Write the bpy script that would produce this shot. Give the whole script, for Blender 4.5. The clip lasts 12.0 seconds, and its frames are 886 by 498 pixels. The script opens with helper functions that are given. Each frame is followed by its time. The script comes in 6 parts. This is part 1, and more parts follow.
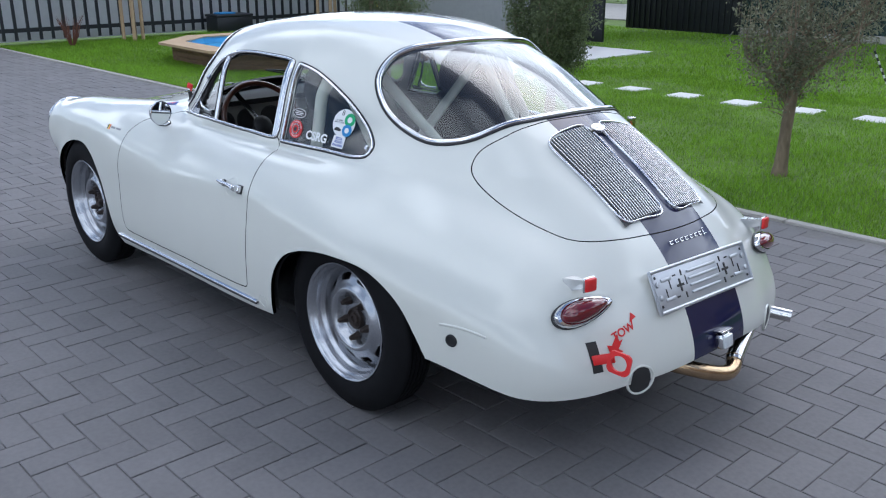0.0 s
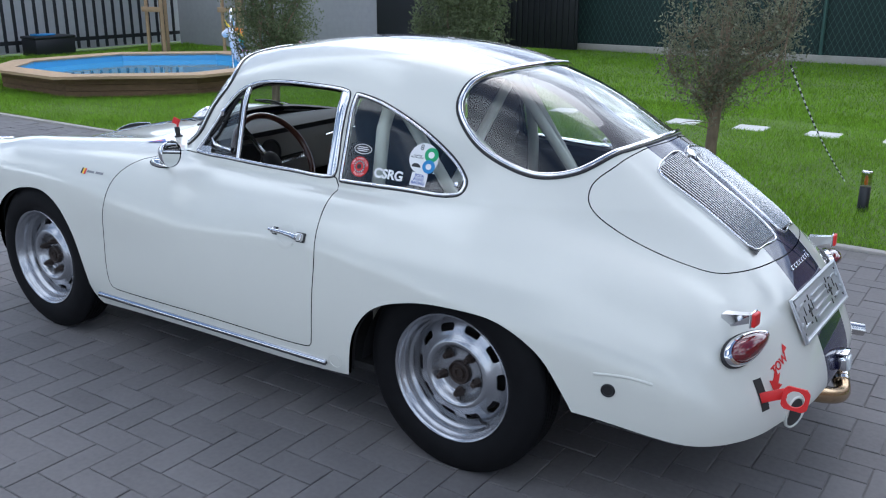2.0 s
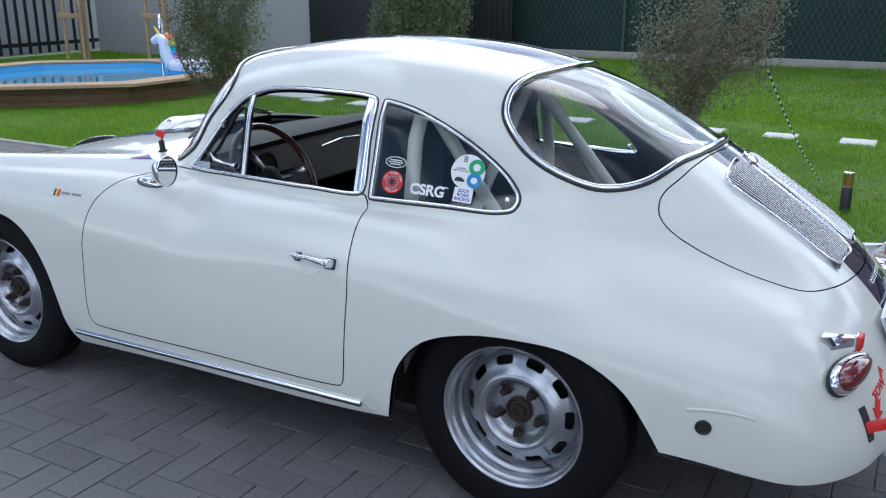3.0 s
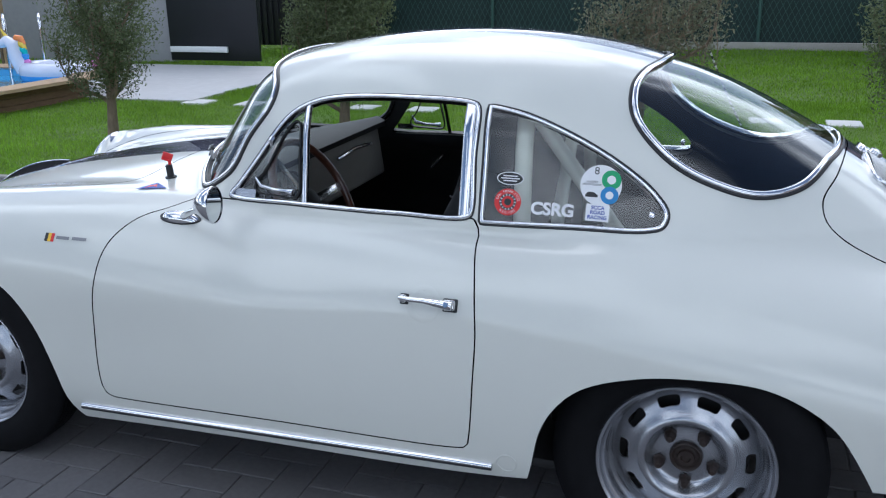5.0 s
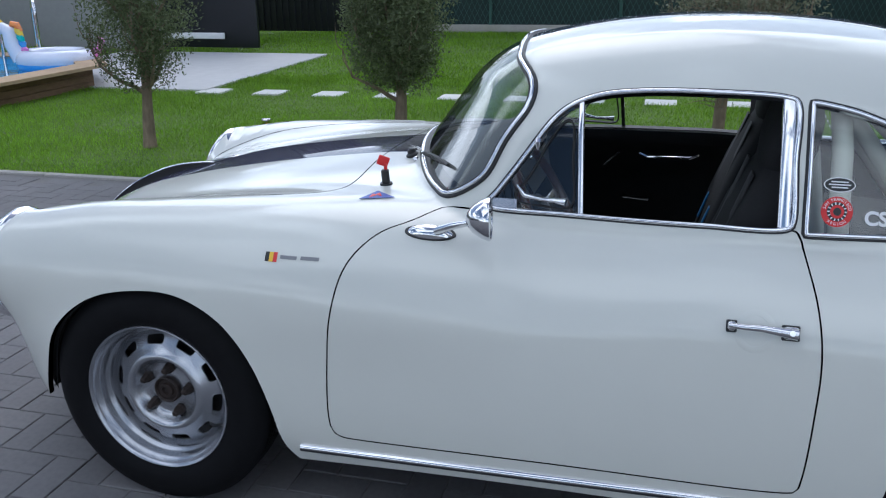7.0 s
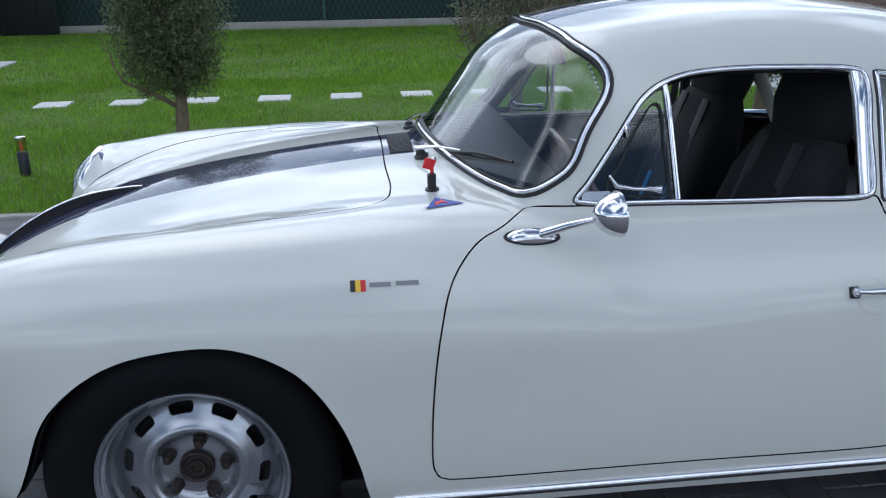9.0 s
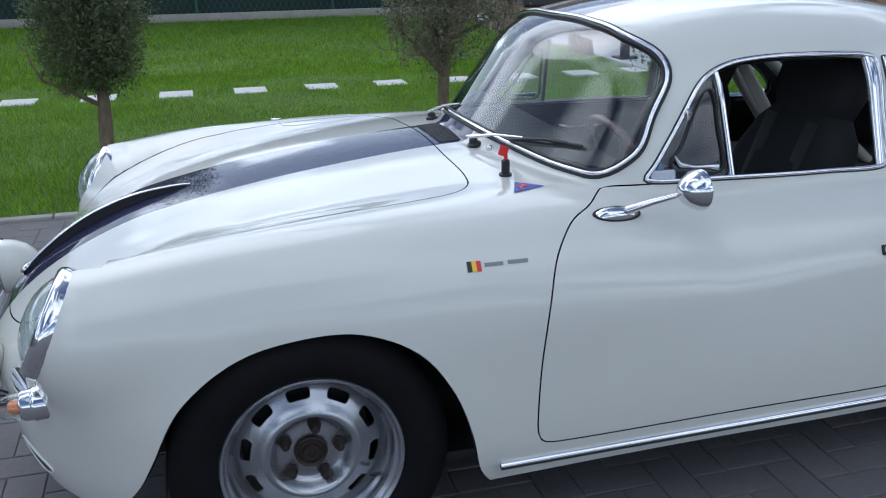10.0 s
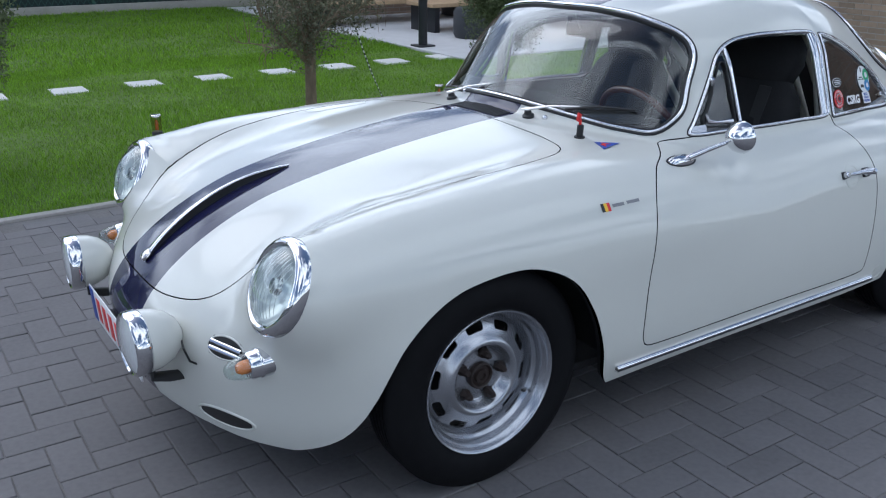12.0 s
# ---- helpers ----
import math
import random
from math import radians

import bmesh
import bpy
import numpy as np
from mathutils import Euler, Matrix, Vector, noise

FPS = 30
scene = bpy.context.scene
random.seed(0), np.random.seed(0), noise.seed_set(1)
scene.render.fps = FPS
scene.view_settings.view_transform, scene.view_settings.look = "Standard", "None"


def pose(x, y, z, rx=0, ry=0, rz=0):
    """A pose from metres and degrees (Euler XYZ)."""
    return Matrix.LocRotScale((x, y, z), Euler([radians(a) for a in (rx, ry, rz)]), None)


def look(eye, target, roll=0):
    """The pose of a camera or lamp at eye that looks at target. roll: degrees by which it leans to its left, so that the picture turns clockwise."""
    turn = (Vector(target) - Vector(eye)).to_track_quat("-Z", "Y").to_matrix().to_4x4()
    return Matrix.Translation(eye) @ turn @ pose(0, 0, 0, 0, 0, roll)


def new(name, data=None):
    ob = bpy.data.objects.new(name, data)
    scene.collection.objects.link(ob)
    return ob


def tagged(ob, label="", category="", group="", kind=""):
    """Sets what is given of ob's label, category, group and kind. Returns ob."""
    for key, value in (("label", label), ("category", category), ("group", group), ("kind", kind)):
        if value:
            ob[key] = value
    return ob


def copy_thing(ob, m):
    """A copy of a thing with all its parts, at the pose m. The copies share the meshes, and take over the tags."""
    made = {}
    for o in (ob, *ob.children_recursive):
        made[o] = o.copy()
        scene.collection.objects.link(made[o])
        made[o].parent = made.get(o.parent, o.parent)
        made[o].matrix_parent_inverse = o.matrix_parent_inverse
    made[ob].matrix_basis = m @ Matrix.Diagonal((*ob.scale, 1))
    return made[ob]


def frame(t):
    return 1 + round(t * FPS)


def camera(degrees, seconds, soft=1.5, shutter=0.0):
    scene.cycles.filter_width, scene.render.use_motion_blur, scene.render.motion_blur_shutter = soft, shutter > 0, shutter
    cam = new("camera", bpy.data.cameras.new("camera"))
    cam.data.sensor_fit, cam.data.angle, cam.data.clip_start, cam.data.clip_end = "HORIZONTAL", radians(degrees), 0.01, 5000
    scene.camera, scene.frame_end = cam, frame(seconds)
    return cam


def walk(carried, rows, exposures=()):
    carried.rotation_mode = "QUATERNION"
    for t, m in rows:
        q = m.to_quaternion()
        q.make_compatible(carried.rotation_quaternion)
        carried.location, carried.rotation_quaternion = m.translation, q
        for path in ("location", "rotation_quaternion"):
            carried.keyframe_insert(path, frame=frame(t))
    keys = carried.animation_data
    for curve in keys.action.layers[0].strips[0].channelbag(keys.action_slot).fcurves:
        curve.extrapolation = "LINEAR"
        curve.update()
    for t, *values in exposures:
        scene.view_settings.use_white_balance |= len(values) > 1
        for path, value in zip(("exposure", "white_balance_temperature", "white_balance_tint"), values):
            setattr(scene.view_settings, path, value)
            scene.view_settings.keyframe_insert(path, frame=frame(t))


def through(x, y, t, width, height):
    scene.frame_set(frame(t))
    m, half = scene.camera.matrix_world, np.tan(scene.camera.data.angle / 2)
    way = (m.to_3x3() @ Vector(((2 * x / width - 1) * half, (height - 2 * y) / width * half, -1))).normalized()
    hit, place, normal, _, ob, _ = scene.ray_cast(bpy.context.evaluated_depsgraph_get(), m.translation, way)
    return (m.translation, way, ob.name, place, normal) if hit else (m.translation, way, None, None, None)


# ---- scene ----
cam = camera(52.9, 12.0, soft=1.15)
PATH = [
    (0, (3.285, -2.387, 1.482), (1.893, -1.097, 0.852), -0.1),
    (0.5, (3.062, -2.474, 1.478), (1.803, -1.051, 0.853), -0.1),
    (1, (2.836, -2.571, 1.486), (1.653, -1.082, 0.868), 0.1),
    (1.5, (2.617, -2.708, 1.484), (1.482, -1.176, 0.879), 0.2),
    (2, (2.412, -2.803, 1.489), (1.335, -1.227, 0.893), 0.1),
    (2.5, (2.162, -2.792, 1.47), (1.152, -1.168, 0.883), 0.2),
    (2.7, (2.069, -2.767, 1.457), (1.087, -1.126, 0.872), 0.2),
    (4.3, (1.391, -2.708, 1.435), (0.734, -0.914, 0.842), -1.1),
    (4.5, (1.311, -2.678, 1.431), (0.673, -0.879, 0.835), -1.0),
    (5, (1.103, -2.666, 1.434), (0.496, -0.859, 0.83), -1.0),
    (5.5, (0.881, -2.694, 1.44), (0.31, -0.874, 0.84), -1.1),
    (6, (0.671, -2.687, 1.436), (0.148, -0.856, 0.823), -1.0),
    (6.5, (0.466, -2.633, 1.423), (-0.051, -0.804, 0.801), -0.8),
    (7, (0.261, -2.6, 1.428), (-0.252, -0.774, 0.791), -1.0),
    (7.2, (0.167, -2.603, 1.433), (-0.319, -0.771, 0.796), -1.1),
    (8.8, (-0.564, -2.452, 1.386), (-0.455, -0.563, 0.739), -0.9),
    (9, (-0.682, -2.461, 1.396), (-0.484, -0.581, 0.744), -0.8),
    (9.5, (-0.961, -2.473, 1.403), (-0.564, -0.628, 0.741), -0.5),
    (10, (-1.228, -2.484, 1.424), (-0.719, -0.671, 0.75), -0.5),
    (10.5, (-1.578, -2.574, 1.429), (-0.947, -0.799, 0.756), -0.3),
    (11, (-1.863, -2.618, 1.461), (-1.107, -0.896, 0.78), -0.3),
    (11.5, (-2.068, -2.539, 1.457), (-1.18, -0.886, 0.766), -0.2),
    (12, (-2.315, -2.442, 1.466), (-1.276, -0.879, 0.774), 0.2),
]
walk(cam, [(t, look(eye, target, roll)) for t, eye, target, roll in PATH], [(0.0, 0.38, 5620, 10), (4.5, 0.24, 5620, 10), (9.0, -0.05, 5560, 10), (12.0, 0.01, 5560, 10)])
LIGHT_FROM = (-0.25, 0.75, 0.95)

# ---- sky, sun and exposure ----
world = bpy.data.worlds.new("sky")
scene.world = world
world.use_nodes = True
wn, wl = world.node_tree.nodes, world.node_tree.links
wn.clear()
sun_dir = Vector(LIGHT_FROM).normalized()
sky = wn.new("ShaderNodeTexSky")
sky.sky_type, sky.sun_disc = "NISHITA", False
sky.sun_elevation = math.asin(sun_dir.z)
sky.sun_rotation = math.atan2(sun_dir.x, sun_dir.y)
sky.dust_density = 2.0
coord = wn.new("ShaderNodeTexCoord")


def sky_math(kind, a, b=None):
    """One step of arithmetic in the sky's nodes; a and b: sockets or numbers."""
    node = wn.new("ShaderNodeMath")
    node.operation = kind
    for k, v in enumerate((a, b)):
        if v is None:
            continue
        if isinstance(v, (int, float)):
            node.inputs[k].default_value = v
        else:
            wl.new(v, node.inputs[k])
    return node.outputs[0]


def sky_range(value, a0, a1, b0, b1):
    node = wn.new("ShaderNodeMapRange")
    for key, v in (("From Min", a0), ("From Max", a1), ("To Min", b0), ("To Max", b1)):
        node.inputs[key].default_value = v
    wl.new(value, node.inputs["Value"])
    return node.outputs["Result"]


# A broken layer of cloud, laid out on a level sheet overhead.
axes = wn.new("ShaderNodeSeparateXYZ")
wl.new(coord.outputs["Generated"], axes.inputs["Vector"])
lift = sky_math("ADD", sky_math("MAXIMUM", axes.outputs["Z"], 0.0), 0.22)
sheet = wn.new("ShaderNodeCombineXYZ")
wl.new(sky_math("DIVIDE", axes.outputs["X"], lift), sheet.inputs["X"])
wl.new(sky_math("DIVIDE", axes.outputs["Y"], lift), sheet.inputs["Y"])
sheet.inputs["Z"].default_value = 4.3
cloud, billow = wn.new("ShaderNodeTexNoise"), wn.new("ShaderNodeTexNoise")
cloud.inputs["Scale"].default_value, cloud.inputs["Detail"].default_value, cloud.inputs["Roughness"].default_value, cloud.inputs["Distortion"].default_value = 1.15, 8.0, 0.55, 0.35
billow.inputs["Scale"].default_value, billow.inputs["Detail"].default_value, billow.inputs["Roughness"].default_value = 2.3, 6.0, 0.6
wl.new(sheet.outputs["Vector"], cloud.inputs["Vector"])
wl.new(sheet.outputs["Vector"], billow.inputs["Vector"])
cover = sky_range(cloud.outputs["Fac"], 0.46, 0.565, 0.0, 1.0)
haze = sky_range(axes.outputs["Z"], 0.02, 0.28, 0.5, 0.0)
facing_sun = wn.new("ShaderNodeVectorMath")
facing_sun.operation = "DOT_PRODUCT"
facing_sun.inputs[1].default_value = sun_dir
wl.new(coord.outputs["Generated"], facing_sun.inputs[0])
glow = sky_math("ADD", sky_math("POWER", sky_range(facing_sun.outputs["Value"], 0.1, 1.0, 0.0, 1.0), 2.0), 0.98)
glow = sky_range(glow, 0.98, 1.98, 0.98, 1.65)
low_sky = sky_range(axes.outputs["Z"], 0.0, 0.7, 1.10, 0.80)
shade = sky_range(billow.outputs["Fac"], 0.32, 0.68, 0.72, 1.28)
cloud_light = wn.new("ShaderNodeVectorMath")
cloud_light.operation = "SCALE"
cloud_light.inputs[0].default_value = (16.9, 17.3, 17.7)
wl.new(sky_math("MULTIPLY", sky_math("MULTIPLY", glow, low_sky), shade), cloud_light.inputs["Scale"])
cloud_mix = wn.new("ShaderNodeMix")
cloud_mix.data_type = "RGBA"
wl.new(sky_math("MAXIMUM", cover, haze), cloud_mix.inputs[0])
wl.new(sky.outputs["Color"], cloud_mix.inputs[6])
wl.new(cloud_light.outputs["Vector"], cloud_mix.inputs[7])
sky_light = wn.new("ShaderNodeBackground")
sky_light.inputs["Strength"].default_value = 0.10
world_out = wn.new("ShaderNodeOutputWorld")
wl.new(cloud_mix.outputs[2], sky_light.inputs["Color"])
wl.new(sky_light.outputs["Background"], world_out.inputs["Surface"])
sun = new("sun", bpy.data.lights.new("sun", "SUN"))
sun.data.energy, sun.data.angle, sun.data.color = 0.45, radians(36), (1.0, 0.97, 0.93)
sun.matrix_world = look((0, 0, 20), Vector((0, 0, 20)) - sun_dir)


# ---- materials ----
def material(name, color, rough=0.5, metal=0.0, spread=0.12, grain=40.0, bump=0.0, coat=0.0, dirt=None, per_object=0.0, stretch=None, spec=0.5):
    """A surface with variation at two scales; spread: how far its colour wanders; dirt: colour of large stains."""
    m = bpy.data.materials.new(name)
    m.use_nodes = True
    n, l = m.node_tree.nodes, m.node_tree.links
    p = n["Principled BSDF"]
    p.inputs["Roughness"].default_value, p.inputs["Metallic"].default_value = rough, metal
    p.inputs["Coat Weight"].default_value, p.inputs["Coat Roughness"].default_value = coat, 0.03
    p.inputs["Specular IOR Level"].default_value = spec
    tc = n.new("ShaderNodeTexCoord")
    vec = tc.outputs["Object"]
    if stretch:
        mp = n.new("ShaderNodeMapping")
        mp.inputs["Scale"].default_value = stretch
        l.new(vec, mp.inputs["Vector"])
        vec = mp.outputs["Vector"]
    fine, broad = n.new("ShaderNodeTexNoise"), n.new("ShaderNodeTexNoise")
    fine.inputs["Scale"].default_value, fine.inputs["Detail"].default_value = grain, 5
    broad.inputs["Scale"].default_value, broad.inputs["Detail"].default_value = grain / 14, 3
    l.new(vec, fine.inputs["Vector"])
    l.new(vec, broad.inputs["Vector"])
    add = n.new("ShaderNodeMath")
    add.operation = "ADD"
    l.new(fine.outputs["Fac"], add.inputs[0])
    l.new(broad.outputs["Fac"], add.inputs[1])
    rng = n.new("ShaderNodeMapRange")
    rng.inputs["From Min"].default_value, rng.inputs["From Max"].default_value = 0.6, 1.4
    rng.inputs["To Min"].default_value, rng.inputs["To Max"].default_value = 1 - spread, 1 + spread
    l.new(add.outputs[0], rng.inputs["Value"])
    value = rng.outputs["Result"]
    if per_object:
        info = n.new("ShaderNodeObjectInfo")
        geo = n.new("ShaderNodeNewGeometry")
        both = n.new("ShaderNodeMath")
        both.operation = "ADD"
        l.new(info.outputs["Random"], both.inputs[0])
        l.new(geo.outputs["Random Per Island"], both.inputs[1])
        frac = n.new("ShaderNodeMath")
        frac.operation = "FRACT"
        l.new(both.outputs[0], frac.inputs[0])
        vary = n.new("ShaderNodeMapRange")
        vary.inputs["To Min"].default_value, vary.inputs["To Max"].default_value = 1 - per_object, 1 + per_object
        l.new(frac.outputs[0], vary.inputs["Value"])
        mul = n.new("ShaderNodeMath")
        mul.operation = "MULTIPLY"
        l.new(value, mul.inputs[0])
        l.new(vary.outputs["Result"], mul.inputs[1])
        value = mul.outputs[0]
    mix = n.new("ShaderNodeVectorMath")
    mix.operation = "SCALE"
    mix.inputs[0].default_value = color
    l.new(value, mix.inputs["Scale"])
    shade = mix.outputs["Vector"]
    if dirt:
        st = n.new("ShaderNodeMix")
        st.data_type = "RGBA"
        st.inputs[7].default_value = (*dirt, 1)
        cut = n.new("ShaderNodeMapRange")
        cut.inputs["From Min"].default_value, cut.inputs["From Max"].default_value = 0.5, 0.75
        cut.inputs["To Max"].default_value = 0.7
        l.new(broad.outputs["Fac"], cut.inputs["Value"])
        l.new(cut.outputs["Result"], st.inputs[0])
        l.new(shade, st.inputs[6])
        shade = st.outputs[2]
    l.new(shade, p.inputs["Base Color"])
    if bump:
        bp = n.new("ShaderNodeBump")
        bp.inputs["Strength"].default_value, bp.inputs["Distance"].default_value = 0.6, bump
        l.new(fine.outputs["Fac"], bp.inputs["Height"])
        l.new(bp.outputs["Normal"], p.inputs["Normal"])
    return m


def glass_material(name, tint):
    m = bpy.data.materials.new(name)
    m.use_nodes = True
    n, l = m.node_tree.nodes, m.node_tree.links
    n.remove(n["Principled BSDF"])
    edge, steep, amount = n.new("ShaderNodeLayerWeight"), n.new("ShaderNodeMath"), n.new("ShaderNodeMapRange")
    clear, gloss, mix = n.new("ShaderNodeBsdfTransparent"), n.new("ShaderNodeBsdfGlossy"), n.new("ShaderNodeMixShader")
    edge.inputs["Blend"].default_value = 0.5
    steep.operation = "POWER"
    steep.inputs[1].default_value = 3.4
    amount.inputs["To Min"].default_value, amount.inputs["To Max"].default_value = 0.085, 1.0
    clear.inputs["Color"].default_value = (*tint, 1)
    gloss.inputs["Roughness"].default_value = 0.01
    l.new(edge.outputs["Facing"], steep.inputs[0])
    l.new(steep.outputs[0], amount.inputs["Value"])
    l.new(amount.outputs["Result"], mix.inputs["Fac"])
    l.new(clear.outputs["BSDF"], mix.inputs[1])
    l.new(gloss.outputs["BSDF"], mix.inputs[2])
    l.new(mix.outputs["Shader"], n["Material Output"].inputs["Surface"])
    return m


def leaf_material(name, color, through, spread=0.3, grain=8):
    """Thin green matter that lets some light through; each leaf has its own shade."""
    m = material(name, color, 0.55, spread=spread, grain=grain, per_object=0.4, spec=0.25)
    n, l = m.node_tree.nodes, m.node_tree.links
    p = n["Principled BSDF"]
    back, mix = n.new("ShaderNodeBsdfTranslucent"), n.new("ShaderNodeMixShader")
    l.new(p.inputs["Base Color"].links[0].from_socket, back.inputs["Color"])
    mix.inputs["Fac"].default_value = through
    l.new(p.outputs["BSDF"], mix.inputs[1])
    l.new(back.outputs["BSDF"], mix.inputs[2])
    l.new(mix.outputs["Shader"], n["Material Output"].inputs["Surface"])
    return m


PAINT = material("ivory_paint", (0.615, 0.615, 0.56), 0.5, spread=0.012, grain=9, coat=1.0, spec=0.2)
PAINT.node_tree.nodes["Principled BSDF"].inputs["Coat Roughness"].default_value = 0.06
STRIPE = material("navy_paint", (0.008, 0.009, 0.045), 0.5, spread=0.04, grain=9, coat=1.0, spec=0.05)
CHROME = material("chrome", (0.70, 0.70, 0.72), 0.06, 1.0, spread=0.03)
STEEL = material("polished_steel", (0.62, 0.61, 0.6), 0.2, 1.0, spread=0.1, grain=60)
HOT_STEEL = material("heat_tinted_steel", (0.5, 0.36, 0.22), 0.25, 1.0, spread=0.2, grain=25)
SILVER = material("silver_wheel_paint", (0.41, 0.42, 0.45), 0.27, 0.85, spread=0.06, grain=50, dirt=(0.31, 0.30, 0.30))
TYRE = material("tyre_rubber", (0.006, 0.006, 0.007), 0.7, spread=0.25, grain=30, bump=0.001, spec=0.12)
RUBBER = material("black_rubber", (0.012, 0.012, 0.013), 0.5, spread=0.15)
BLACK = material("black_trim", (0.012, 0.012, 0.013), 0.65, spread=0.2, bump=0.0006)
CLOTH = material("black_seat_cloth", (0.009, 0.009, 0.010), 0.9, spread=0.3, grain=120, bump=0.001)
RUST = material("rusty_iron", (0.022, 0.014, 0.011), 0.6, 0.2, spread=0.4, grain=90, bump=0.001)
CAGE = material("cream_tube_paint", (0.62, 0.60, 0.52), 0.4, spread=0.05, coat=0.4)
WOOD_RIM = material("varnished_wood", (0.07, 0.022, 0.012), 0.3, spread=0.25, grain=30, coat=0.8)
RED_LENS = material("red_lens", (0.12, 0.004, 0.008), 0.1, spread=0.1, grain=60, coat=1.0)
RED = material("red_paint", (0.62, 0.02, 0.02), 0.4, spread=0.08)
AMBER = material("amber_lens", (0.75, 0.22, 0.04), 0.15, spread=0.1, coat=0.6)
CLEAR_LENS = material("clear_lens", (0.70, 0.73, 0.74), 0.12, 0.3, spread=0.2, grain=70, coat=1.0, stretch=(1, 6, 1))
PLATE = material("bare_plate_steel", (0.50, 0.51, 0.53), 0.35, 0.6, spread=0.08, grain=30)
WHITE = material("white_print", (0.78, 0.78, 0.78), 0.45, spread=0.03)
# Black for print, and for flat patches that stand for shade in openings.
INK = material("black_print_and_shade", (0.02, 0.02, 0.02), 0.5, spread=0.05)
BLUE_PRINT = material("blue_print", (0.03, 0.07, 0.33), 0.5, spread=0.05)
SKY_PRINT = material("light_blue_print", (0.03, 0.22, 0.5), 0.5, spread=0.05)
GREEN_PRINT = material("green_print", (0.02, 0.35, 0.13), 0.5, spread=0.05)
YELLOW_PRINT = material("yellow_print", (0.8, 0.5, 0.03), 0.5, spread=0.05)
GLASS = glass_material("window_glass", (0.84, 0.885, 0.87))
PAVER = material("charcoal_paver", (0.14, 0.133, 0.134), 0.75, spread=0.16, grain=55, bump=0.0012, per_object=0.09)
JOINT = material("joint_sand", (0.155, 0.147, 0.14), 0.95, spread=0.25, grain=90)
KERB = material("concrete_kerb", (0.36, 0.34, 0.31), 0.85, spread=0.14, grain=40, bump=0.001, dirt=(0.26, 0.25, 0.2))
STONE = material("pale_stepping_slab", (0.60, 0.59, 0.56), 0.8, spread=0.1, grain=25, bump=0.001)
SOIL = material("lawn_soil", (0.09, 0.15, 0.018), 0.95, spread=0.3, grain=20, bump=0.004)
GRASS = leaf_material("grass_blade", (0.185, 0.335, 0.024), 0.45, grain=3)
BARK = material("olive_bark", (0.20, 0.15, 0.10), 0.9, spread=0.6, grain=35, bump=0.006, stretch=(1, 1, 0.3))
LEAF = leaf_material("olive_leaf", (0.135, 0.165, 0.078), 0.3)
DARK_PANEL = material("black_metal_panel", (0.011, 0.012, 0.016), 0.45, spread=0.12, grain=6)
FENCE_GREEN = material("dark_green_screen", (0.010, 0.028, 0.026), 0.7, spread=0.25, grain=5)
FENCE_WIRE = material("green_wire", (0.035, 0.09, 0.075), 0.5, spread=0.1)
WALL_GREY = material("grey_render", (0.33, 0.33, 0.34), 0.85, spread=0.08, grain=12)
TERRACE = material("pale_terrace_paving", (0.52, 0.51, 0.50), 0.8, spread=0.08, grain=8, dirt=(0.42, 0.41, 0.4))
TIMBER = material("pale_timber", (0.42, 0.29, 0.17), 0.75, spread=0.2, grain=20, stretch=(1, 1, 6))
DARK_TIMBER = material("weathered_timber", (0.16, 0.095, 0.05), 0.85, spread=0.35, grain=14, stretch=(1, 1, 4))
POOL_LINER = material("blue_pool_liner", (0.12, 0.42, 0.72), 0.35, spread=0.06, grain=3)
POOL_WATER = material("pool_water", (0.10, 0.38, 0.62), 0.05, spread=0.06, grain=2, coat=0.5)
BRICK = material("tan_brick", (0.30, 0.215, 0.16), 0.9, spread=0.18, grain=20, bump=0.002, per_object=0.22)
MORTAR = material("pale_mortar", (0.34, 0.31, 0.28), 0.95, spread=0.1)


# ---- building tools ----
def mesh_object(name, verts, faces, mats, parent=None, label="", mat_ids=None, normals=None, smooth=True):
    me = bpy.data.meshes.new(name)
    me.from_pydata([tuple(v) for v in verts], [], [tuple(q) for q in faces])
    for m in mats if isinstance(mats, (list, tuple)) else [mats]:
        me.materials.append(m)
    if mat_ids is not None:
        me.polygons.foreach_set("material_index", np.array(mat_ids, np.int32))
    me.polygons.foreach_set("use_smooth", np.full(len(me.polygons), smooth))
    me.update()
    if normals is not None:
        me.normals_split_custom_set_from_vertices([tuple(q) for q in normals])
    ob = new(name, me)
    if parent is not None:
        ob.parent = parent
    if label:
        tagged(ob, label)
    return ob


def part(name, bm, mat, parent=None, label="", smooth=True, sharp=40):
    """Links a bmesh as one mesh object, under a thing or a part."""
    me = bpy.data.meshes.new(name)
    bmesh.ops.recalc_face_normals(bm, faces=bm.faces)
    for q in bm.faces:
        q.smooth = smooth
    for e in bm.edges:
        if len(e.link_faces) == 2 and e.calc_face_angle(0) > radians(sharp):
            e.smooth = False
    bm.to_mesh(me)
    bm.free()
    for m in mat if isinstance(mat, (list, tuple)) else [mat]:
        me.materials.append(m)
    ob = new(name, me)
    if parent is not None:
        ob.parent = parent
    if label:
        tagged(ob, label)
    return ob


def thing(name, label, category, group="", at=(0, 0, 0), kind=""):
    e = new(name)
    e.location = at
    return tagged(e, label, category, group, kind)


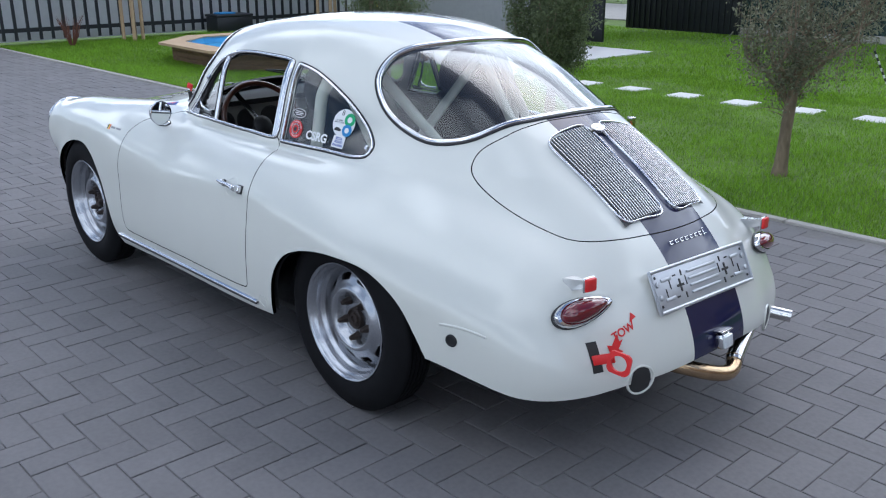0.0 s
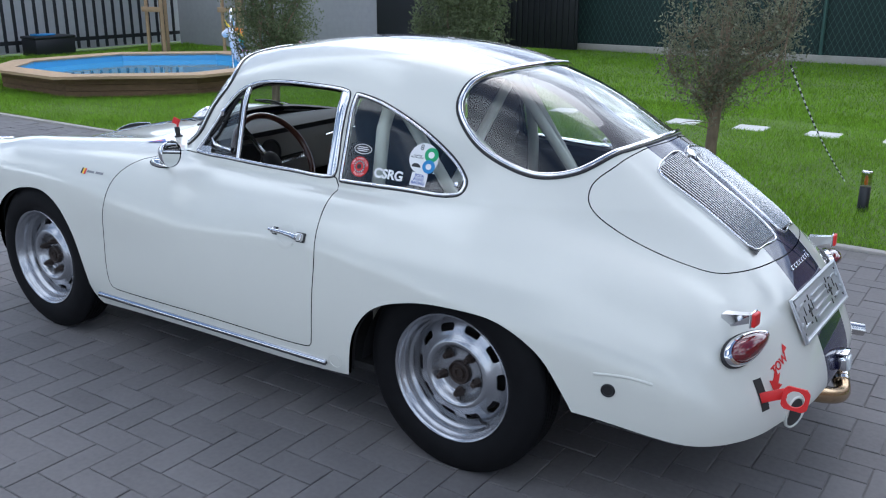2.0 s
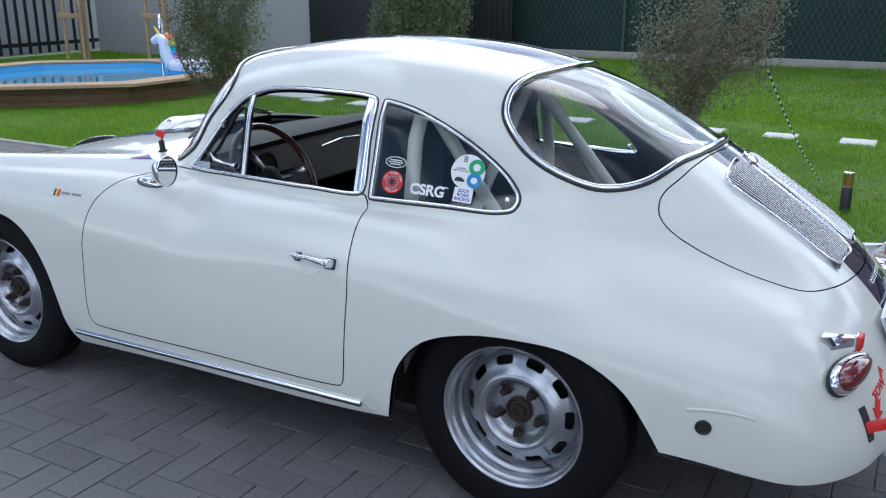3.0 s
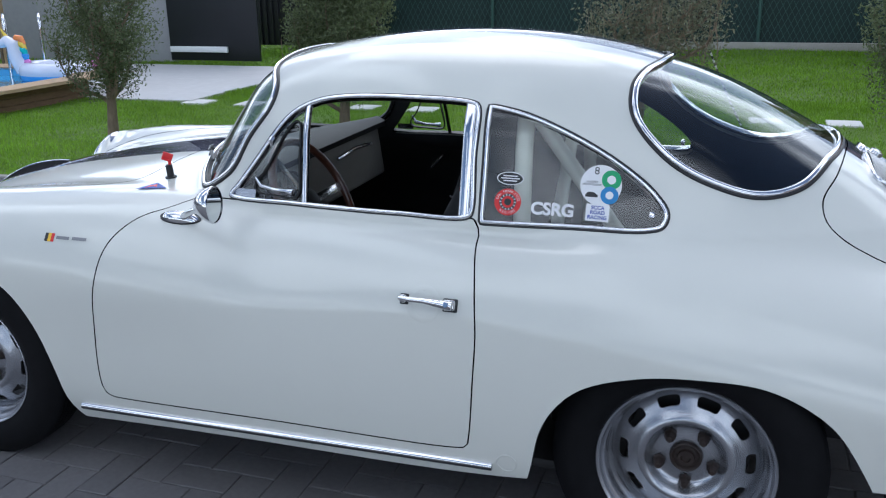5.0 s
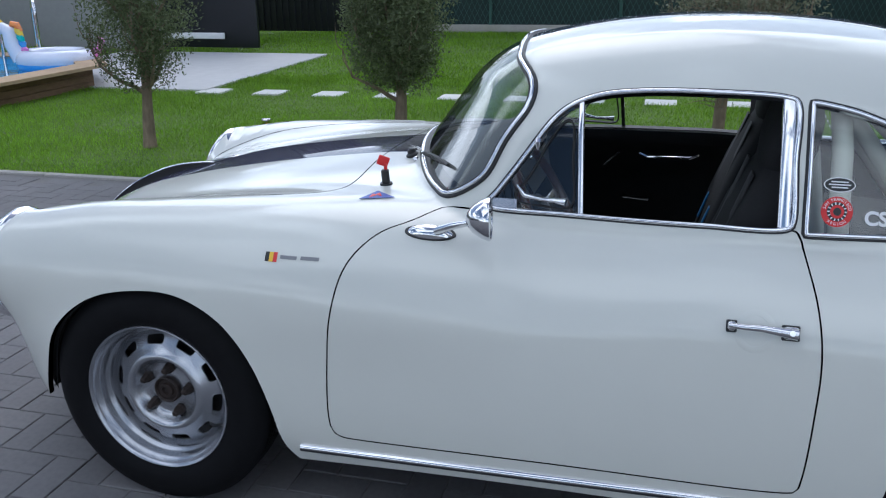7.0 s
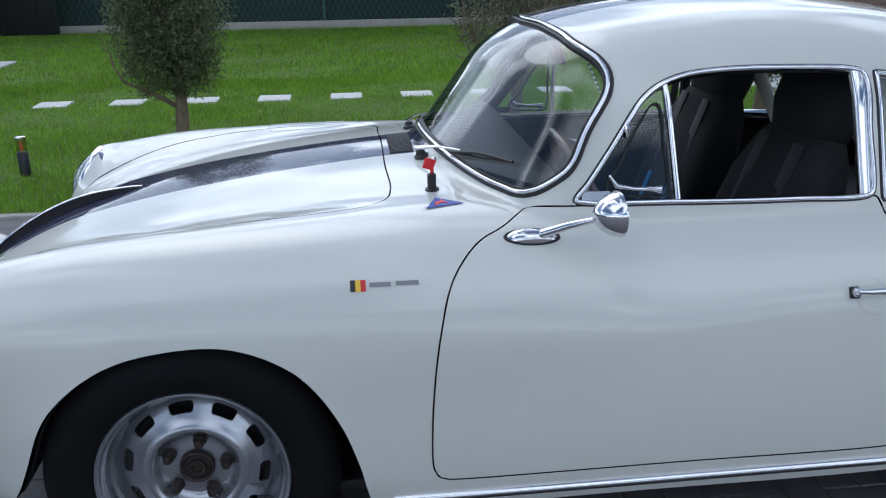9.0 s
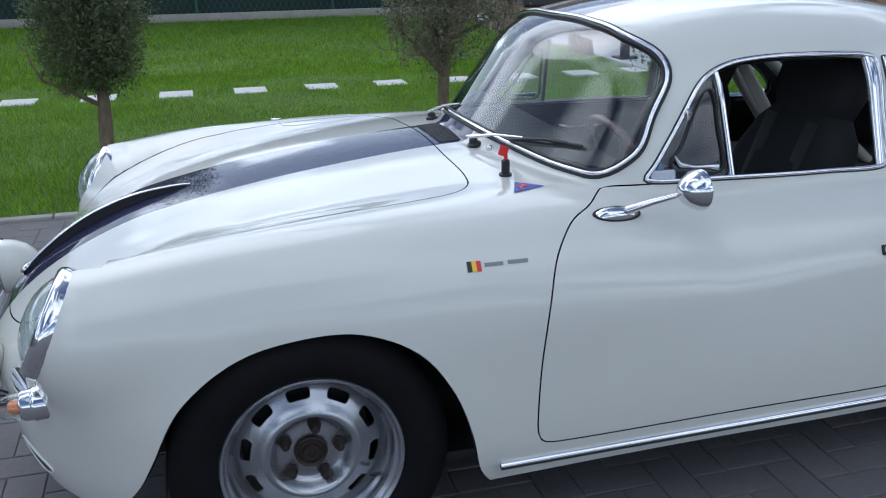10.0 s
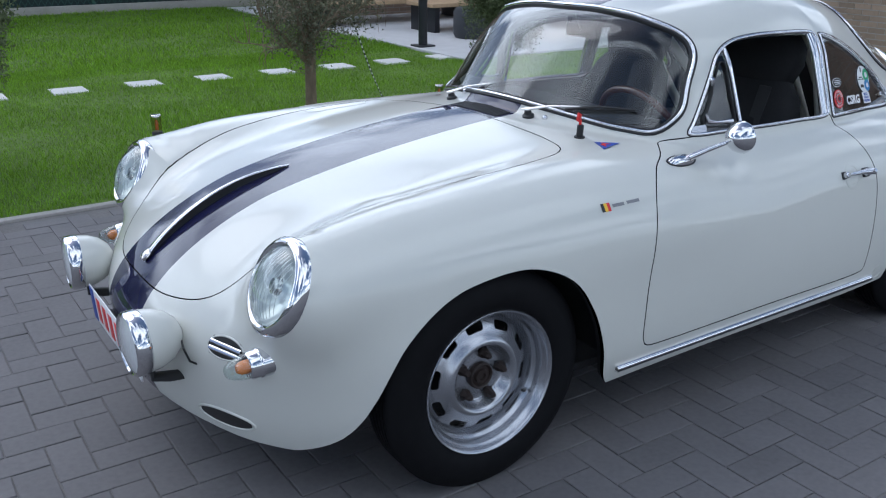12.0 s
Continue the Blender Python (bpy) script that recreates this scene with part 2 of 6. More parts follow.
def box(bm, size, m=Matrix(), bevel=0.0, segments=2):
    made = bmesh.ops.create_cube(bm, size=1.0)["verts"]
    bmesh.ops.transform(bm, matrix=m @ Matrix.Diagonal((*size, 1)), verts=made)
    if bevel:
        edges = list({e for v in made for e in v.link_edges})
        bmesh.ops.bevel(bm, geom=edges, offset=bevel, segments=segments, affect="EDGES", profile=0.5)


def lathe(bm, profile, m=Matrix(), turns=32, close=False):
    """Revolves (radius, height) pairs about z."""
    rings = []
    for r, h in profile:
        if r < 1e-6:
            rings.append([bm.verts.new(m @ Vector((0, 0, h)))])
        else:
            rings.append([bm.verts.new(m @ Vector((r * math.cos(a), r * math.sin(a), h))) for a in (2 * math.pi * i / turns for i in range(turns))])
    pairs = list(zip(rings, rings[1:])) + ([(rings[-1], rings[0])] if close else [])
    for a, b in pairs:
        for i in range(turns):
            j = (i + 1) % turns
            q = [a[i % len(a)], a[j % len(a)], b[j % len(b)], b[i % len(b)]]
            q = list(dict.fromkeys(q))
            if len(q) > 2:
                bm.faces.new(q)


def tube(bm, points, radius, sides=10, closed=False, flat=1.0, caps=True):
    """A round or flattened bar along points; radius: one, or one for each point."""
    pts = [Vector(p) for p in points]
    n = len(pts)
    radii = radius if isinstance(radius, (list, tuple)) else [radius] * n
    rings, up = [], None
    for i, p in enumerate(pts):
        t = (pts[(i + 1) % n if closed else min(i + 1, n - 1)] - pts[i - 1 if closed or i else 0]).normalized()
        if up is None:
            up = t.orthogonal().normalized()
        up = (up - t * up.dot(t)).normalized()
        side = t.cross(up)
        rings.append([bm.verts.new(p + radii[i] * (math.cos(a) * up + flat * math.sin(a) * side)) for a in (2 * math.pi * k / sides for k in range(sides))])
    for i in range(n if closed else n - 1):
        a, b = rings[i], rings[(i + 1) % n]
        shift = min(range(sides), key=lambda s: (a[0].co - b[s].co).length) if closed and i == n - 1 else 0
        for k in range(sides):
            bm.faces.new((a[k], a[(k + 1) % sides], b[(k + 1 + shift) % sides], b[(k + shift) % sides]))
    if not closed and caps:
        bm.faces.new(rings[0])
        bm.faces.new(rings[-1][::-1])


def closed_curve(points, n=120):
    """A smooth closed loop through a few points (centripetal Catmull-Rom); even spacing."""
    p = np.array(points, float)
    out = []
    k = len(p)
    for i in range(k):
        a, b, c, d = p[i - 1], p[i], p[(i + 1) % k], p[(i + 2) % k]
        t1 = np.linalg.norm(b - a) ** 0.5
        t2 = t1 + np.linalg.norm(c - b) ** 0.5
        t3 = t2 + np.linalg.norm(d - c) ** 0.5
        for t in np.linspace(t1, t2, 24, endpoint=False):
            a1, a2, a3 = (t1 - t) / t1 * a + t / t1 * b, (t2 - t) / (t2 - t1) * b + (t - t1) / (t2 - t1) * c, (t3 - t) / (t3 - t2) * c + (t - t2) / (t3 - t2) * d
            b1, b2 = (t2 - t) / t2 * a1 + t / t2 * a2, (t3 - t) / (t3 - t1) * a2 + (t - t1) / (t3 - t1) * a3
            out.append((t2 - t) / (t2 - t1) * b1 + (t - t1) / (t2 - t1) * b2)
    out = np.array(out)
    s = np.r_[0, np.cumsum(np.linalg.norm(np.diff(np.vstack([out, out[:1]]), axis=0), axis=1))]
    q = np.linspace(0, s[-1], n, endpoint=False)
    ring = np.vstack([out, out[:1]])
    return np.stack([np.interp(q, s, ring[:, j]) for j in range(p.shape[1])], 1)


def loop_distance(px, py, loop):
    """Signed distance to a closed loop, below zero inside it."""
    best, inside = np.full(px.shape, 9.0), np.zeros(px.shape, bool)
    near = (px > loop[:, 0].min() - 0.15) & (px < loop[:, 0].max() + 0.15) & (py > loop[:, 1].min() - 0.15) & (py < loop[:, 1].max() + 0.15)
    x, y = px[near][:, None], py[near][:, None]
    a, b = loop, np.roll(loop, -1, 0)
    e = b - a
    t = np.clip(((x - a[:, 0]) * e[:, 0] + (y - a[:, 1]) * e[:, 1]) / (e**2).sum(1), 0, 1)
    d = np.hypot(x - a[:, 0] - t * e[:, 0], y - a[:, 1] - t * e[:, 1]).min(1)
    cross = ((a[:, 1] > y) != (b[:, 1] > y)) & (x < e[:, 0] * (y - a[:, 1]) / np.where(e[:, 1] == 0, 1e-9, e[:, 1]) + a[:, 0])
    odd = cross.sum(1) % 2 == 1
    best[near], inside[near] = d, odd
    return np.where(inside, -best, best)


class Sheet:
    """A surface of polygons that can be cut along the zero line of any function of place."""
    def __init__(self, verts, faces, settle=None):
        self.v, self.f, self.settle = np.array(verts, float), [tuple(q) for q in faces], settle

    def cut(self, func):
        val = func(self.v)
        val = np.where(np.abs(val) < 1e-5, 1e-5, val)
        sign = val > 0
        count = np.array([sign[list(q)].sum() for q in self.f])
        size = np.array([len(q) for q in self.f])
        mixed = np.where((count > 0) & (count < size))[0]
        edges = {}
        for i in mixed:
            q = self.f[i]
            for a, b in zip(q, q[1:] + q[:1]):
                if sign[a] != sign[b]:
                    edges.setdefault((min(a, b), max(a, b)), len(edges))
        if not edges:
            return self
        ends = np.array(list(edges))
        lo, hi = self.v[ends[:, 0]].copy(), self.v[ends[:, 1]].copy()
        flo = val[ends[:, 0]]
        for _ in range(14):
            mid = (lo + hi) / 2
            fm = func(mid)
            same = (fm > 0) == (flo > 0)
            lo[same], hi[~same] = mid[same], mid[~same]
        place = (lo + hi) / 2
        if self.settle:
            place = self.settle(place)
        base = len(self.v)
        self.v = np.vstack([self.v, place])
        out = []
        mixed_set = set(mixed.tolist())
        for i, q in enumerate(self.f):
            if i not in mixed_set:
                out.append(q)
                continue
            ring = []
            for a, b in zip(q, q[1:] + q[:1]):
                ring.append((a, sign[a]))
                if sign[a] != sign[b]:
                    ring.append((base + edges[(min(a, b), max(a, b))], None))
            for s in (True, False):
                piece = [a for a, g in ring if g is None or g == s]
                if len(piece) > 2:
                    out.append(tuple(piece))
        self.f = out
        return self

    def centres(self):
        return np.array([self.v[list(q)].mean(0) for q in self.f])

    def only(self, keep):
        s = Sheet(self.v, [q for q, k in zip(self.f, keep) if k], self.settle)
        used = sorted({i for q in s.f for i in q})
        at = {o: n for n, o in enumerate(used)}
        s.v, s.f = self.v[used] if used else np.zeros((0, 3)), [tuple(at[i] for i in q) for q in s.f]
        return s

    def rim(self):
        """The directed edges that only one face uses."""
        seen = {}
        for q in self.f:
            for a, b in zip(q, q[1:] + q[:1]):
                seen[(a, b)] = seen.get((a, b), 0) + 1
        return [(a, b) for a, b in seen if (b, a) not in seen]




# ---- ground ----
KERB_Y = 2.42
bm = bmesh.new()
q = [bm.verts.new(v) for v in ((-400, -400, -0.035), (400, -400, -0.035), (400, 400, -0.035), (-400, 400, -0.035))]
bm.faces.new(q)
tagged(part("ground", bm, SOIL), "dark soil under lawn and paving", kind="structure")
bm = bmesh.new()
q = [bm.verts.new(v) for v in ((-60, -60, -0.0045), (60, -60, -0.0045), (60, KERB_Y, -0.0045), (-60, KERB_Y, -0.0045))]
bm.faces.new(q)
pavement = tagged(part("pavement", bm, JOINT), "charcoal herringbone block paving", kind="structure")


def strip(name, x0, x1, y0, y1, z0, z1, mat, label, bevel=0.006):
    bm = bmesh.new()
    box(bm, (x1 - x0, y1 - y0, z1 - z0), pose((x0 + x1) / 2, (y0 + y1) / 2, (z0 + z1) / 2), bevel)
    return tagged(part(name, bm, mat), label, kind="structure")


for k in range(-14, 14):
    strip("kerb", k + 0.004, k + 0.996, KERB_Y, KERB_Y + 0.06, -0.03, 0.012, KERB, "pale concrete edging kerb between paving and lawn")

# Lawn: a gently uneven sheet with blades of grass.
LAWN_X, LAWN_Y = (-13.0, 14.0), (KERB_Y + 0.06, 13.55)


def lawn_height(x, y):
    return 0.008 + 0.008 * np.sin(1.3 * x + 0.7 * y) * np.sin(0.9 * y - 0.4 * x)


gx, gy = np.linspace(*LAWN_X, 120), np.linspace(*LAWN_Y, 60)
xx, yy = np.meshgrid(gx, gy, indexing="ij")
lv = np.stack([xx, yy, lawn_height(xx, yy)], -1).reshape(-1, 3)
li = np.arange(119)[:, None] * 60 + np.arange(59)
lf = np.stack([li, li + 60, li + 61, li + 1], -1).reshape(-1, 4)
tagged(mesh_object("lawn", lv, lf.tolist(), SOIL), "green lawn ground", kind="structure")
SLAB_X = [-4.743 + 0.676 * k for k in range(13)]
SLAB_Y = 6.12
TERRACE_BOX = (-8.2, -4.85, 6.1, 9.6)
rng = np.random.default_rng(4)


def grass(name, count, y0, y1, x0, x1, tall, wide):
    x, y = rng.uniform(x0, x1, count), y0 + (y1 - y0) * rng.uniform(0, 1, count) ** 1.15
    keep = np.ones(count, bool)
    for sx in SLAB_X:
        keep &= ~((np.abs(x - sx) < 0.155) & (np.abs(y - SLAB_Y) < 0.16))
    keep &= ~((x > TERRACE_BOX[0]) & (x < TERRACE_BOX[1]) & (y > TERRACE_BOX[2]) & (y < TERRACE_BOX[3]))
    keep &= ~((x > 3.4) & (y > 5.7))
    x, y = x[keep], y[keep]
    n = len(x)
    patch = 0.8 + 0.35 * np.sin(2.1 * x + 1.7 * np.sin(1.1 * y)) * np.sin(2.6 * y)
    h = tall * rng.uniform(0.5, 1.15, n) * patch
    a = rng.uniform(0, 2 * np.pi, n)
    lean = rng.normal(0, 0.45, (n, 2)) * h[:, None]
    w = wide * rng.uniform(0.6, 1.2, n)
    base = np.stack([x, y, lawn_height(x, y) - 0.004], 1)
    side = np.stack([np.cos(a) * w, np.sin(a) * w, 0 * a], 1)
    tip = base + np.stack([lean[:, 0], lean[:, 1], h], 1)
    half = base + np.stack([0.35 * lean[:, 0], 0.35 * lean[:, 1], 0.55 * h], 1)
    v = np.stack([base - side, base + side, half + 0.8 * side, half - 0.8 * side, tip], 1).reshape(-1, 3)
    k = 5 * np.arange(n)
    me = bpy.data.meshes.new(name)
    me.vertices.add(5 * n)
    me.vertices.foreach_set("co", v.ravel())
    loops = np.stack([k, k + 1, k + 2, k + 3, k + 3, k + 2, k + 4], 1).ravel()
    me.loops.add(7 * n)
    me.loops.foreach_set("vertex_index", loops.astype(np.int32))
    me.polygons.add(2 * n)
    start = np.stack([7 * np.arange(n), 7 * np.arange(n) + 4], 1).ravel()
    me.polygons.foreach_set("loop_start", start.astype(np.int32))
    me.update(calc_edges=True)
    me.materials.append(GRASS)
    return tagged(new(name, me), "short green lawn grass", "grass", kind="stuff")


grass("grass", 45000, 2.49, 7.0, -13.0, -9.0, 0.06, 0.0045)
grass("grass", 330000, 2.49, 7.5, -9.0, 6.0, 0.050, 0.0022)
grass("grass", 175000, 6.8, 13.45, -13.0, 8.0, 0.06, 0.0045)
for sx in SLAB_X:
    bm = bmesh.new()
    box(bm, (0.30, 0.31, 0.05), pose(sx, SLAB_Y, -0.004), 0.004)
    tagged(part("stepping_slab", bm, STONE), "pale square stepping slab set in the lawn", "slab", "stepping slabs")
strip("terrace", *TERRACE_BOX, -0.02, 0.03, TERRACE, "pale paved terrace beside the lawn")
strip("patio", 3.4, 14.0, 5.75, 13.0, -0.02, 0.035, TERRACE, "grey paved patio under the pergola")


# ---- far surroundings ----
def far_fence():
    """Dark green screen with chain-link wire and posts."""
    y = 13.55
    fence = thing("mesh_fence", "tall dark green screened chain-link fence behind the lawn", "fence", at=(0, y, 0))
    bm = bmesh.new()
    box(bm, (19.0, 0.03, 2.6), pose(3.6, 0.04, 1.35))
    part("screen", bm, FENCE_GREEN, fence, "dark green privacy screen")
    bm = bmesh.new()
    for k in range(190):
        for sg in (-1, 1):
            x = -5.8 + 0.1 * k
            pts = [(x, -0.02, 0.05), (x + sg * 1.3, -0.02, 2.6)]
            a, b = Vector(pts[0]), Vector(pts[1])
            w = Vector((0.004, 0, 0))
            bm.faces.new([bm.verts.new(v) for v in (a - w, a + w, b + w, b - w)])
    part("wire_mesh", bm, FENCE_WIRE, fence, "green chain-link wire")
    for k in range(9):
        bm = bmesh.new()
        tube(bm, [(-5.6 + 2.3 * k, -0.05, -0.05), (-5.6 + 2.3 * k, -0.05, 2.65)], 0.03, 10)
        part("post", bm, FENCE_WIRE, fence)
    bm = bmesh.new()
    box(bm, (19.0, 0.06, 0.16), pose(3.6, -0.06, 0.06), 0.01)
    part("base_board", bm, KERB, fence, "concrete base board")


far_fence()


def black_panel(label, x0, x1, y, tall=2.6, ribs=0):
    p = thing("gate_panel", label, "gate", at=((x0 + x1) / 2, y, 0))
    bm = bmesh.new()
    box(bm, (x1 - x0, 0.06, tall), pose(0, 0, tall / 2 + 0.06), 0.008)
    part("leaf", bm, DARK_PANEL, p)
    for k in range(ribs):
        bm = bmesh.new()
        box(bm, (0.03, 0.03, tall), pose(-(x1 - x0) / 2 + (k + 0.5) * (x1 - x0) / ribs, -0.045, tall / 2 + 0.06), 0.004)
        part("rib", bm, DARK_PANEL, p)
    return p


near_gate = black_panel("tall black metal gate panel at the terrace's end", -7.75, -6.12, 10.0)
bm = bmesh.new()
box(bm, (1.05, 0.05, 0.09), pose(-0.25, -0.075, 0.24), 0.01)
part("rail", bm, WHITE, near_gate, "white horizontal bar")
black_panel("black slatted metal gate beyond the lawn", -7.75, -5.25, 12.9, 2.6, 20)
strip("wall_grey", -13.2, -7.78, 10.1, 10.3, 0, 3.0, WALL_GREY, "plain grey rendered wall")
strip("road", -60.0, 20.0, 15.5, 21.0, -0.03, -0.005, KERB, "pale concrete road beyond the fence")


def hedge():
    """A far clipped hedge seen through the gap between the gates."""
    r = np.random.default_rng(31)
    n = 26000
    p = np.stack([r.uniform(-30, 6, n), 21.6 + r.normal(0, 0.35, n), 2.6 * r.random(n) ** 0.8], 1)
    p[:, 2] *= 1 + 0.12 * np.sin(1.7 * p[:, 0]) + 0.08 * np.sin(5.1 * p[:, 0])
    d, w = r.normal(0, 1, (n, 3)), r.normal(0, 1, (n, 3))
    d /= np.linalg.norm(d, axis=1, keepdims=True)
    w = np.cross(d, w)
    w /= np.linalg.norm(w, axis=1, keepdims=True)
    ln, wd = r.uniform(0.10, 0.2, n)[:, None], r.uniform(0.03, 0.06, n)[:, None]
    v = np.stack([p, p + 0.5 * ln * d + wd * w, p + ln * d, p + 0.5 * ln * d - wd * w], 1).reshape(-1, 3)
    ob = mesh_object("hedge", v, np.arange(4 * n).reshape(-1, 4).tolist(), LEAF, smooth=False)
    tagged(ob, "dark green hedge across the road", "hedge", kind="stuff")


hedge()


def slat_fence():
    f = thing("slatted_fence", "black upright slatted metal fence at the drive", "fence", at=(-13.4, 0, 0))
    bm = bmesh.new()
    for z in (0.22, 1.9):
        box(bm, (0.05, 22.0, 0.07), pose(0, 0.0, z))
    part("rail", bm, DARK_PANEL, f)
    back = bmesh.new()
    box(back, (0.04, 22.0, 2.2), pose(-0.35, 0, 1.1))
    part("backing", back, material("pale_grey_boards", (0.50, 0.50, 0.51), 0.8, spread=0.08, grain=10), f, "grey boards behind the slats")
    for k in range(104):
        y = -10.9 + 0.21 * k
        bm = bmesh.new()
        box(bm, (0.03, 0.05, 2.1), pose(0.02, y, 1.1))
        part("slat", bm, DARK_PANEL, f, smooth=False)


slat_fence()


def pool():
    """An eight-sided timber pool with a blue liner."""
    cx, cy, z = -8.0, 5.3, 0.24
    p = thing("garden_pool", "eight-sided timber framed pool with blue liner, filled with water", "pool", at=(cx, cy, 0))
    p.rotation_euler[2] = radians(42)

    def octo(lx, ly, c):
        return [(-lx + c, -ly), (lx - c, -ly), (lx, -ly + c), (lx, ly - c), (lx - c, ly), (-lx + c, ly), (-lx, ly - c), (-lx, -ly + c)]

    out, inn, lip = octo(1.86, 1.56, 1.08), octo(1.70, 1.40, 1.0), octo(2.02, 1.72, 1.15)
    for i in range(8):
        j = (i + 1) % 8
        for row in range(3):
            bm = bmesh.new()
            z0, z1 = row * 0.078 + 0.004, row * 0.078 + 0.076
            vs = [bm.verts.new((x, y, zz)) for zz in (z0, z1) for x, y in (out[i], out[j], (out[j][0] * 0.96, out[j][1] * 0.96), (out[i][0] * 0.96, out[i][1] * 0.96))]
            for a in ((0, 1, 2, 3), (4, 5, 6, 7), (0, 1, 5, 4), (1, 2, 6, 5), (2, 3, 7, 6), (3, 0, 4, 7)):
                bm.faces.new([vs[k] for k in a])
            part("side_plank", bm, DARK_TIMBER, p, "weathered timber plank", smooth=False)
        bm = bmesh.new()
        vs = [bm.verts.new((x, y, zz)) for zz in (z, z + 0.035) for x, y in (lip[i], lip[j], inn[j], inn[i])]
        for a in ((0, 1, 2, 3), (4, 5, 6, 7), (0, 1, 5, 4), (1, 2, 6, 5), (2, 3, 7, 6), (3, 0, 4, 7)):
            bm.faces.new([vs[k] for k in a])
        part("coping_board", bm, TIMBER, p, "pale timber coping board", smooth=False)
        bm = bmesh.new()
        bm.faces.new([bm.verts.new(v) for v in ((*inn[i], z + 0.02), (*inn[j], z + 0.02), (*inn[j], 0.05), (*inn[i], 0.05))])
        part("liner", bm, POOL_LINER, p, "blue liner")
    bm = bmesh.new()
    bm.faces.new([bm.verts.new((x, y, z - 0.07)) for x, y in inn])
    part("water", bm, POOL_WATER, p, "clear blue water")
    for dx in (0.0, 0.42):
        bm = bmesh.new()
        pts = [(1.0 + dx, 0.95, 0.1), (1.0 + dx, 0.95, 0.75)] + [(1.0 + dx, 0.95 + 0.25 - 0.25 * math.cos(a), 0.78 + 0.16 * math.sin(a)) for a in (math.pi * k / 8 for k in range(9))] + [(1.0 + dx, 1.45, 0.2)]
        tube(bm, pts, 0.022, 10)
        part("ladder_rail", bm, CHROME, p, "bent chrome ladder rail")


pool()


# ---- trees ----
def olive_tree(x, y, seed, crown_r, crown_low, tall, leaves, twigs, lean, leaf_mat, label):
    r = np.random.default_rng(seed)
    tree = thing("olive_tree", label, "tree", "olive trees in a row", at=(x, y, 0))
    stem = []
    for k in range(15):
        f = k / 14
        stem.append((lean * (0.9 * f + 0.25 * math.sin(4 * f)) + 0.012 * math.sin(9 * f + seed), 0.015 * math.sin(7 * f + 2 * seed), -0.03 + f * tall * 0.82))
    bm = bmesh.new()
    tube(bm, stem, [0.050 * (1 - 0.78 * k / 14) * (1.25 if k == 0 else 1) * (1 + 0.06 * math.sin(5 * k + seed)) for k in range(15)], 12)
    part("trunk", bm, BARK, tree, "knotty brown trunk")
    centre = np.array([lean, 0, (crown_low + tall) / 2])
    half = (tall - crown_low) / 2
    ends, forks = [], []
    for k in range(twigs):
        limb = k < 9
        if limb or r.random() < 0.3:
            f = r.uniform(0.26, 0.62) if limb else max(0.25, (crown_low - 0.1) / tall) + 0.6 * r.random()
            base = np.array([np.interp(f, np.linspace(0, 1, 15), [q[i] for q in stem]) for i in range(3)])
        else:
            base = forks[r.integers(0, len(forks))]
        a = 2.4 * k + r.uniform(-0.5, 0.5)
        e = r.uniform(0.45, 1.05) if limb else r.uniform(-0.3, 1.1)
        w = np.array([math.cos(a) * math.cos(e), math.sin(a) * math.cos(e), math.sin(e)])
        reach = crown_r * (r.uniform(1.0, 1.45) if limb else r.uniform(0.3, 0.65))
        pts = [base]
        for _ in range(6):
            w = w + r.normal(0, 0.17, 3) + np.array([0, 0, 0.06])
            flat_off = np.hypot(*(pts[-1][:2] - centre[:2])) / crown_r
            if flat_off > 0.6:
                w[:2] *= 0.35
            w /= np.linalg.norm(w)
            pts.append(pts[-1] + w * reach / 6)
        pts = [q for q in pts if q[2] > crown_low * 0.8] if not limb else pts
        if len(pts) < 2:
            continue
        bm = bmesh.new()
        thick = 0.019 if limb else 0.005
        tube(bm, [tuple(q) for q in pts], [thick * (1 - 0.8 * i / (len(pts) - 1)) for i in range(len(pts))], 7 if limb else 4)
        part("limb" if limb else "twig", bm, BARK, tree)
        if limb:
            forks += pts[2:]
            ends += pts[4:]
        else:
            ends += pts[1:]
    ends = np.array(ends)
    n = leaves
    near = ends[r.integers(0, len(ends), n)] + r.normal(0, 0.055, (n, 3))
    # clumps on the crown's uneven skin
    m = n // 2
    way = r.normal(0, 1, (m, 3))
    way /= np.linalg.norm(way, axis=1, keepdims=True)
    way = np.sign(way) * np.abs(way) ** 0.8
    lump = 1 + 0.14 * np.sin(5 * way[:, 0] + seed) * np.sin(4 * way[:, 1] + 2) + 0.12 * np.sin(6 * way[:, 2] + 3 * seed)
    skin_ = centre + way * (np.array([crown_r, crown_r, half]) * (lump * r.uniform(0.55, 1.02, m))[:, None])
    gaps = np.sin(9 * skin_[:, 0] + seed) * np.sin(8 * skin_[:, 1]) * np.sin(9 * skin_[:, 2] + 1)
    p = np.vstack([near, skin_[gaps > -0.35]])
    inside = (((p - centre) / np.array([crown_r, crown_r, half * 1.15])) ** 2).sum(1) < r.uniform(0.85, 1.2, len(p))
    p = p[inside]
    p = p[p[:, 2] > crown_low * (0.92 + 0.25 * np.sin(7 * p[:, 0] + seed) * np.sin(6 * p[:, 1]))]
    n = len(p)
    d = r.normal(0, 1, (n, 3)) + np.array([0, 0, 0.3])
    d /= np.linalg.norm(d, axis=1, keepdims=True)
    s = np.cross(d, r.normal(0, 1, (n, 3)))
    s /= np.maximum(np.linalg.norm(s, axis=1, keepdims=True), 1e-6)
    ln, wd = r.uniform(0.020, 0.040, n)[:, None], r.uniform(0.0038, 0.0075, n)[:, None]
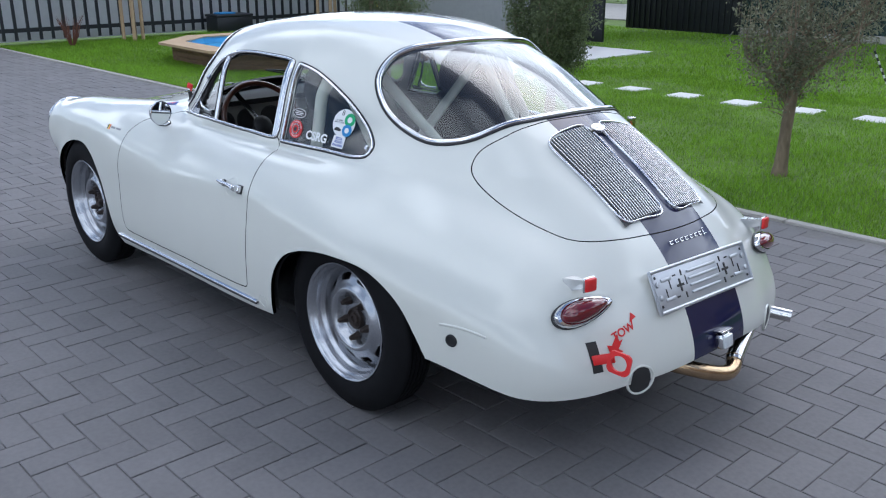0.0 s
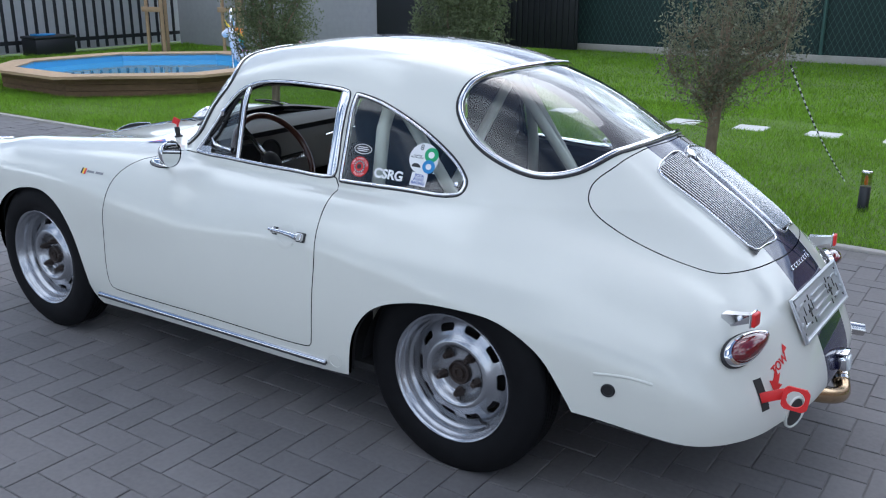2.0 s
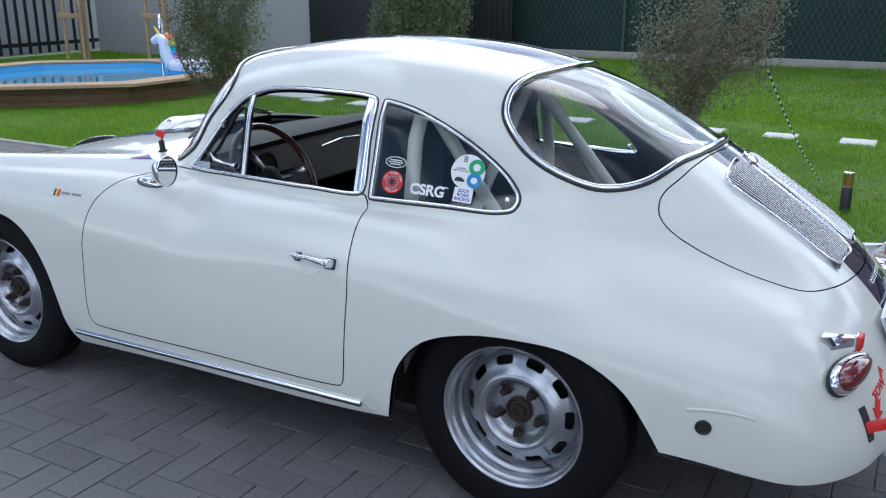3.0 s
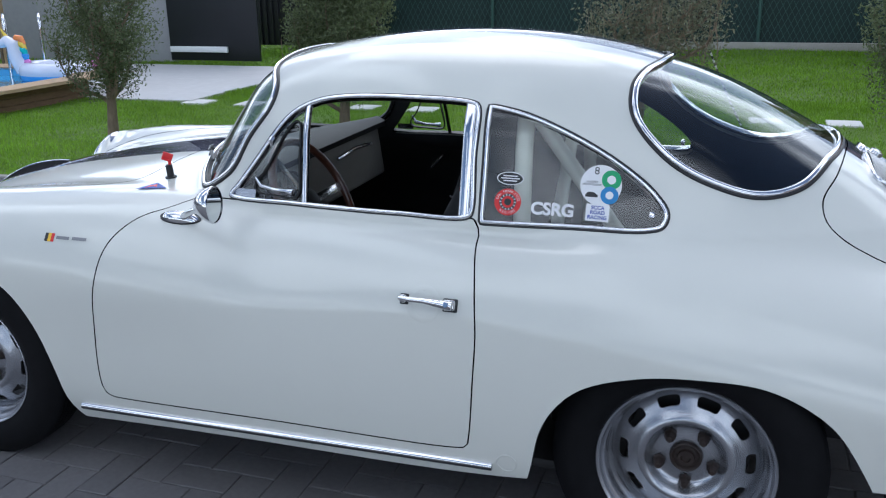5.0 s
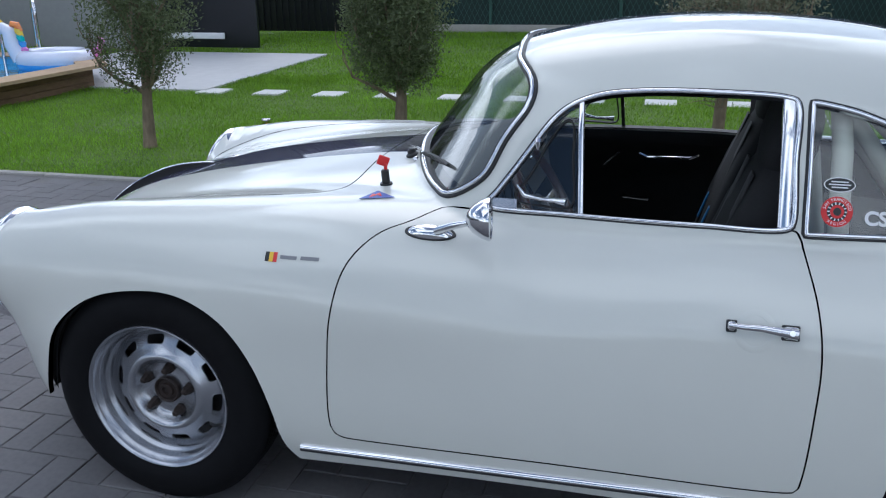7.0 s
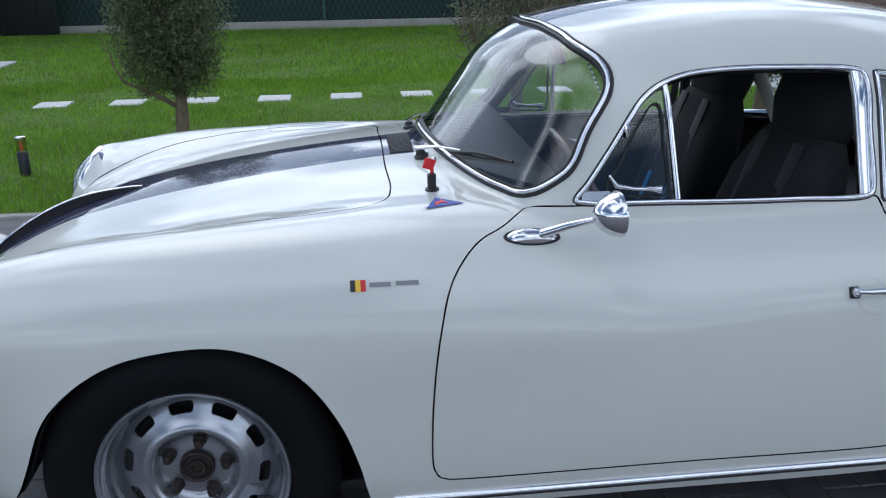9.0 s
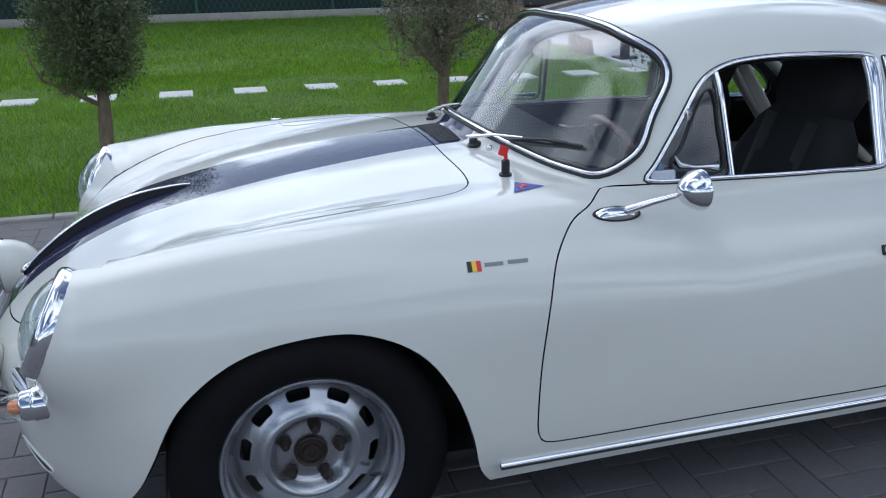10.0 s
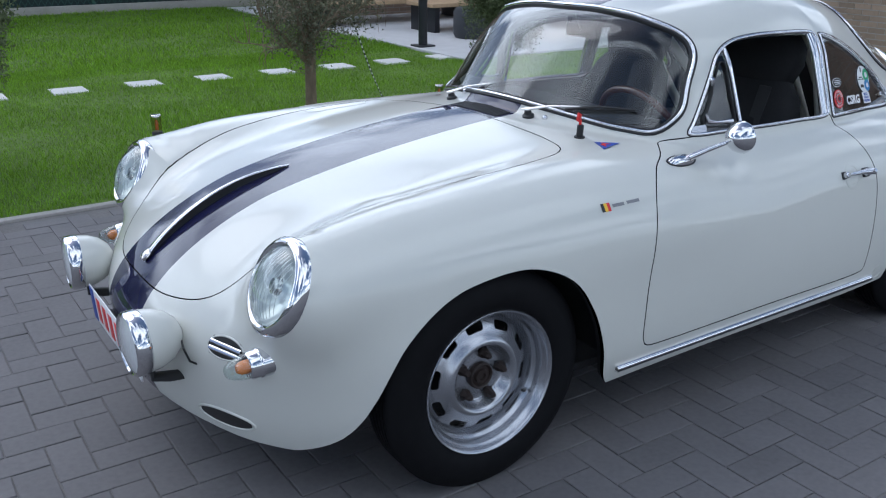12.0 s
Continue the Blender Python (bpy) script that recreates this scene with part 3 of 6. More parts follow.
    v = np.stack([p, p + 0.45 * ln * d + wd * s, p + ln * d, p + 0.45 * ln * d - wd * s], 1).reshape(-1, 3)
    f = np.arange(4 * n).reshape(-1, 4)
    mesh_object("crown", v, f.tolist(), leaf_mat, tree, "small narrow olive leaves", smooth=False)


LEAF_GREY = leaf_material("grey_olive_leaf", (0.175, 0.18, 0.115), 0.3)
olive_tree(-3.76, 3.36, 3, 0.46, 0.50, 1.95, 14000, 130, 0.05, LEAF, "slender olive tree with an airy grey-green crown on the lawn")
olive_tree(-1.785, 3.60, 5, 0.42, 0.47, 1.90, 29000, 80, 0.0, LEAF, "clipped olive tree with a dense dark crown on the lawn")
olive_tree(0.42, 3.46, 8, 0.54, 0.50, 1.98, 9000, 240, 0.09, LEAF_GREY, "half-bare olive tree with many grey twigs on the lawn")
olive_tree(2.15, 3.45, 11, 0.42, 0.42, 1.90, 21000, 75, 0.02, LEAF, "dense olive tree near the patio")


# ---- small garden things ----
LAMP_GLASS = glass_material("smoked_lamp_glass", (0.75, 0.7, 0.62))


def bollard(x, y, tall=0.27):
    b = thing("bollard_light", "short black bollard lamp with a clear top, standing in the grass", "garden lamp", "bollard lamps", at=(x, y, 0.0))
    bm = bmesh.new()
    lathe(bm, [(0.0, 0.0), (0.034, 0.0), (0.034, tall * 0.62), (0.030, tall * 0.63), (0.0, tall * 0.63)], turns=28)
    part("post", bm, DARK_PANEL, b, "black round post", sharp=60)
    bm = bmesh.new()
    lathe(bm, [(0.032, tall * 0.63), (0.032, tall * 0.95)], turns=28)
    part("glass", bm, LAMP_GLASS, b, "clear lamp glass").visible_shadow = False
    bm = bmesh.new()
    lathe(bm, [(0.0, tall * 0.66), (0.010, tall * 0.66), (0.012, tall * 0.80), (0.006, tall * 0.88), (0, tall * 0.89)], turns=14)
    part("bulb", bm, AMBER, b, "amber bulb")
    bm = bmesh.new()
    lathe(bm, [(0.033, tall * 0.94), (0.034, tall * 0.95), (0.034, tall * 0.985), (0.03, tall), (0, tall)], turns=28)
    part("cap", bm, STEEL, b, "grey metal cap", sharp=60)


bollard(1.50, 3.36)
bollard(-0.72, 3.30, 0.29)
bollard(-2.75, 3.35, 0.27)


def cord():
    c = thing("striped_cord", "black and white striped cord hanging from the bare olive tree", "cord", at=(0.93, 3.40, 0.8))
    a, b = Vector((-0.05, 0.25, 0.08)), Vector((0.36, 0.45, -0.72))
    for k in range(44):
        f, g = k / 44, (k + 1) / 44
        p, q = a.lerp(b, f), a.lerp(b, g)
        p.z -= 0.05 * math.sin(math.pi * f)
        q.z -= 0.05 * math.sin(math.pi * g)
        bm = bmesh.new()
        tube(bm, [p, q], 0.007 * (1 - 0.5 * f), 6)
        part("band", bm, WHITE if k % 2 else INK, c)


cord()


def stake_frame(x, y, tall=2.1):
    s = thing("tree_stakes", "three timber stakes with cross boards holding a young tree", "stakes", "tree stakes", at=(x, y, 0))
    for dx, dy in ((-0.22, 0.0), (0.22, 0.0), (0.02, 0.25)):
        bm = bmesh.new()
        tube(bm, [(dx, dy, -0.05), (dx * 0.96, dy, tall)], 0.032, 10)
        part("stake", bm, TIMBER, s)
    for z in (0.80,):
        bm = bmesh.new()
        box(bm, (0.58, 0.03, 0.09), pose(0, -0.04, z), 0.006)
        part("board", bm, TIMBER, s)
    bm = bmesh.new()
    tube(bm, [(0.05, 0.1, -0.05), (0.06, 0.1, 1.2), (0.03, 0.12, 2.4)], [0.03, 0.025, 0.015], 8)
    part("stem", bm, BARK, s)


stake_frame(-11.7, 8.3)
stake_frame(-10.3, 8.9)
stake_frame(-12.4, 4.55)


def float_toy():
    """A rainbow-maned inflatable animal lying on the pool."""
    t = thing("pool_float", "white inflatable animal float with a rainbow mane, on the pool", "pool toy", at=(-7.05, 6.55, 0.22))
    t.scale = (0.72, 0.72, 0.72)
    vinyl = {n: material("vinyl_" + n, c, 0.25, spread=0.06, coat=0.6) for n, c in (("white", (0.72, 0.74, 0.85)), ("blue", (0.06, 0.33, 0.8)), ("pink", (0.75, 0.25, 0.6)), ("yellow", (0.85, 0.6, 0.05)), ("orange", (0.85, 0.25, 0.05)), ("teal", (0.03, 0.5, 0.5)))}
    bm = bmesh.new()
    tube(bm, [(0.52 * math.cos(a), 0.40 * math.sin(a), 0.09) for a in (2 * math.pi * k / 32 for k in range(32))], 0.15, 14, closed=True)
    part("ring", bm, vinyl["white"], t, "white and lilac inflated ring")
    bm = bmesh.new()
    tube(bm, [(0.56 * math.cos(a), 0.44 * math.sin(a), 0.0) for a in (2 * math.pi * k / 32 for k in range(32))], 0.10, 12, closed=True)
    part("base_tube", bm, vinyl["blue"], t, "blue base tube")
    bm = bmesh.new()
    tube(bm, [(-0.45, -0.25, 0.10), (-0.55, -0.30, 0.35), (-0.56, -0.32, 0.55), (-0.66, -0.35, 0.60), (-0.80, -0.37, 0.54)], [0.15, 0.13, 0.12, 0.10, 0.065], 14)
    part("neck_and_head", bm, vinyl["white"], t, "white neck and head")
    bm = bmesh.new()
    tube(bm, [(-0.66, -0.35, 0.68), (-0.76, -0.37, 0.84)], [0.035, 0.004], 10)
    part("horn", bm, vinyl["yellow"], t, "yellow cone")
    for k, nm in enumerate(("orange", "yellow", "teal", "blue", "pink")):
        bm = bmesh.new()
        tube(bm, [(-0.52 + 0.02 * k, -0.30 + 0.02 * k, 0.66 - 0.09 * k), (-0.42 + 0.02 * k, -0.28, 0.64 - 0.10 * k), (-0.36, -0.27, 0.54 - 0.09 * k)], [0.05, 0.06, 0.03], 10)
        part("mane_tuft", bm, vinyl[nm], t, nm + " mane tuft")
    bm = bmesh.new()
    tube(bm, [(0.55, 0.2, 0.12), (0.68, 0.25, 0.25), (0.74, 0.25, 0.38), (0.66, 0.24, 0.42)], [0.08, 0.07, 0.06, 0.02], 12)
    part("tail", bm, vinyl["pink"], t, "pink curled tail")


float_toy()
chest = thing("storage_chest", "black plastic storage chest with a blue cloth on its lid", "chest", at=(-13.05, 6.95, 0))
bm = bmesh.new()
box(bm, (0.45, 0.80, 0.30), pose(0, 0, 0.15), 0.02)
part("body", bm, DARK_PANEL, chest)
bm = bmesh.new()
box(bm, (0.48, 0.83, 0.05), pose(0, 0, 0.325), 0.02)
part("lid", bm, DARK_PANEL, chest)
bm = bmesh.new()
box(bm, (0.26, 0.36, 0.03), pose(0, -0.1, 0.365), 0.012)
part("cloth", bm, SKY_PRINT, chest, "folded blue cloth")


def tuft(x, y):
    g = thing("ornamental_grass", "reddish tuft of ornamental grass by the fence", "plant", at=(x, y, 0))
    r = np.random.default_rng(9)
    bm = bmesh.new()
    for k in range(70):
        a, ln = r.uniform(0, 6.28), r.uniform(0.3, 0.55)
        tube(bm, [(0.03 * math.cos(a), 0.03 * math.sin(a), 0), (0.12 * math.cos(a), 0.12 * math.sin(a), 0.6 * ln), (0.3 * ln * math.cos(a) * 1.6, 0.3 * ln * math.sin(a) * 1.6, ln)], [0.004, 0.003, 0.001], 3)
    part("blades", bm, material("red_grass", (0.16, 0.06, 0.04), 0.7, spread=0.3), g)


tuft(-12.3, 3.5)

# ---- patio ----
post = thing("pergola_post", "black round steel pergola post on the patio", "post", at=(3.56, 6.85, 0.035))
bm = bmesh.new()
tube(bm, [(0, 0, 0), (0, 0, 2.6)], 0.055, 20)
part("shaft", bm, DARK_PANEL, post)
bm = bmesh.new()
box(bm, (0.22, 0.22, 0.02), pose(0, 0, 0.01), 0.004)
part("foot_plate", bm, DARK_PANEL, post)
CUSHION = material("charcoal_cushion", (0.05, 0.052, 0.058), 0.9, spread=0.15, grain=90, bump=0.001)


def lounge(x, y, length, depth, turn, label):
    s = thing("garden_sofa", label, "sofa", at=(x, y, 0.035))
    m = pose(0, 0, 0, 0, 0, turn)
    for sx in (-1, 1):
        bm = bmesh.new()
        box(bm, (0.09, depth, 0.28), m @ pose(sx * (length / 2 - 0.1), 0, 0.14), 0.006)
        part("leg_frame", bm, DARK_PANEL, s)
    for k in range(5):
        bm = bmesh.new()
        box(bm, (length, depth / 5 - 0.01, 0.05), m @ pose(0, -depth / 2 + (k + 0.5) * depth / 5, 0.305), 0.006)
        part("seat_board", bm, TIMBER, s, "pale timber board")
    for k in range(3):
        bm = bmesh.new()
        box(bm, (length / 3 - 0.03, 0.18, 0.42), m @ pose(-length / 2 + (k + 0.5) * length / 3, depth / 2 - 0.12, 0.55, -10, 0, 0), 0.05, 3)
        part("cushion", bm, CUSHION, s, "charcoal back cushion")


lounge(4.75, 9.6, 2.6, 0.8, 0, "low garden sofa of timber boards with charcoal cushions on the patio")
lounge(6.6, 8.2, 2.2, 0.8, -90, "low garden sofa of timber boards with charcoal cushions beside the wall")
table = thing("garden_table", "low timber garden table with black legs on the patio", "table", at=(5.0, 8.2, 0.035))
bm = bmesh.new()
box(bm, (1.3, 0.7, 0.05), pose(0, 0, 0.36), 0.006)
part("tabletop", bm, TIMBER, table)
for sx in (-1, 1):
    bm = bmesh.new()
    box(bm, (0.08, 0.62, 0.33), pose(sx * 0.55, 0, 0.165), 0.006)
    part("leg", bm, DARK_PANEL, table)
bm = bmesh.new()
lathe(bm, [(0, 0), (0.24, 0.0), (0.27, 0.05), (0.27, 0.33), (0.23, 0.38), (0, 0.39)], turns=28)
pouf = part("pouf", bm, CUSHION, None)
pouf.location = (4.6, 7.25, 0.035)
tagged(pouf, "round charcoal fabric pouf on the patio", "pouf")


def brick_wall(name, x0, y0, x1, y1, low, high, label):
    """Rows of bricks proud of their mortar, along a straight line."""
    a, b = Vector((x0, y0, 0)), Vector((x1, y1, 0))
    along = (b - a).normalized()
    out = Vector((-along.y, along.x, 0))
    length = (b - a).length
    bm = bmesh.new()
    m = Matrix((along, out, Vector((0, 0, 1)))).transposed().to_4x4()
    m.translation = a.lerp(b, 0.5) + Vector((0, 0, (low + high) / 2))
    box(bm, (length, 0.20, high - low), m)
    wall = tagged(part(name, bm, MORTAR), label, kind="structure")
    verts, faces = [], []
    rows_ = int((high - low) / 0.0675)
    for r_ in range(rows_):
        z = low + 0.0675 * r_ + 0.006
        s = -0.11 * (r_ % 2)
        while s < length:
            c0, c1 = max(s, 0.0), min(s + 0.21, length)
            if c1 - c0 > 0.03:
                k = len(verts)
                dep = 0.100 + 0.004 + 0.002 * math.sin(13 * r_ + 7 * s)
                for d_ in (0.095, dep):
                    for uu, zz in ((c0, z), (c1, z), (c1, z + 0.055), (c0, z + 0.055)):
                        verts.append(tuple(a + along * uu + out * d_ + Vector((0, 0, zz))))
                faces += [(k + 4, k + 5, k + 6, k + 7), (k, k + 1, k + 5, k + 4), (k + 1, k + 2, k + 6, k + 5), (k + 2, k + 3, k + 7, k + 6), (k + 3, k, k + 4, k + 7)]
            s += 0.22
    tagged(mesh_object("bricks", verts, faces, BRICK, wall, smooth=False), "rows of tan bricks", kind="stuff")


brick_wall("wall_house", 8.2, -3.0, 8.2, 10.6, 0.0, 3.2, "tan brick house wall beside the drive")
brick_wall("wall_patio", 13.0, 10.6, 3.2, 10.6, 0.0, 3.2, "tan brick wall behind the patio")


# ---- the car ----
class Spl:
    """Natural cubic spline through a few stations."""
    def __init__(self, xs, ys):
        self.x, self.y = np.array(xs, float), np.array(ys, float)
        n, h = len(xs), np.diff(self.x)
        a, b = np.eye(n), np.zeros(n)
        for i in range(1, n - 1):
            a[i, i - 1:i + 2] = h[i - 1], 2 * (h[i - 1] + h[i]), h[i]
            b[i] = 6 * ((self.y[i + 1] - self.y[i]) / h[i] - (self.y[i] - self.y[i - 1]) / h[i - 1])
        self.m = np.linalg.solve(a, b)

    def __call__(self, q):
        q = np.clip(q, self.x[0], self.x[-1])
        i = np.clip(np.searchsorted(self.x, q) - 1, 0, len(self.x) - 2)
        h, u, v = self.x[i + 1] - self.x[i], self.x[i + 1] - q, q - self.x[i]
        return (self.m[i] * u**3 + self.m[i + 1] * v**3) / (6 * h) + (self.y[i] / h - self.m[i] * h / 6) * u + (self.y[i + 1] / h - self.m[i + 1] * h / 6) * v


def round_and(a, b, r):
    """Both fields, their common edge rounded with the radius r."""
    p, q = np.maximum(a + r, 0), np.maximum(b + r, 0)
    return np.minimum(np.maximum(a, b), -r) + np.sqrt(p * p + q * q) + 0 * a


def soft_or(a, b, k):
    h = np.maximum(k - np.abs(a - b), 0) / k
    return np.minimum(a, b) - h * h * h * k / 6


DECK = Spl([-1.85, -1.7, -1.5, -1.258, -1.0, -0.75, -0.5, -0.2, 0.5, 0.9, 1.2, 1.5, 1.75, 2.0], [0.52, 0.615, 0.70, 0.766, 0.815, 0.85, 0.872, 0.868, 0.852, 0.838, 0.805, 0.735, 0.652, 0.55])
PLAN = Spl([-1.85, -1.6, -1.4, -1.2, -1.05, -0.7, 0.0, 0.5, 1.05, 1.3, 1.55, 1.75, 2.0], [0.525, 0.678, 0.768, 0.803, 0.811, 0.818, 0.825, 0.83, 0.82, 0.790, 0.742, 0.695, 0.61])
ROOF = Spl([-0.5, -0.25, -0.05, 0.15, 0.35, 0.55, 0.75, 0.9, 1.1, 1.353, 1.45, 1.6, 1.763, 1.82, 2.0], [1.09, 1.18, 1.228, 1.253, 1.26, 1.25, 1.222, 1.186, 1.118, 0.985, 0.928, 0.832, 0.725, 0.682, 0.53])
CROWN = Spl([-0.5, 0.4, 0.9, 1.3, 1.6, 2.0], [0.19, 0.185, 0.31, 0.58, 0.66, 0.7])
CABIN = Spl([-0.6, -0.2, 0.0, 0.5, 0.95, 1.2, 1.5, 1.8, 2.0], [0.60, 0.615, 0.628, 0.628, 0.552, 0.50, 0.45, 0.40, 0.36])
CREST_Y = Spl([-1.6, -1.475, -1.3, -1.05, -0.6, -0.2], [0.615, 0.612, 0.606, 0.605, 0.61, 0.61])
CREST_Z = Spl([-1.6, -1.475, -1.3, -1.05, -0.6, -0.2], [0.612, 0.617, 0.626, 0.632, 0.633, 0.62])
CREST_R = Spl([-1.6, -1.475, -1.3, -1.05, -0.6, -0.2], [0.142, 0.148, 0.165, 0.178, 0.195, 0.18])

LAMP, LAMP_AXIS = (-1.566, 0.612, 0.656), (-0.895, 0.446)


def far_drop(y, x=0.0):
    """How far the car sits lower towards its far side, on the drive's fall; the nose less than the cabin and tail."""
    along = np.clip((x + 1.25) / 0.8, 0, 1)
    return 0.02 * (y + np.sqrt(y * y + 0.0225)) * along * along * (3 - 2 * along)


def body_field(x, y, z):
    """Below zero inside the body, about metres."""
    z = z + far_drop(y, x)
    y = np.abs(y)
    slope = 0.35 * (x < -0.6) + 0.1
    top = (z - DECK(x) + 0.12 * y * y) / np.sqrt(1 + slope**2)
    side = y - PLAN(x) + 0.42 * (z - 0.42) ** 2 + 1.2 * np.maximum(0.32 - z, 0) ** 2
    low = np.minimum(z - 0.42, 0)
    nose = -(x + 1.800 - 0.52 * y * y - 2.7 * np.maximum(z - 0.42, 0) ** 2 - 0.9 * low**2) / np.sqrt(1 + (1.04 * y) ** 2)
    belly = np.clip((0.52 - z) / 0.22, 0, 1)
    tail = (x - 1.906 - 0.06 * belly * belly * (3 - 2 * belly) + 0.18 * y * y + 1.6 * np.maximum(z - 0.45, 0) ** 2 + 0.3 * np.minimum(z - 0.45, 0) ** 2) / np.sqrt(1 + (0.36 * y) ** 2)
    shoulder = 0.22 - 0.09 * np.exp(-(((x - 0.5) / 0.6) ** 2))
    tub = round_and(round_and(top, side, shoulder), round_and(nose, tail, 0.01), 0.15)
    cx = np.clip(x, -1.475, -0.2)
    rad = CREST_R(cx)
    fender = np.sqrt((x - cx) ** 2 + (y - CREST_Y(cx)) ** 2 + (z - CREST_Z(cx)) ** 2) - rad
    tub = soft_or(tub, fender, 0.10 + 0.16 * np.clip((-1.15 - x) / 0.35, 0, 1))
    rs = np.where(x > 0.8, np.clip((x - 0.8) / 0.5, 0, 1) * 0.6, 0)
    roof = (z - ROOF(x) + CROWN(x) * y * y) / np.sqrt(1 + rs**2)
    wall = (y - CABIN(x) + (0.32 + 0.25 * np.clip(x - 0.5, 0, 1)) * np.maximum(z - 0.85, -0.03)) / 1.06
    glass = -(x + 0.50 - 0.70 * y * y - 0.75 * (z - 0.89)) / np.sqrt(1.56 + (1.4 * y) ** 2)
    cabin = round_and(round_and(roof, wall, 0.16), glass, 0.06)
    cabin = round_and(cabin, tail, 0.12)
    k = 0.02 + 0.20 * np.clip((x - 0.55) / 0.6, 0, 1) ** 2 * (3 - 2 * np.clip((x - 0.55) / 0.6, 0, 1))
    return soft_or(tub, cabin, k)


def body_normal(p):
    e = 0.004
    g = np.stack([body_field(*(p + e * d).T) - body_field(*(p - e * d).T) for d in np.eye(3)], 1)
    return g / np.maximum(np.linalg.norm(g, axis=1, keepdims=True), 1e-9)


def settle_body(p):
    """Brings places near the body's surface onto it."""
    p = np.array(p, float)
    for _ in range(5):
        n = body_normal(p)
        v = body_field(*p.T)
        slope = (body_field(*(p + 0.003 * n).T) - body_field(*(p - 0.003 * n).T)) / 0.006
        p = p - n * (v / np.maximum(slope, 0.3))[:, None]
    return p


def shoot(origin, way, reach=1.5, steps=90):
    """From inside outwards: where rays leave the body."""
    n = len(origin)
    ks = reach * np.arange(1, steps + 1) / steps
    lo, hi = np.zeros(n), np.full(n, reach)
    for c in range(0, n, 4000):
        o, w = origin[c:c + 4000], way[c:c + 4000]
        p = o[:, None] + ks[None, :, None] * w[:, None]
        out = body_field(p[..., 0], p[..., 1], p[..., 2]) > 0
        first = np.where(out.any(1), out.argmax(1), steps - 1)
        hi[c:c + 4000], lo[c:c + 4000] = ks[first], ks[first] - reach / steps
    for _ in range(22):
        mid = (lo + hi) / 2
        out = body_field(*(origin + mid[:, None] * way).T) > 0
        hi[out], lo[~out] = mid[out], mid[~out]
    return origin + hi[:, None] * way


def body_sheet(rows=300, cols=236):
    """The whole skin, as a grid of rays from a line through the car's middle."""
    s = np.linspace(0, 1, rows)
    fan = 0.17
    xs = np.interp(s, [0, fan, 1 - fan, 1], [-1.32, -1.32, 1.42, 1.42])
    psi = np.interp(s, [0, fan, 1 - fan, 1], [-1, 0, 0, 1]) * math.pi / 2 * 0.999
    phi = np.radians(np.linspace(-180, 180, cols))
    o = np.zeros((rows, cols, 3))
    w = np.zeros((rows, cols, 3))
    o[..., 0], o[..., 2] = xs[:, None], 0.50
    w[..., 0] = np.sin(psi)[:, None]
    w[..., 1] = np.cos(psi)[:, None] * np.sin(phi)
    w[..., 2] = np.cos(psi)[:, None] * np.cos(phi)
    v = shoot(o.reshape(-1, 3), w.reshape(-1, 3))
    i = np.arange(rows - 1)[:, None] * cols + np.arange(cols - 1)
    faces = np.stack([i, i + cols, i + cols + 1, i + 1], -1).reshape(-1, 4)
    return Sheet(v, faces.tolist(), settle_body)


# Outlines in the side view (x, z), from above (x, y) or in the front view (y, z).
DOOR = closed_curve([(-0.30, 0.835), (-0.36, 0.818), (-0.43, 0.795), (-0.485, 0.74), (-0.515, 0.64), (-0.532, 0.50), (-0.537, 0.36), (-0.5335, 0.325), (-0.524, 0.307), (-0.505, 0.2985), (-0.47, 0.2965), (0.0, 0.303), (0.50, 0.310), (0.535, 0.318), (0.543, 0.35), (0.553, 0.50), (0.556, 0.617), (0.543, 0.72), (0.522, 0.79), (0.505, 0.836), (0.49, 0.842), (0.1, 0.842), (-0.2, 0.842)], 260)
SIDE_WINDOW = closed_curve([(-0.195, 0.852), (-0.165, 0.89), (-0.124, 0.945), (-0.04, 1.058), (0.0, 1.088), (0.06, 1.11), (0.15, 1.121), (0.30, 1.123), (0.465, 1.114), (0.489, 1.104), (0.493, 0.98), (0.497, 0.86), (0.49, 0.843), (0.30, 0.840), (0.0, 0.843), (-0.17, 0.845)], 200)
QUARTER = closed_curve([(0.5135, 1.096), (0.5145, 1.1035), (0.521, 1.1045), (0.55, 1.100), (0.62, 1.082), (0.74, 1.031), (0.85, 0.968), (0.93, 0.905), (0.962, 0.862), (0.955, 0.836), (0.92, 0.826), (0.74, 0.826), (0.56, 0.8285), (0.522, 0.8295), (0.5165, 0.831), (0.5160, 0.837), (0.515, 0.95)], 160)
SCREEN = closed_curve([(0, 1.197), (0.2, 1.194), (0.36, 1.175), (0.47, 1.135), (0.53, 1.075), (0.568, 0.975), (0.585, 0.90), (0.57, 0.862), (0.50, 0.862), (0.31, 0.889), (0.15, 0.905), (0, 0.910), (-0.15, 0.905), (-0.31, 0.889), (-0.50, 0.862), (-0.57, 0.862), (-0.585, 0.90), (-0.568, 0.975), (-0.53, 1.075), (-0.47, 1.135), (-0.36, 1.175), (-0.2, 1.194)], 240)
REAR_GLASS = closed_curve([(0.905, 0), (0.893, 0.15), (0.868, 0.28), (0.848, 0.38), (0.862, 0.445), (0.93, 0.481), (1.06, 0.486), (1.17, 0.462), (1.27, 0.385), (1.34, 0.23), (1.367, 0.10), (1.372, 0), (1.367, -0.10), (1.34, -0.23), (1.27, -0.385), (1.17, -0.462), (1.06, -0.486), (0.93, -0.481), (0.862, -0.445), (0.848, -0.38), (0.868, -0.28), (0.893, -0.15)], 240)
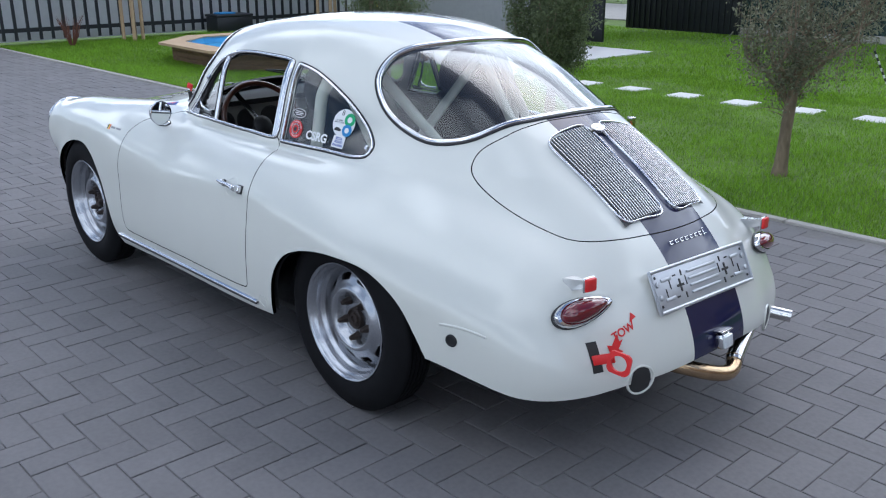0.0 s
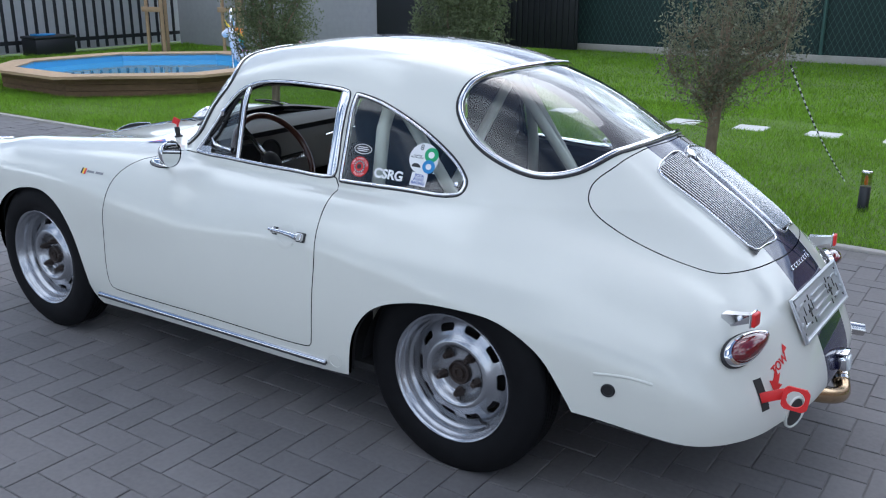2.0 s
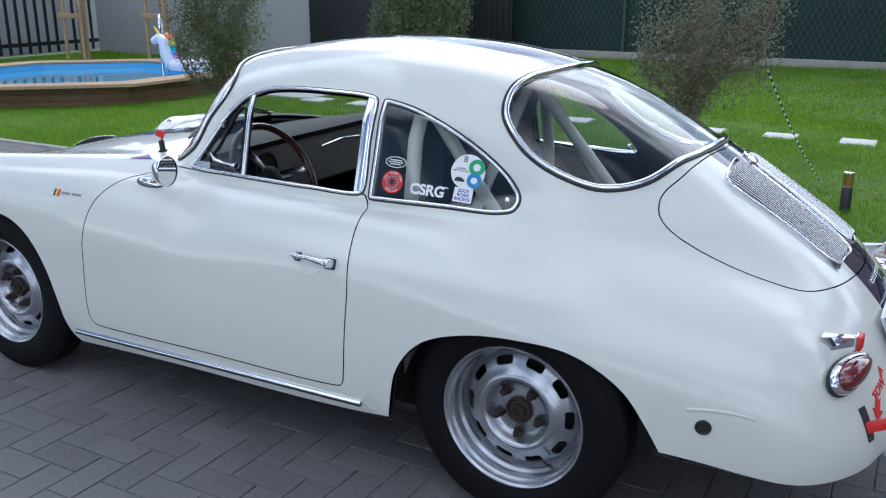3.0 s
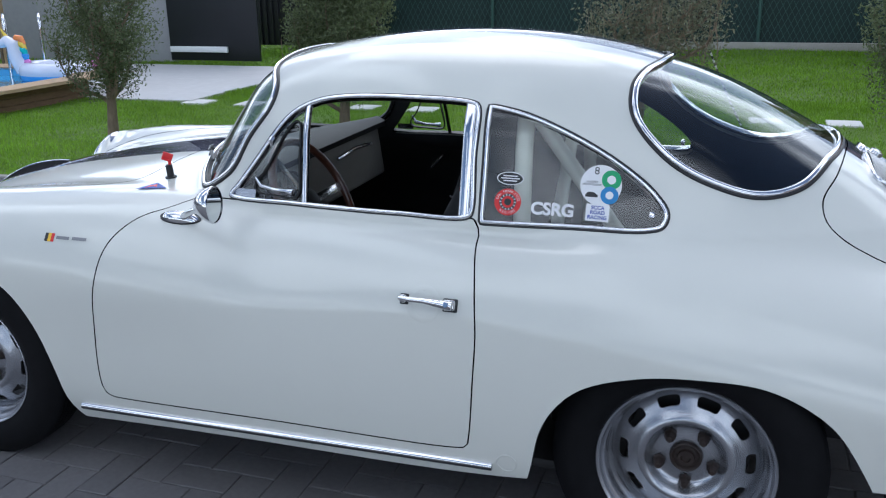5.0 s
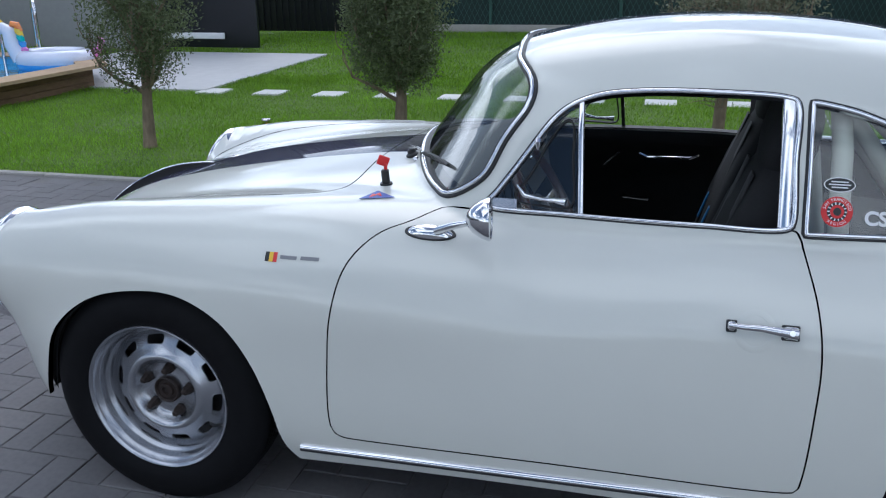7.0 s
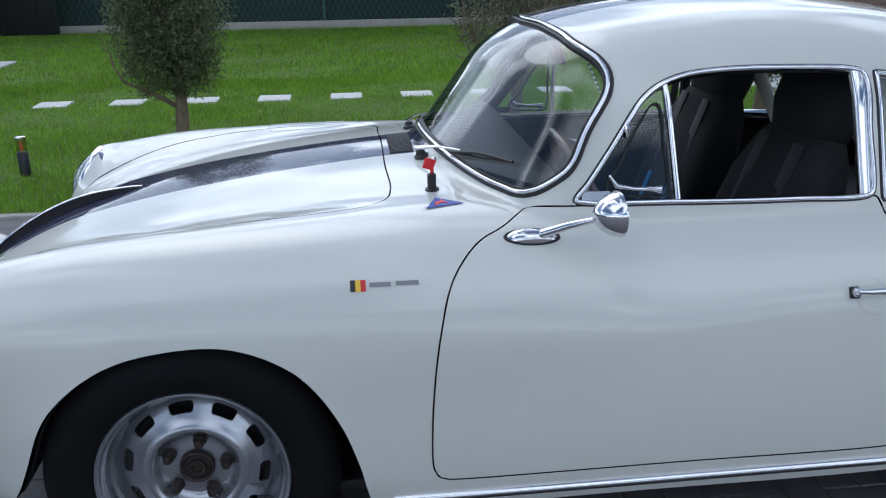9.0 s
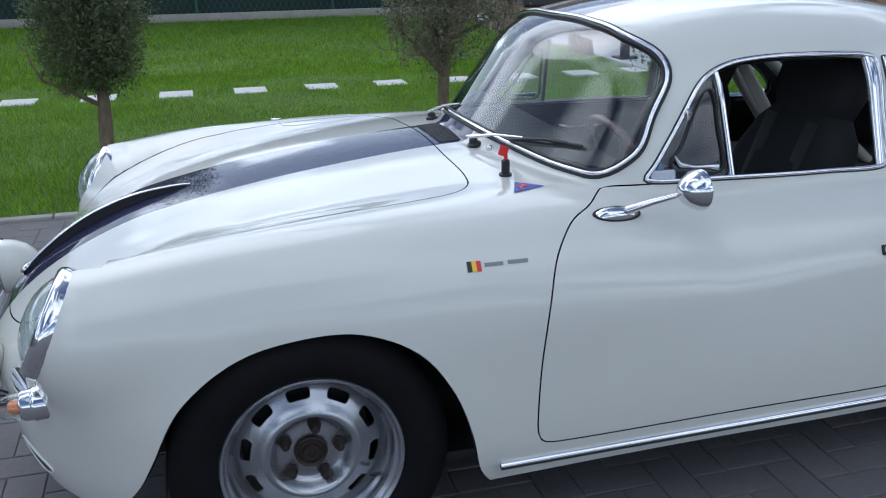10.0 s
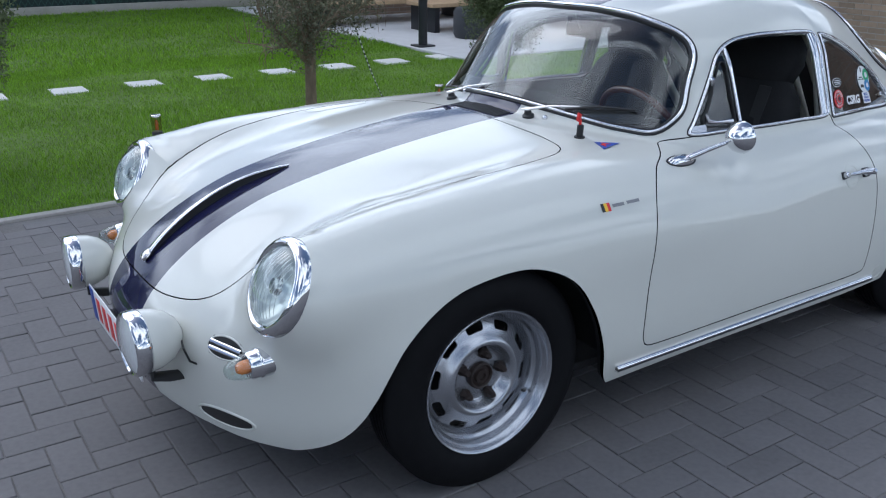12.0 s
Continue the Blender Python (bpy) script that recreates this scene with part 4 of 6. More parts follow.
HOOD_HALF = [(-0.594, 0.25), (-0.59, 0.42), (-0.604, 0.488), (-0.65, 0.535), (-0.75, 0.555), (-0.9, 0.555), (-1.05, 0.542), (-1.2, 0.52), (-1.35, 0.49), (-1.5, 0.45), (-1.64, 0.375), (-1.717, 0.22)]
HOOD = closed_curve([(-0.592, 0)] + HOOD_HALF + [(-1.738, 0)] + [(x, -y) for x, y in HOOD_HALF[::-1]], 260)
LID = closed_curve([(1.392, 0), (1.375, 0.16), (1.348, 0.305), (1.312, 0.41), (1.33, 0.452), (1.43, 0.464), (1.597, 0.44), (1.694, 0.397), (1.762, 0.30), (1.80, 0.15), (1.812, 0), (1.80, -0.15), (1.762, -0.30), (1.694, -0.397), (1.597, -0.44), (1.43, -0.464), (1.33, -0.452), (1.312, -0.41), (1.348, -0.305), (1.375, -0.16)], 240)
ARCH_FRONT = closed_curve([(-1.62, 0.10), (-1.60, 0.175), (-1.53, 0.192), (-1.465, 0.232), (-1.42, 0.295), (-1.388, 0.36), (-1.32, 0.497), (-1.207, 0.588), (-1.06, 0.626), (-0.93, 0.624), (-0.81, 0.567), (-0.734, 0.463), (-0.692, 0.35), (-0.668, 0.245), (-0.64, 0.20), (-0.55, 0.10)], 120)
ARCH_REAR = closed_curve([(0.69, 0.10), (0.70, 0.31), (0.729, 0.42), (0.80, 0.503), (0.93, 0.549), (1.08, 0.560), (1.22, 0.545), (1.345, 0.475), (1.42, 0.37), (1.475, 0.25), (1.50, 0.10)], 120)
UNDER = Spl([-1.85, -1.6, -1.4, -0.66, 0.0, 0.68, 1.5, 1.62, 1.8, 2.0], [0.230, 0.195, 0.178, 0.198, 0.222, 0.247, 0.312, 0.292, 0.272, 0.305])


def side_loop(loop, least):
    def func(p):
        d = loop_distance(p[:, 0], p[:, 2] + far_drop(p[:, 1], p[:, 0]), loop)
        return np.where(np.abs(p[:, 1]) > least, d, 1.0)
    return func


def top_loop(loop):
    return lambda p: np.where(p[:, 2] > 0.44, loop_distance(p[:, 0], p[:, 1], loop), 1.0)


f_door, f_window, f_quarter = side_loop(DOOR, 0.5), side_loop(SIDE_WINDOW, 0.44), side_loop(QUARTER, 0.42)
f_arch1, f_arch2 = side_loop(ARCH_FRONT, 0.42), side_loop(ARCH_REAR, 0.42)
f_hood, f_lid = top_loop(HOOD), top_loop(LID)


def f_screen(p):
    return np.where(p[:, 0] < 0.0, loop_distance(p[:, 1], p[:, 2] + far_drop(p[:, 1], p[:, 0]), SCREEN), 1.0)


def f_rear(p):
    return np.where((p[:, 0] > 0.7) & (p[:, 2] > 0.7), loop_distance(p[:, 0], p[:, 1], REAR_GLASS), 1.0)


def f_under(p):
    return p[:, 2] + far_drop(p[:, 1], p[:, 0]) - UNDER(p[:, 0])


def f_stripe(p):
    return np.abs(p[:, 1]) - 0.145


GAP = 0.0019


def f_lamp(p):
    d = np.stack([p[:, 0] - LAMP[0], np.abs(p[:, 1]) - LAMP[1], p[:, 2] + 0.008 * (p[:, 1] > 0) - LAMP[2]], 1)
    along = d[:, 0] * LAMP_AXIS[0] + d[:, 2] * LAMP_AXIS[1]
    off = np.sqrt(np.maximum((d**2).sum(1) - along**2, 0)) - 0.112
    return np.where((p[:, 0] < -1.40) & (along > -0.09), off, 1.0)


def true_width(func):
    """The same line, with its distance taken along the body's surface."""
    def wide(p):
        e, v = 0.003, func(p)
        near = np.abs(v) < 0.02
        q = p[near]
        if len(q):
            n = body_normal(q)
            g = np.stack([func(q + e * d) - func(q - e * d) for d in np.eye(3)], 1) / (2 * e)
            g = g - (g * n).sum(1, keepdims=True) * n
            v = v.copy()
            v[near] = v[near] / np.clip(np.linalg.norm(g, axis=1), 0.2, 1.0)
        return v
    return wide


f_door, f_hood, f_lid = true_width(f_door), true_width(f_hood), true_width(f_lid)


def shifted(func, by):
    return lambda p: func(p) - by


skin = body_sheet()
for cutter in (f_under, f_arch1, f_arch2, f_stripe, f_lamp, f_window, f_quarter, f_screen, f_rear, shifted(f_door, GAP), shifted(f_door, -GAP), shifted(f_hood, GAP), shifted(f_hood, -GAP), shifted(f_lid, GAP), shifted(f_lid, -GAP)):
    skin.cut(cutter)
mid = skin.centres()
in_glass = {"side": f_window(mid) < 0, "quarter": f_quarter(mid) < 0, "screen": f_screen(mid) < 0, "rear": f_rear(mid) < 0}
glazed = in_glass["side"] | in_glass["quarter"] | in_glass["screen"] | in_glass["rear"]
gone = (f_lamp(mid) < 0) | (f_under(mid) < 0) | (f_arch1(mid) < 0) | (f_arch2(mid) < 0)
dd, dh, dl = f_door(mid), f_hood(mid), f_lid(mid)
groove = (np.abs(dd) < GAP) | (np.abs(dh) < GAP) | (np.abs(dl) < GAP)
solid = ~glazed & ~gone

car = thing("coupe", "ivory vintage fastback coupe with a navy centre stripe, parked on pavers", "car")


def panel(name, keep, parent, label="", depth=0.014):
    """A piece of the skin with its stripe and with edges turned inwards."""
    s = skin.only(keep)
    n = body_normal(s.v)
    stripe = (f_stripe(s.centres()) < 0).astype(int)
    edges = s.rim()
    verts, norms, faces, ids = list(s.v), list(n), list(s.f), list(stripe)
    for a, b in edges:
        k = len(verts)
        inner = (s.v[a] - depth * n[a], s.v[b] - depth * n[b])
        face_n = np.cross(s.v[b] - s.v[a], inner[1] - s.v[b])
        face_n = face_n / max(np.linalg.norm(face_n), 1e-9)
        verts += [s.v[a], inner[0], inner[1], s.v[b]]
        norms += [face_n] * 4
        faces.append((k, k + 1, k + 2, k + 3))
        ids.append(int(abs((s.v[a] + s.v[b])[1] / 2) < 0.1445))
    return mesh_object(name, verts, faces, [PAINT, STRIPE], parent, label, ids, norms)


left = mid[:, 1] < 0
shell = panel("body_shell", solid & ~groove & (dd > 0) & (dh > 0) & (dl > 0), car, "ivory painted body with a navy stripe")
door_l = panel("door", solid & ~groove & (dd < 0) & left, car, "ivory door with the window wound down")
door_r = panel("door", solid & ~groove & (dd < 0) & ~left, car)
hood = panel("hood", solid & ~groove & (dh < 0), car, "ivory bonnet with a navy stripe")
lid = panel("engine_lid", solid & ~groove & (dl < 0), car, "ivory engine lid with a navy stripe and twin grilles")


def liner(name, keep, mat, by, parent, label=""):
    s = skin.only(keep)
    n = body_normal(s.v)
    return mesh_object(name, s.v - by * n, [q[::-1] for q in s.f], mat, parent, label, normals=-n)


liner("inner_lining", solid & (mid[:, 2] < 1.3), BLACK, 0.028, car, "black interior trim")


def pane(name, key, extra, by=0.006):
    s = skin.only(in_glass[key] & extra)
    n = body_normal(s.v)
    ob = mesh_object(name, s.v - by * n, s.f, GLASS, car, "clear window glass", normals=n)
    ob.visible_shadow = False
    return ob


everywhere = np.ones(len(mid), bool)
pane("windscreen", "screen", everywhere)
pane("rear_window", "rear", everywhere)
pane("quarter_window", "quarter", left)
pane("quarter_window", "quarter", ~left)


def draped(loop2, kind, side=-1):
    """A loop laid on the body: kind says which two of x, y, z it gives."""
    a, b = loop2[:, 0], loop2[:, 1]
    n = len(a)
    if kind == "side":
        o = np.stack([a, np.zeros(n), b - far_drop(0.63 * side, a)], 1)
        w = np.tile([0.0, side, 0.0], (n, 1))
    elif kind == "top":
        o = np.stack([a, b, np.full(n, 0.45)], 1)
        w = np.tile([0.0, 0.0, 1.0], (n, 1))
    elif kind == "front":
        o = np.stack([np.where(b < 0.7, -0.9, 0.15), a, b - far_drop(a, np.where(b < 0.8, -2.0, -0.3))], 1)
        w = np.tile([-1.0, 0.0, 0.0], (n, 1))
    else:
        o = np.stack([np.full(n, 1.0), a, b - far_drop(a)], 1)
        w = np.tile([1.0, 0.0, 0.0], (n, 1))
    p = shoot(o, w, 1.6, 160)
    return p, body_normal(p)


def bead(name, loop2, kind, mat, parent, inner, outer, high, side=-1, label="", closed=True, lift=0.0, sink=0.004):
    """A rounded strip on the body along a loop, from inner to outer metres off the line."""
    p, n = draped(loop2, kind, side)
    m = len(p)
    t = np.roll(p, -1, 0) - np.roll(p, 1, 0) if closed else np.gradient(p, axis=0)
    t /= np.linalg.norm(t, axis=1, keepdims=True)
    across = np.cross(n, t)
    across /= np.linalg.norm(across, axis=1, keepdims=True)
    if closed:
        c = p.mean(0)
        if ((p - c) * across).sum() < 0:
            across = -across
    bm = bmesh.new()
    shape = [(inner, -sink), (inner, high * 0.5), (inner + (outer - inner) * 0.2, high * 0.92), ((inner + outer) / 2, high), (outer - (outer - inner) * 0.2, high * 0.92), (outer, high * 0.5), (outer, -sink)]
    rings = [[bm.verts.new(p[i] + d * across[i] + (h + lift) * n[i]) for d, h in shape] for i in range(m)]
    for i in range(m if closed else m - 1):
        a, b = rings[i], rings[(i + 1) % m]
        for k in range(len(shape) - 1):
            bm.faces.new((a[k], a[k + 1], b[k + 1], b[k]))
        bm.faces.new((a[-1], a[0], b[0], b[-1]))
    if not closed:
        bm.faces.new(rings[0])
        bm.faces.new(rings[-1])
    return part(name, bm, mat, parent, label, sharp=80)


for sd, dr in ((-1, door_l), (1, door_r)):
    # The far frame is black, not chrome: its shade is put into the colour.
    bead("window_frame", SIDE_WINDOW, "side", CHROME if sd < 0 else RUBBER, dr, -0.009 if sd < 0 else -0.002, 0.001, 0.006, sd, "chrome window frame" if sd < 0 else "window frame blackened to stand for shade on the far side", sink=0.016)
    bead("window_seal", SIDE_WINDOW, "side", RUBBER, car, 0.001, 0.0045, 0.002, sd, "black rubber seal")
    bead("quarter_frame", QUARTER, "side", CHROME, car, -0.010, 0.0, 0.006, sd, "chrome quarter window frame", sink=0.012)
    bead("quarter_seal", QUARTER, "side", RUBBER, car, 0.0, 0.005, 0.003, sd, "black rubber seal")
bead("windscreen_trim", SCREEN, "front", CHROME, car, -0.009, 0.002, 0.009, label="chrome windscreen surround", sink=0.012)
bead("windscreen_seal", SCREEN, "front", RUBBER, car, 0.002, 0.009, 0.006, label="black rubber windscreen seal")
bead("windscreen_seal", SCREEN, "front", RUBBER, car, -0.015, -0.009, 0.002, sink=0.012)
bead("rear_window_trim", REAR_GLASS, "top", CHROME, car, -0.012, 0.004, 0.009, label="chrome rear window surround", sink=0.012)
bead("rear_window_seal", REAR_GLASS, "top", RUBBER, car, 0.004, 0.011, 0.005, label="black rubber rear window seal")


# ---- wheels ----
def build_wheel():
    """A wheel whose outer face looks along -y, its centre at the origin."""
    hub = thing("wheel", "", "")
    flip = pose(0, 0, 0, 90, 0, 0)
    bm = bmesh.new()
    tread = [(0.200, 0.058), (0.210, 0.070), (0.238, 0.077), (0.268, 0.076), (0.290, 0.067), (0.305, 0.054)]
    prof = [(r, h) for r, h in tread] + [(0.3140, 0.048)]
    for h in (0.034, 0.018, 0.0, -0.018, -0.034):
        prof += [(0.315, h + 0.006), (0.315, h + 0.0022), (0.308, h + 0.002), (0.308, h - 0.002), (0.315, h - 0.0022)]
    prof += [(0.3140, -0.048)] + [(r, -h) for r, h in tread[::-1]]
    lathe(bm, prof, flip, 72)
    part("tyre", bm, TYRE, hub, "black road tyre", sharp=60)
    # The pressed disc, with ten slots near its edge.
    rs = np.r_[np.linspace(0.036, 0.11, 17), np.linspace(0.113, 0.172, 34)]
    depth = Spl([0.03, 0.045, 0.066, 0.080, 0.092, 0.105, 0.122, 0.146, 0.163, 0.172], [0.015, 0.015, 0.013, 0.019, 0.038, 0.045, 0.034, 0.020, 0.007, -0.004])
    nth = 240
    th = np.linspace(0, 2 * np.pi, nth, endpoint=False)
    grid = np.stack([np.outer(rs, np.cos(th)), np.outer(rs, np.sin(th)), np.repeat(depth(rs)[:, None], nth, 1)], -1).reshape(-1, 3)
    idx = np.arange(len(rs) - 1)[:, None] * nth
    j = np.arange(nth)
    faces = np.stack([idx + j, idx + nth + j, idx + nth + (j + 1) % nth, idx + (j + 1) % nth], -1).reshape(-1, 4)
    disc = Sheet(grid, faces.tolist())

    def slots(p):
        r, a = np.hypot(p[:, 0], p[:, 1]), np.arctan2(p[:, 1], p[:, 0])
        step = 2 * np.pi / 10
        a = (a + step / 2) % step - step / 2
        u, w = np.abs(a) * 0.1465 - 0.0265 + 0.0085, np.abs(r - 0.1465) - 0.0112 + 0.0085
        return np.hypot(np.maximum(u, 0), np.maximum(w, 0)) + np.minimum(np.maximum(u, w), 0) - 0.0085

    disc.cut(slots)
    disc = disc.only(slots(disc.centres()) > 0)
    verts, faces2 = [tuple(v) for v in disc.v], list(disc.f)
    for a, b in disc.rim():
        if not 0.045 < math.hypot(*disc.v[a][:2]) < 0.1705:
            continue
        k = len(verts)
        verts += [(disc.v[q][0], disc.v[q][1], disc.v[q][2] - 0.006) for q in (a, b)]
        faces2.append((a, b, k + 1, k))
    verts = [tuple(flip @ Vector(v) + Vector((0, 0.006, 0))) for v in verts]
    mesh_object("disc", verts, faces2, SILVER, hub, "silver steel disc with ten slots")
    bm = bmesh.new()
    lathe(bm, [(0.164, -0.02), (0.170, 0.002), (0.172, 0.014), (0.175, 0.022), (0.1805, 0.026), (0.1835, 0.032), (0.1855, 0.046), (0.1895, 0.052), (0.194, 0.056), (0.1965, 0.064), (0.200, 0.070), (0.2045, 0.072), (0.2070, 0.069), (0.206, 0.060), (0.196, 0.05), (0.188, 0.0), (0.19, -0.07)], flip, 72)
    part("rim", bm, SILVER, hub, "silver stepped steel rim", sharp=70)
    bm = bmesh.new()
    lathe(bm, [(0, 0.020), (0.010, 0.020), (0.012, 0.026), (0.019, 0.026), (0.021, 0.018), (0.029, 0.017), (0.031, 0.022), (0.034, 0.024), (0.037, 0.022), (0.0385, 0.012), (0.0385, -0.01)], flip, 36)
    part("hub_cap", bm, RUST, hub, "dark greasy hub cap")
    bm = bmesh.new()
    lathe(bm, [(0.0, -0.03), (0.145, -0.03)], flip, 48)
    part("brake_drum", bm, RUBBER, hub, "dark brake drum")
    for k in range(5):
        a = 2 * math.pi * (k + 0.25) / 5
        m = Matrix.Translation((0.065 * math.cos(a), 0, 0.065 * math.sin(a))) @ flip
        bm = bmesh.new()
        lathe(bm, [(0, 0.044), (0.006, 0.044), (0.0098, 0.039), (0.0118, 0.026), (0.0150, 0.020), (0.0160, 0.010)], m, 6)
        part("lug_nut", bm, RUST, hub, "rusty lug nut", smooth=False)
    bm = bmesh.new()
    a = math.radians(-20)
    d = Vector((math.cos(a), 0, math.sin(a)))
    tube(bm, [d * 0.178 + Vector((0, -0.015, 0)), d * 0.163 + Vector((0, -0.034, 0)), d * 0.150 + Vector((0, -0.036, 0))], [0.005, 0.0045, 0.004], 8)
    part("valve", bm, RUBBER, hub, "black rubber valve")
    return hub


wheel = build_wheel()
wheel.parent = car
WHEEL_SPOTS = ((-1.047, -0.702, 0, 10), (1.048, -0.700, 0, 35), (-1.047, 0.702, 180, 20), (1.048, 0.700, 180, 50))
for n, (wx, wy, turn, roll) in enumerate(WHEEL_SPOTS):
    m = Matrix.Translation((wx, wy, 0.315)) @ pose(0, 0, 0, 0, 0, turn) @ pose(0, 0, 0, 0, roll, 0)
    if n == 0:
        wheel.matrix_basis = m
    else:
        copy_thing(wheel, m)
# Wheel houses, floor and chassis.
for wx in (-1.02, 1.08):
    for sd in (-1, 1):
        bm = bmesh.new()
        ring = [(wx + 0.41 * math.cos(a), 0.20 + 0.44 * math.sin(a)) for a in (math.pi * k / 20 for k in range(21))]
        outer = [bm.verts.new((x, sd * min(0.735, float(PLAN(x)) - 0.06), max(0.27, min(z, 0.63 if wx < 0 else 0.57)))) for x, z in ring]
        inner = [bm.verts.new((x, sd * 0.44, max(0.27, min(z, 0.63 if wx < 0 else 0.57)))) for x, z in ring]
        for i in range(20):
            bm.faces.new((outer[i], outer[i + 1], inner[i + 1], inner[i]))
        bm.faces.new(inner)
        part("wheel_house", bm, BLACK, car, "black wheel housing")
bm = bmesh.new()
box(bm, (1.75, 1.40, 0.03), pose(-0.03, 0, 0.225), 0.01)
box(bm, (0.75, 0.80, 0.03), pose(-1.1, 0, 0.235), 0.01)
box(bm, (0.80, 0.80, 0.03), pose(1.2, 0, 0.26), 0.01)
box(bm, (0.26, 0.95, 0.03), pose(-1.46, 0, 0.235), 0.01)
part("floor_pan", bm, BLACK, car, "black underbody")


# ---- outer fittings ----
def spot(kind, a, b, side=-1):
    """A place on the body and the outward way there."""
    p, n = draped(np.array([[a, b]]), kind, side)
    return Vector(p[0]), Vector(n[0])


def facing(p, n, along):
    """A frame on the body: x along, z outwards."""
    z = Vector(n).normalized()
    x = Vector(along)
    x = (x - z * x.dot(z)).normalized()
    y = z.cross(x)
    m = Matrix((x, y, z)).transposed().to_4x4()
    m.translation = p
    return m


def patch(name, kind, a0, a1, b0, b1, mat, parent, lift=0.0015, side=-1, na=10, nb=6, label="", round_=0.0):
    """A thin sheet that follows the body."""
    u, w = np.meshgrid(np.linspace(-1, 1, na), np.linspace(-1, 1, nb), indexing="ij")
    if round_:
        r = np.maximum(np.abs(u), np.abs(w))
        s = np.where(r > 0, r / np.maximum(np.hypot(u, w), 1e-6), 1)
        u, w = u * (1 - round_ + round_ * s), w * (1 - round_ + round_ * s)
    a, b = (a0 + a1) / 2 + (a1 - a0) / 2 * u, (b0 + b1) / 2 + (b1 - b0) / 2 * w
    p, n = draped(np.stack([a.ravel(), b.ravel()], 1), kind, side)
    i = np.arange(na - 1)[:, None] * nb + np.arange(nb - 1)
    faces = np.stack([i, i + nb, i + nb + 1, i + 1], -1).reshape(-1, 4)
    e = p[faces[0]]
    if np.dot(np.cross(e[1] - e[0], e[2] - e[1]), n[0]) < 0:
        faces = faces[:, ::-1]
    return mesh_object(name, p + lift * n, faces.tolist(), mat, parent, label, normals=n)


def lettering(name, text, m, size, mat, parent, label="", bold=0.0):
    c = bpy.data.curves.new(name, "FONT")
    c.body, c.size, c.align_x, c.align_y, c.offset = text, size, "CENTER", "CENTER", bold
    c.extrude, c.fill_mode = 0.0004, "BOTH"
    tmp = bpy.data.objects.new(name, c)
    me = bpy.data.meshes.new_from_object(tmp)
    bpy.data.objects.remove(tmp)
    me.transform(m)
    me.materials.clear()
    me.materials.append(mat)
    ob = new(name, me)
    ob.parent = parent
    return tagged(ob, label) if label else ob


def flat(name, outline, m, mat, parent, label="", thick=0.0008):
    bm = bmesh.new()
    lo = [bm.verts.new(m @ Vector((x, y, 0))) for x, y in outline]
    hi = [bm.verts.new(m @ Vector((x, y, thick))) for x, y in outline]
    k = len(outline)
    bm.faces.new(lo[::-1])
    bm.faces.new(hi)
    for i in range(k):
        bm.faces.new((lo[i], lo[(i + 1) % k], hi[(i + 1) % k], hi[i]))
    return part(name, bm, mat, parent, label, smooth=False)


def disc_outline(r, n=28, cx=0.0, cy=0.0, ry=None):
    return [(cx + r * math.cos(2 * math.pi * k / n), cy + (ry or r) * math.sin(2 * math.pi * k / n)) for k in range(n)]


def shifted_frame(m, x=0.0, y=0.0, z=0.0, turn=0.0):
    return m @ pose(x, y, z, 0, 0, turn)


# Chrome strip along each sill, jack cover, fuel of the door line.
for sd in (-1, 1):
    line = np.stack([np.linspace(-0.622, 0.600, 60), np.linspace(0.250, 0.272, 60)], 1)
    bead("sill_strip", line, "side", CHROME, car, -0.010, 0.010, 0.013, sd, "chrome sill moulding with a dark rubber line", closed=False)
    bead("sill_insert", line, "side", RUBBER, car, -0.0048, 0.0048, 0.0146, sd, "black rubber insert", closed=False)
    ring = np.array(disc_outline(0.024, 40, 0.637, 0.287))
    bead("jack_cover", ring, "side", PAINT, car, -0.0012, 0.0012, 0.0016, sd, "round ivory jack cover")
    ring = np.array(disc_outline(0.0165, 32, 1.546, 0.405))
    bead("breather_ring", ring, "side", RUBBER, car, -0.003, 0.003, 0.005, sd)
    patch("breather_cap", "side", 1.530, 1.562, 0.389, 0.421, RUBBER, car, 0.002, sd, 9, 9, "round black rubber plug", 1.0)
    swage = np.stack([np.linspace(1.505, 1.66, 24), 0.447 + 0.008 * np.sin(np.linspace(0, 2.2, 24)) - 0.012 * np.linspace(0, 1, 24) ** 2], 1)
    bead("swage", swage, "side", PAINT, car, -0.004, 0.004, 0.003, sd, "", closed=False)

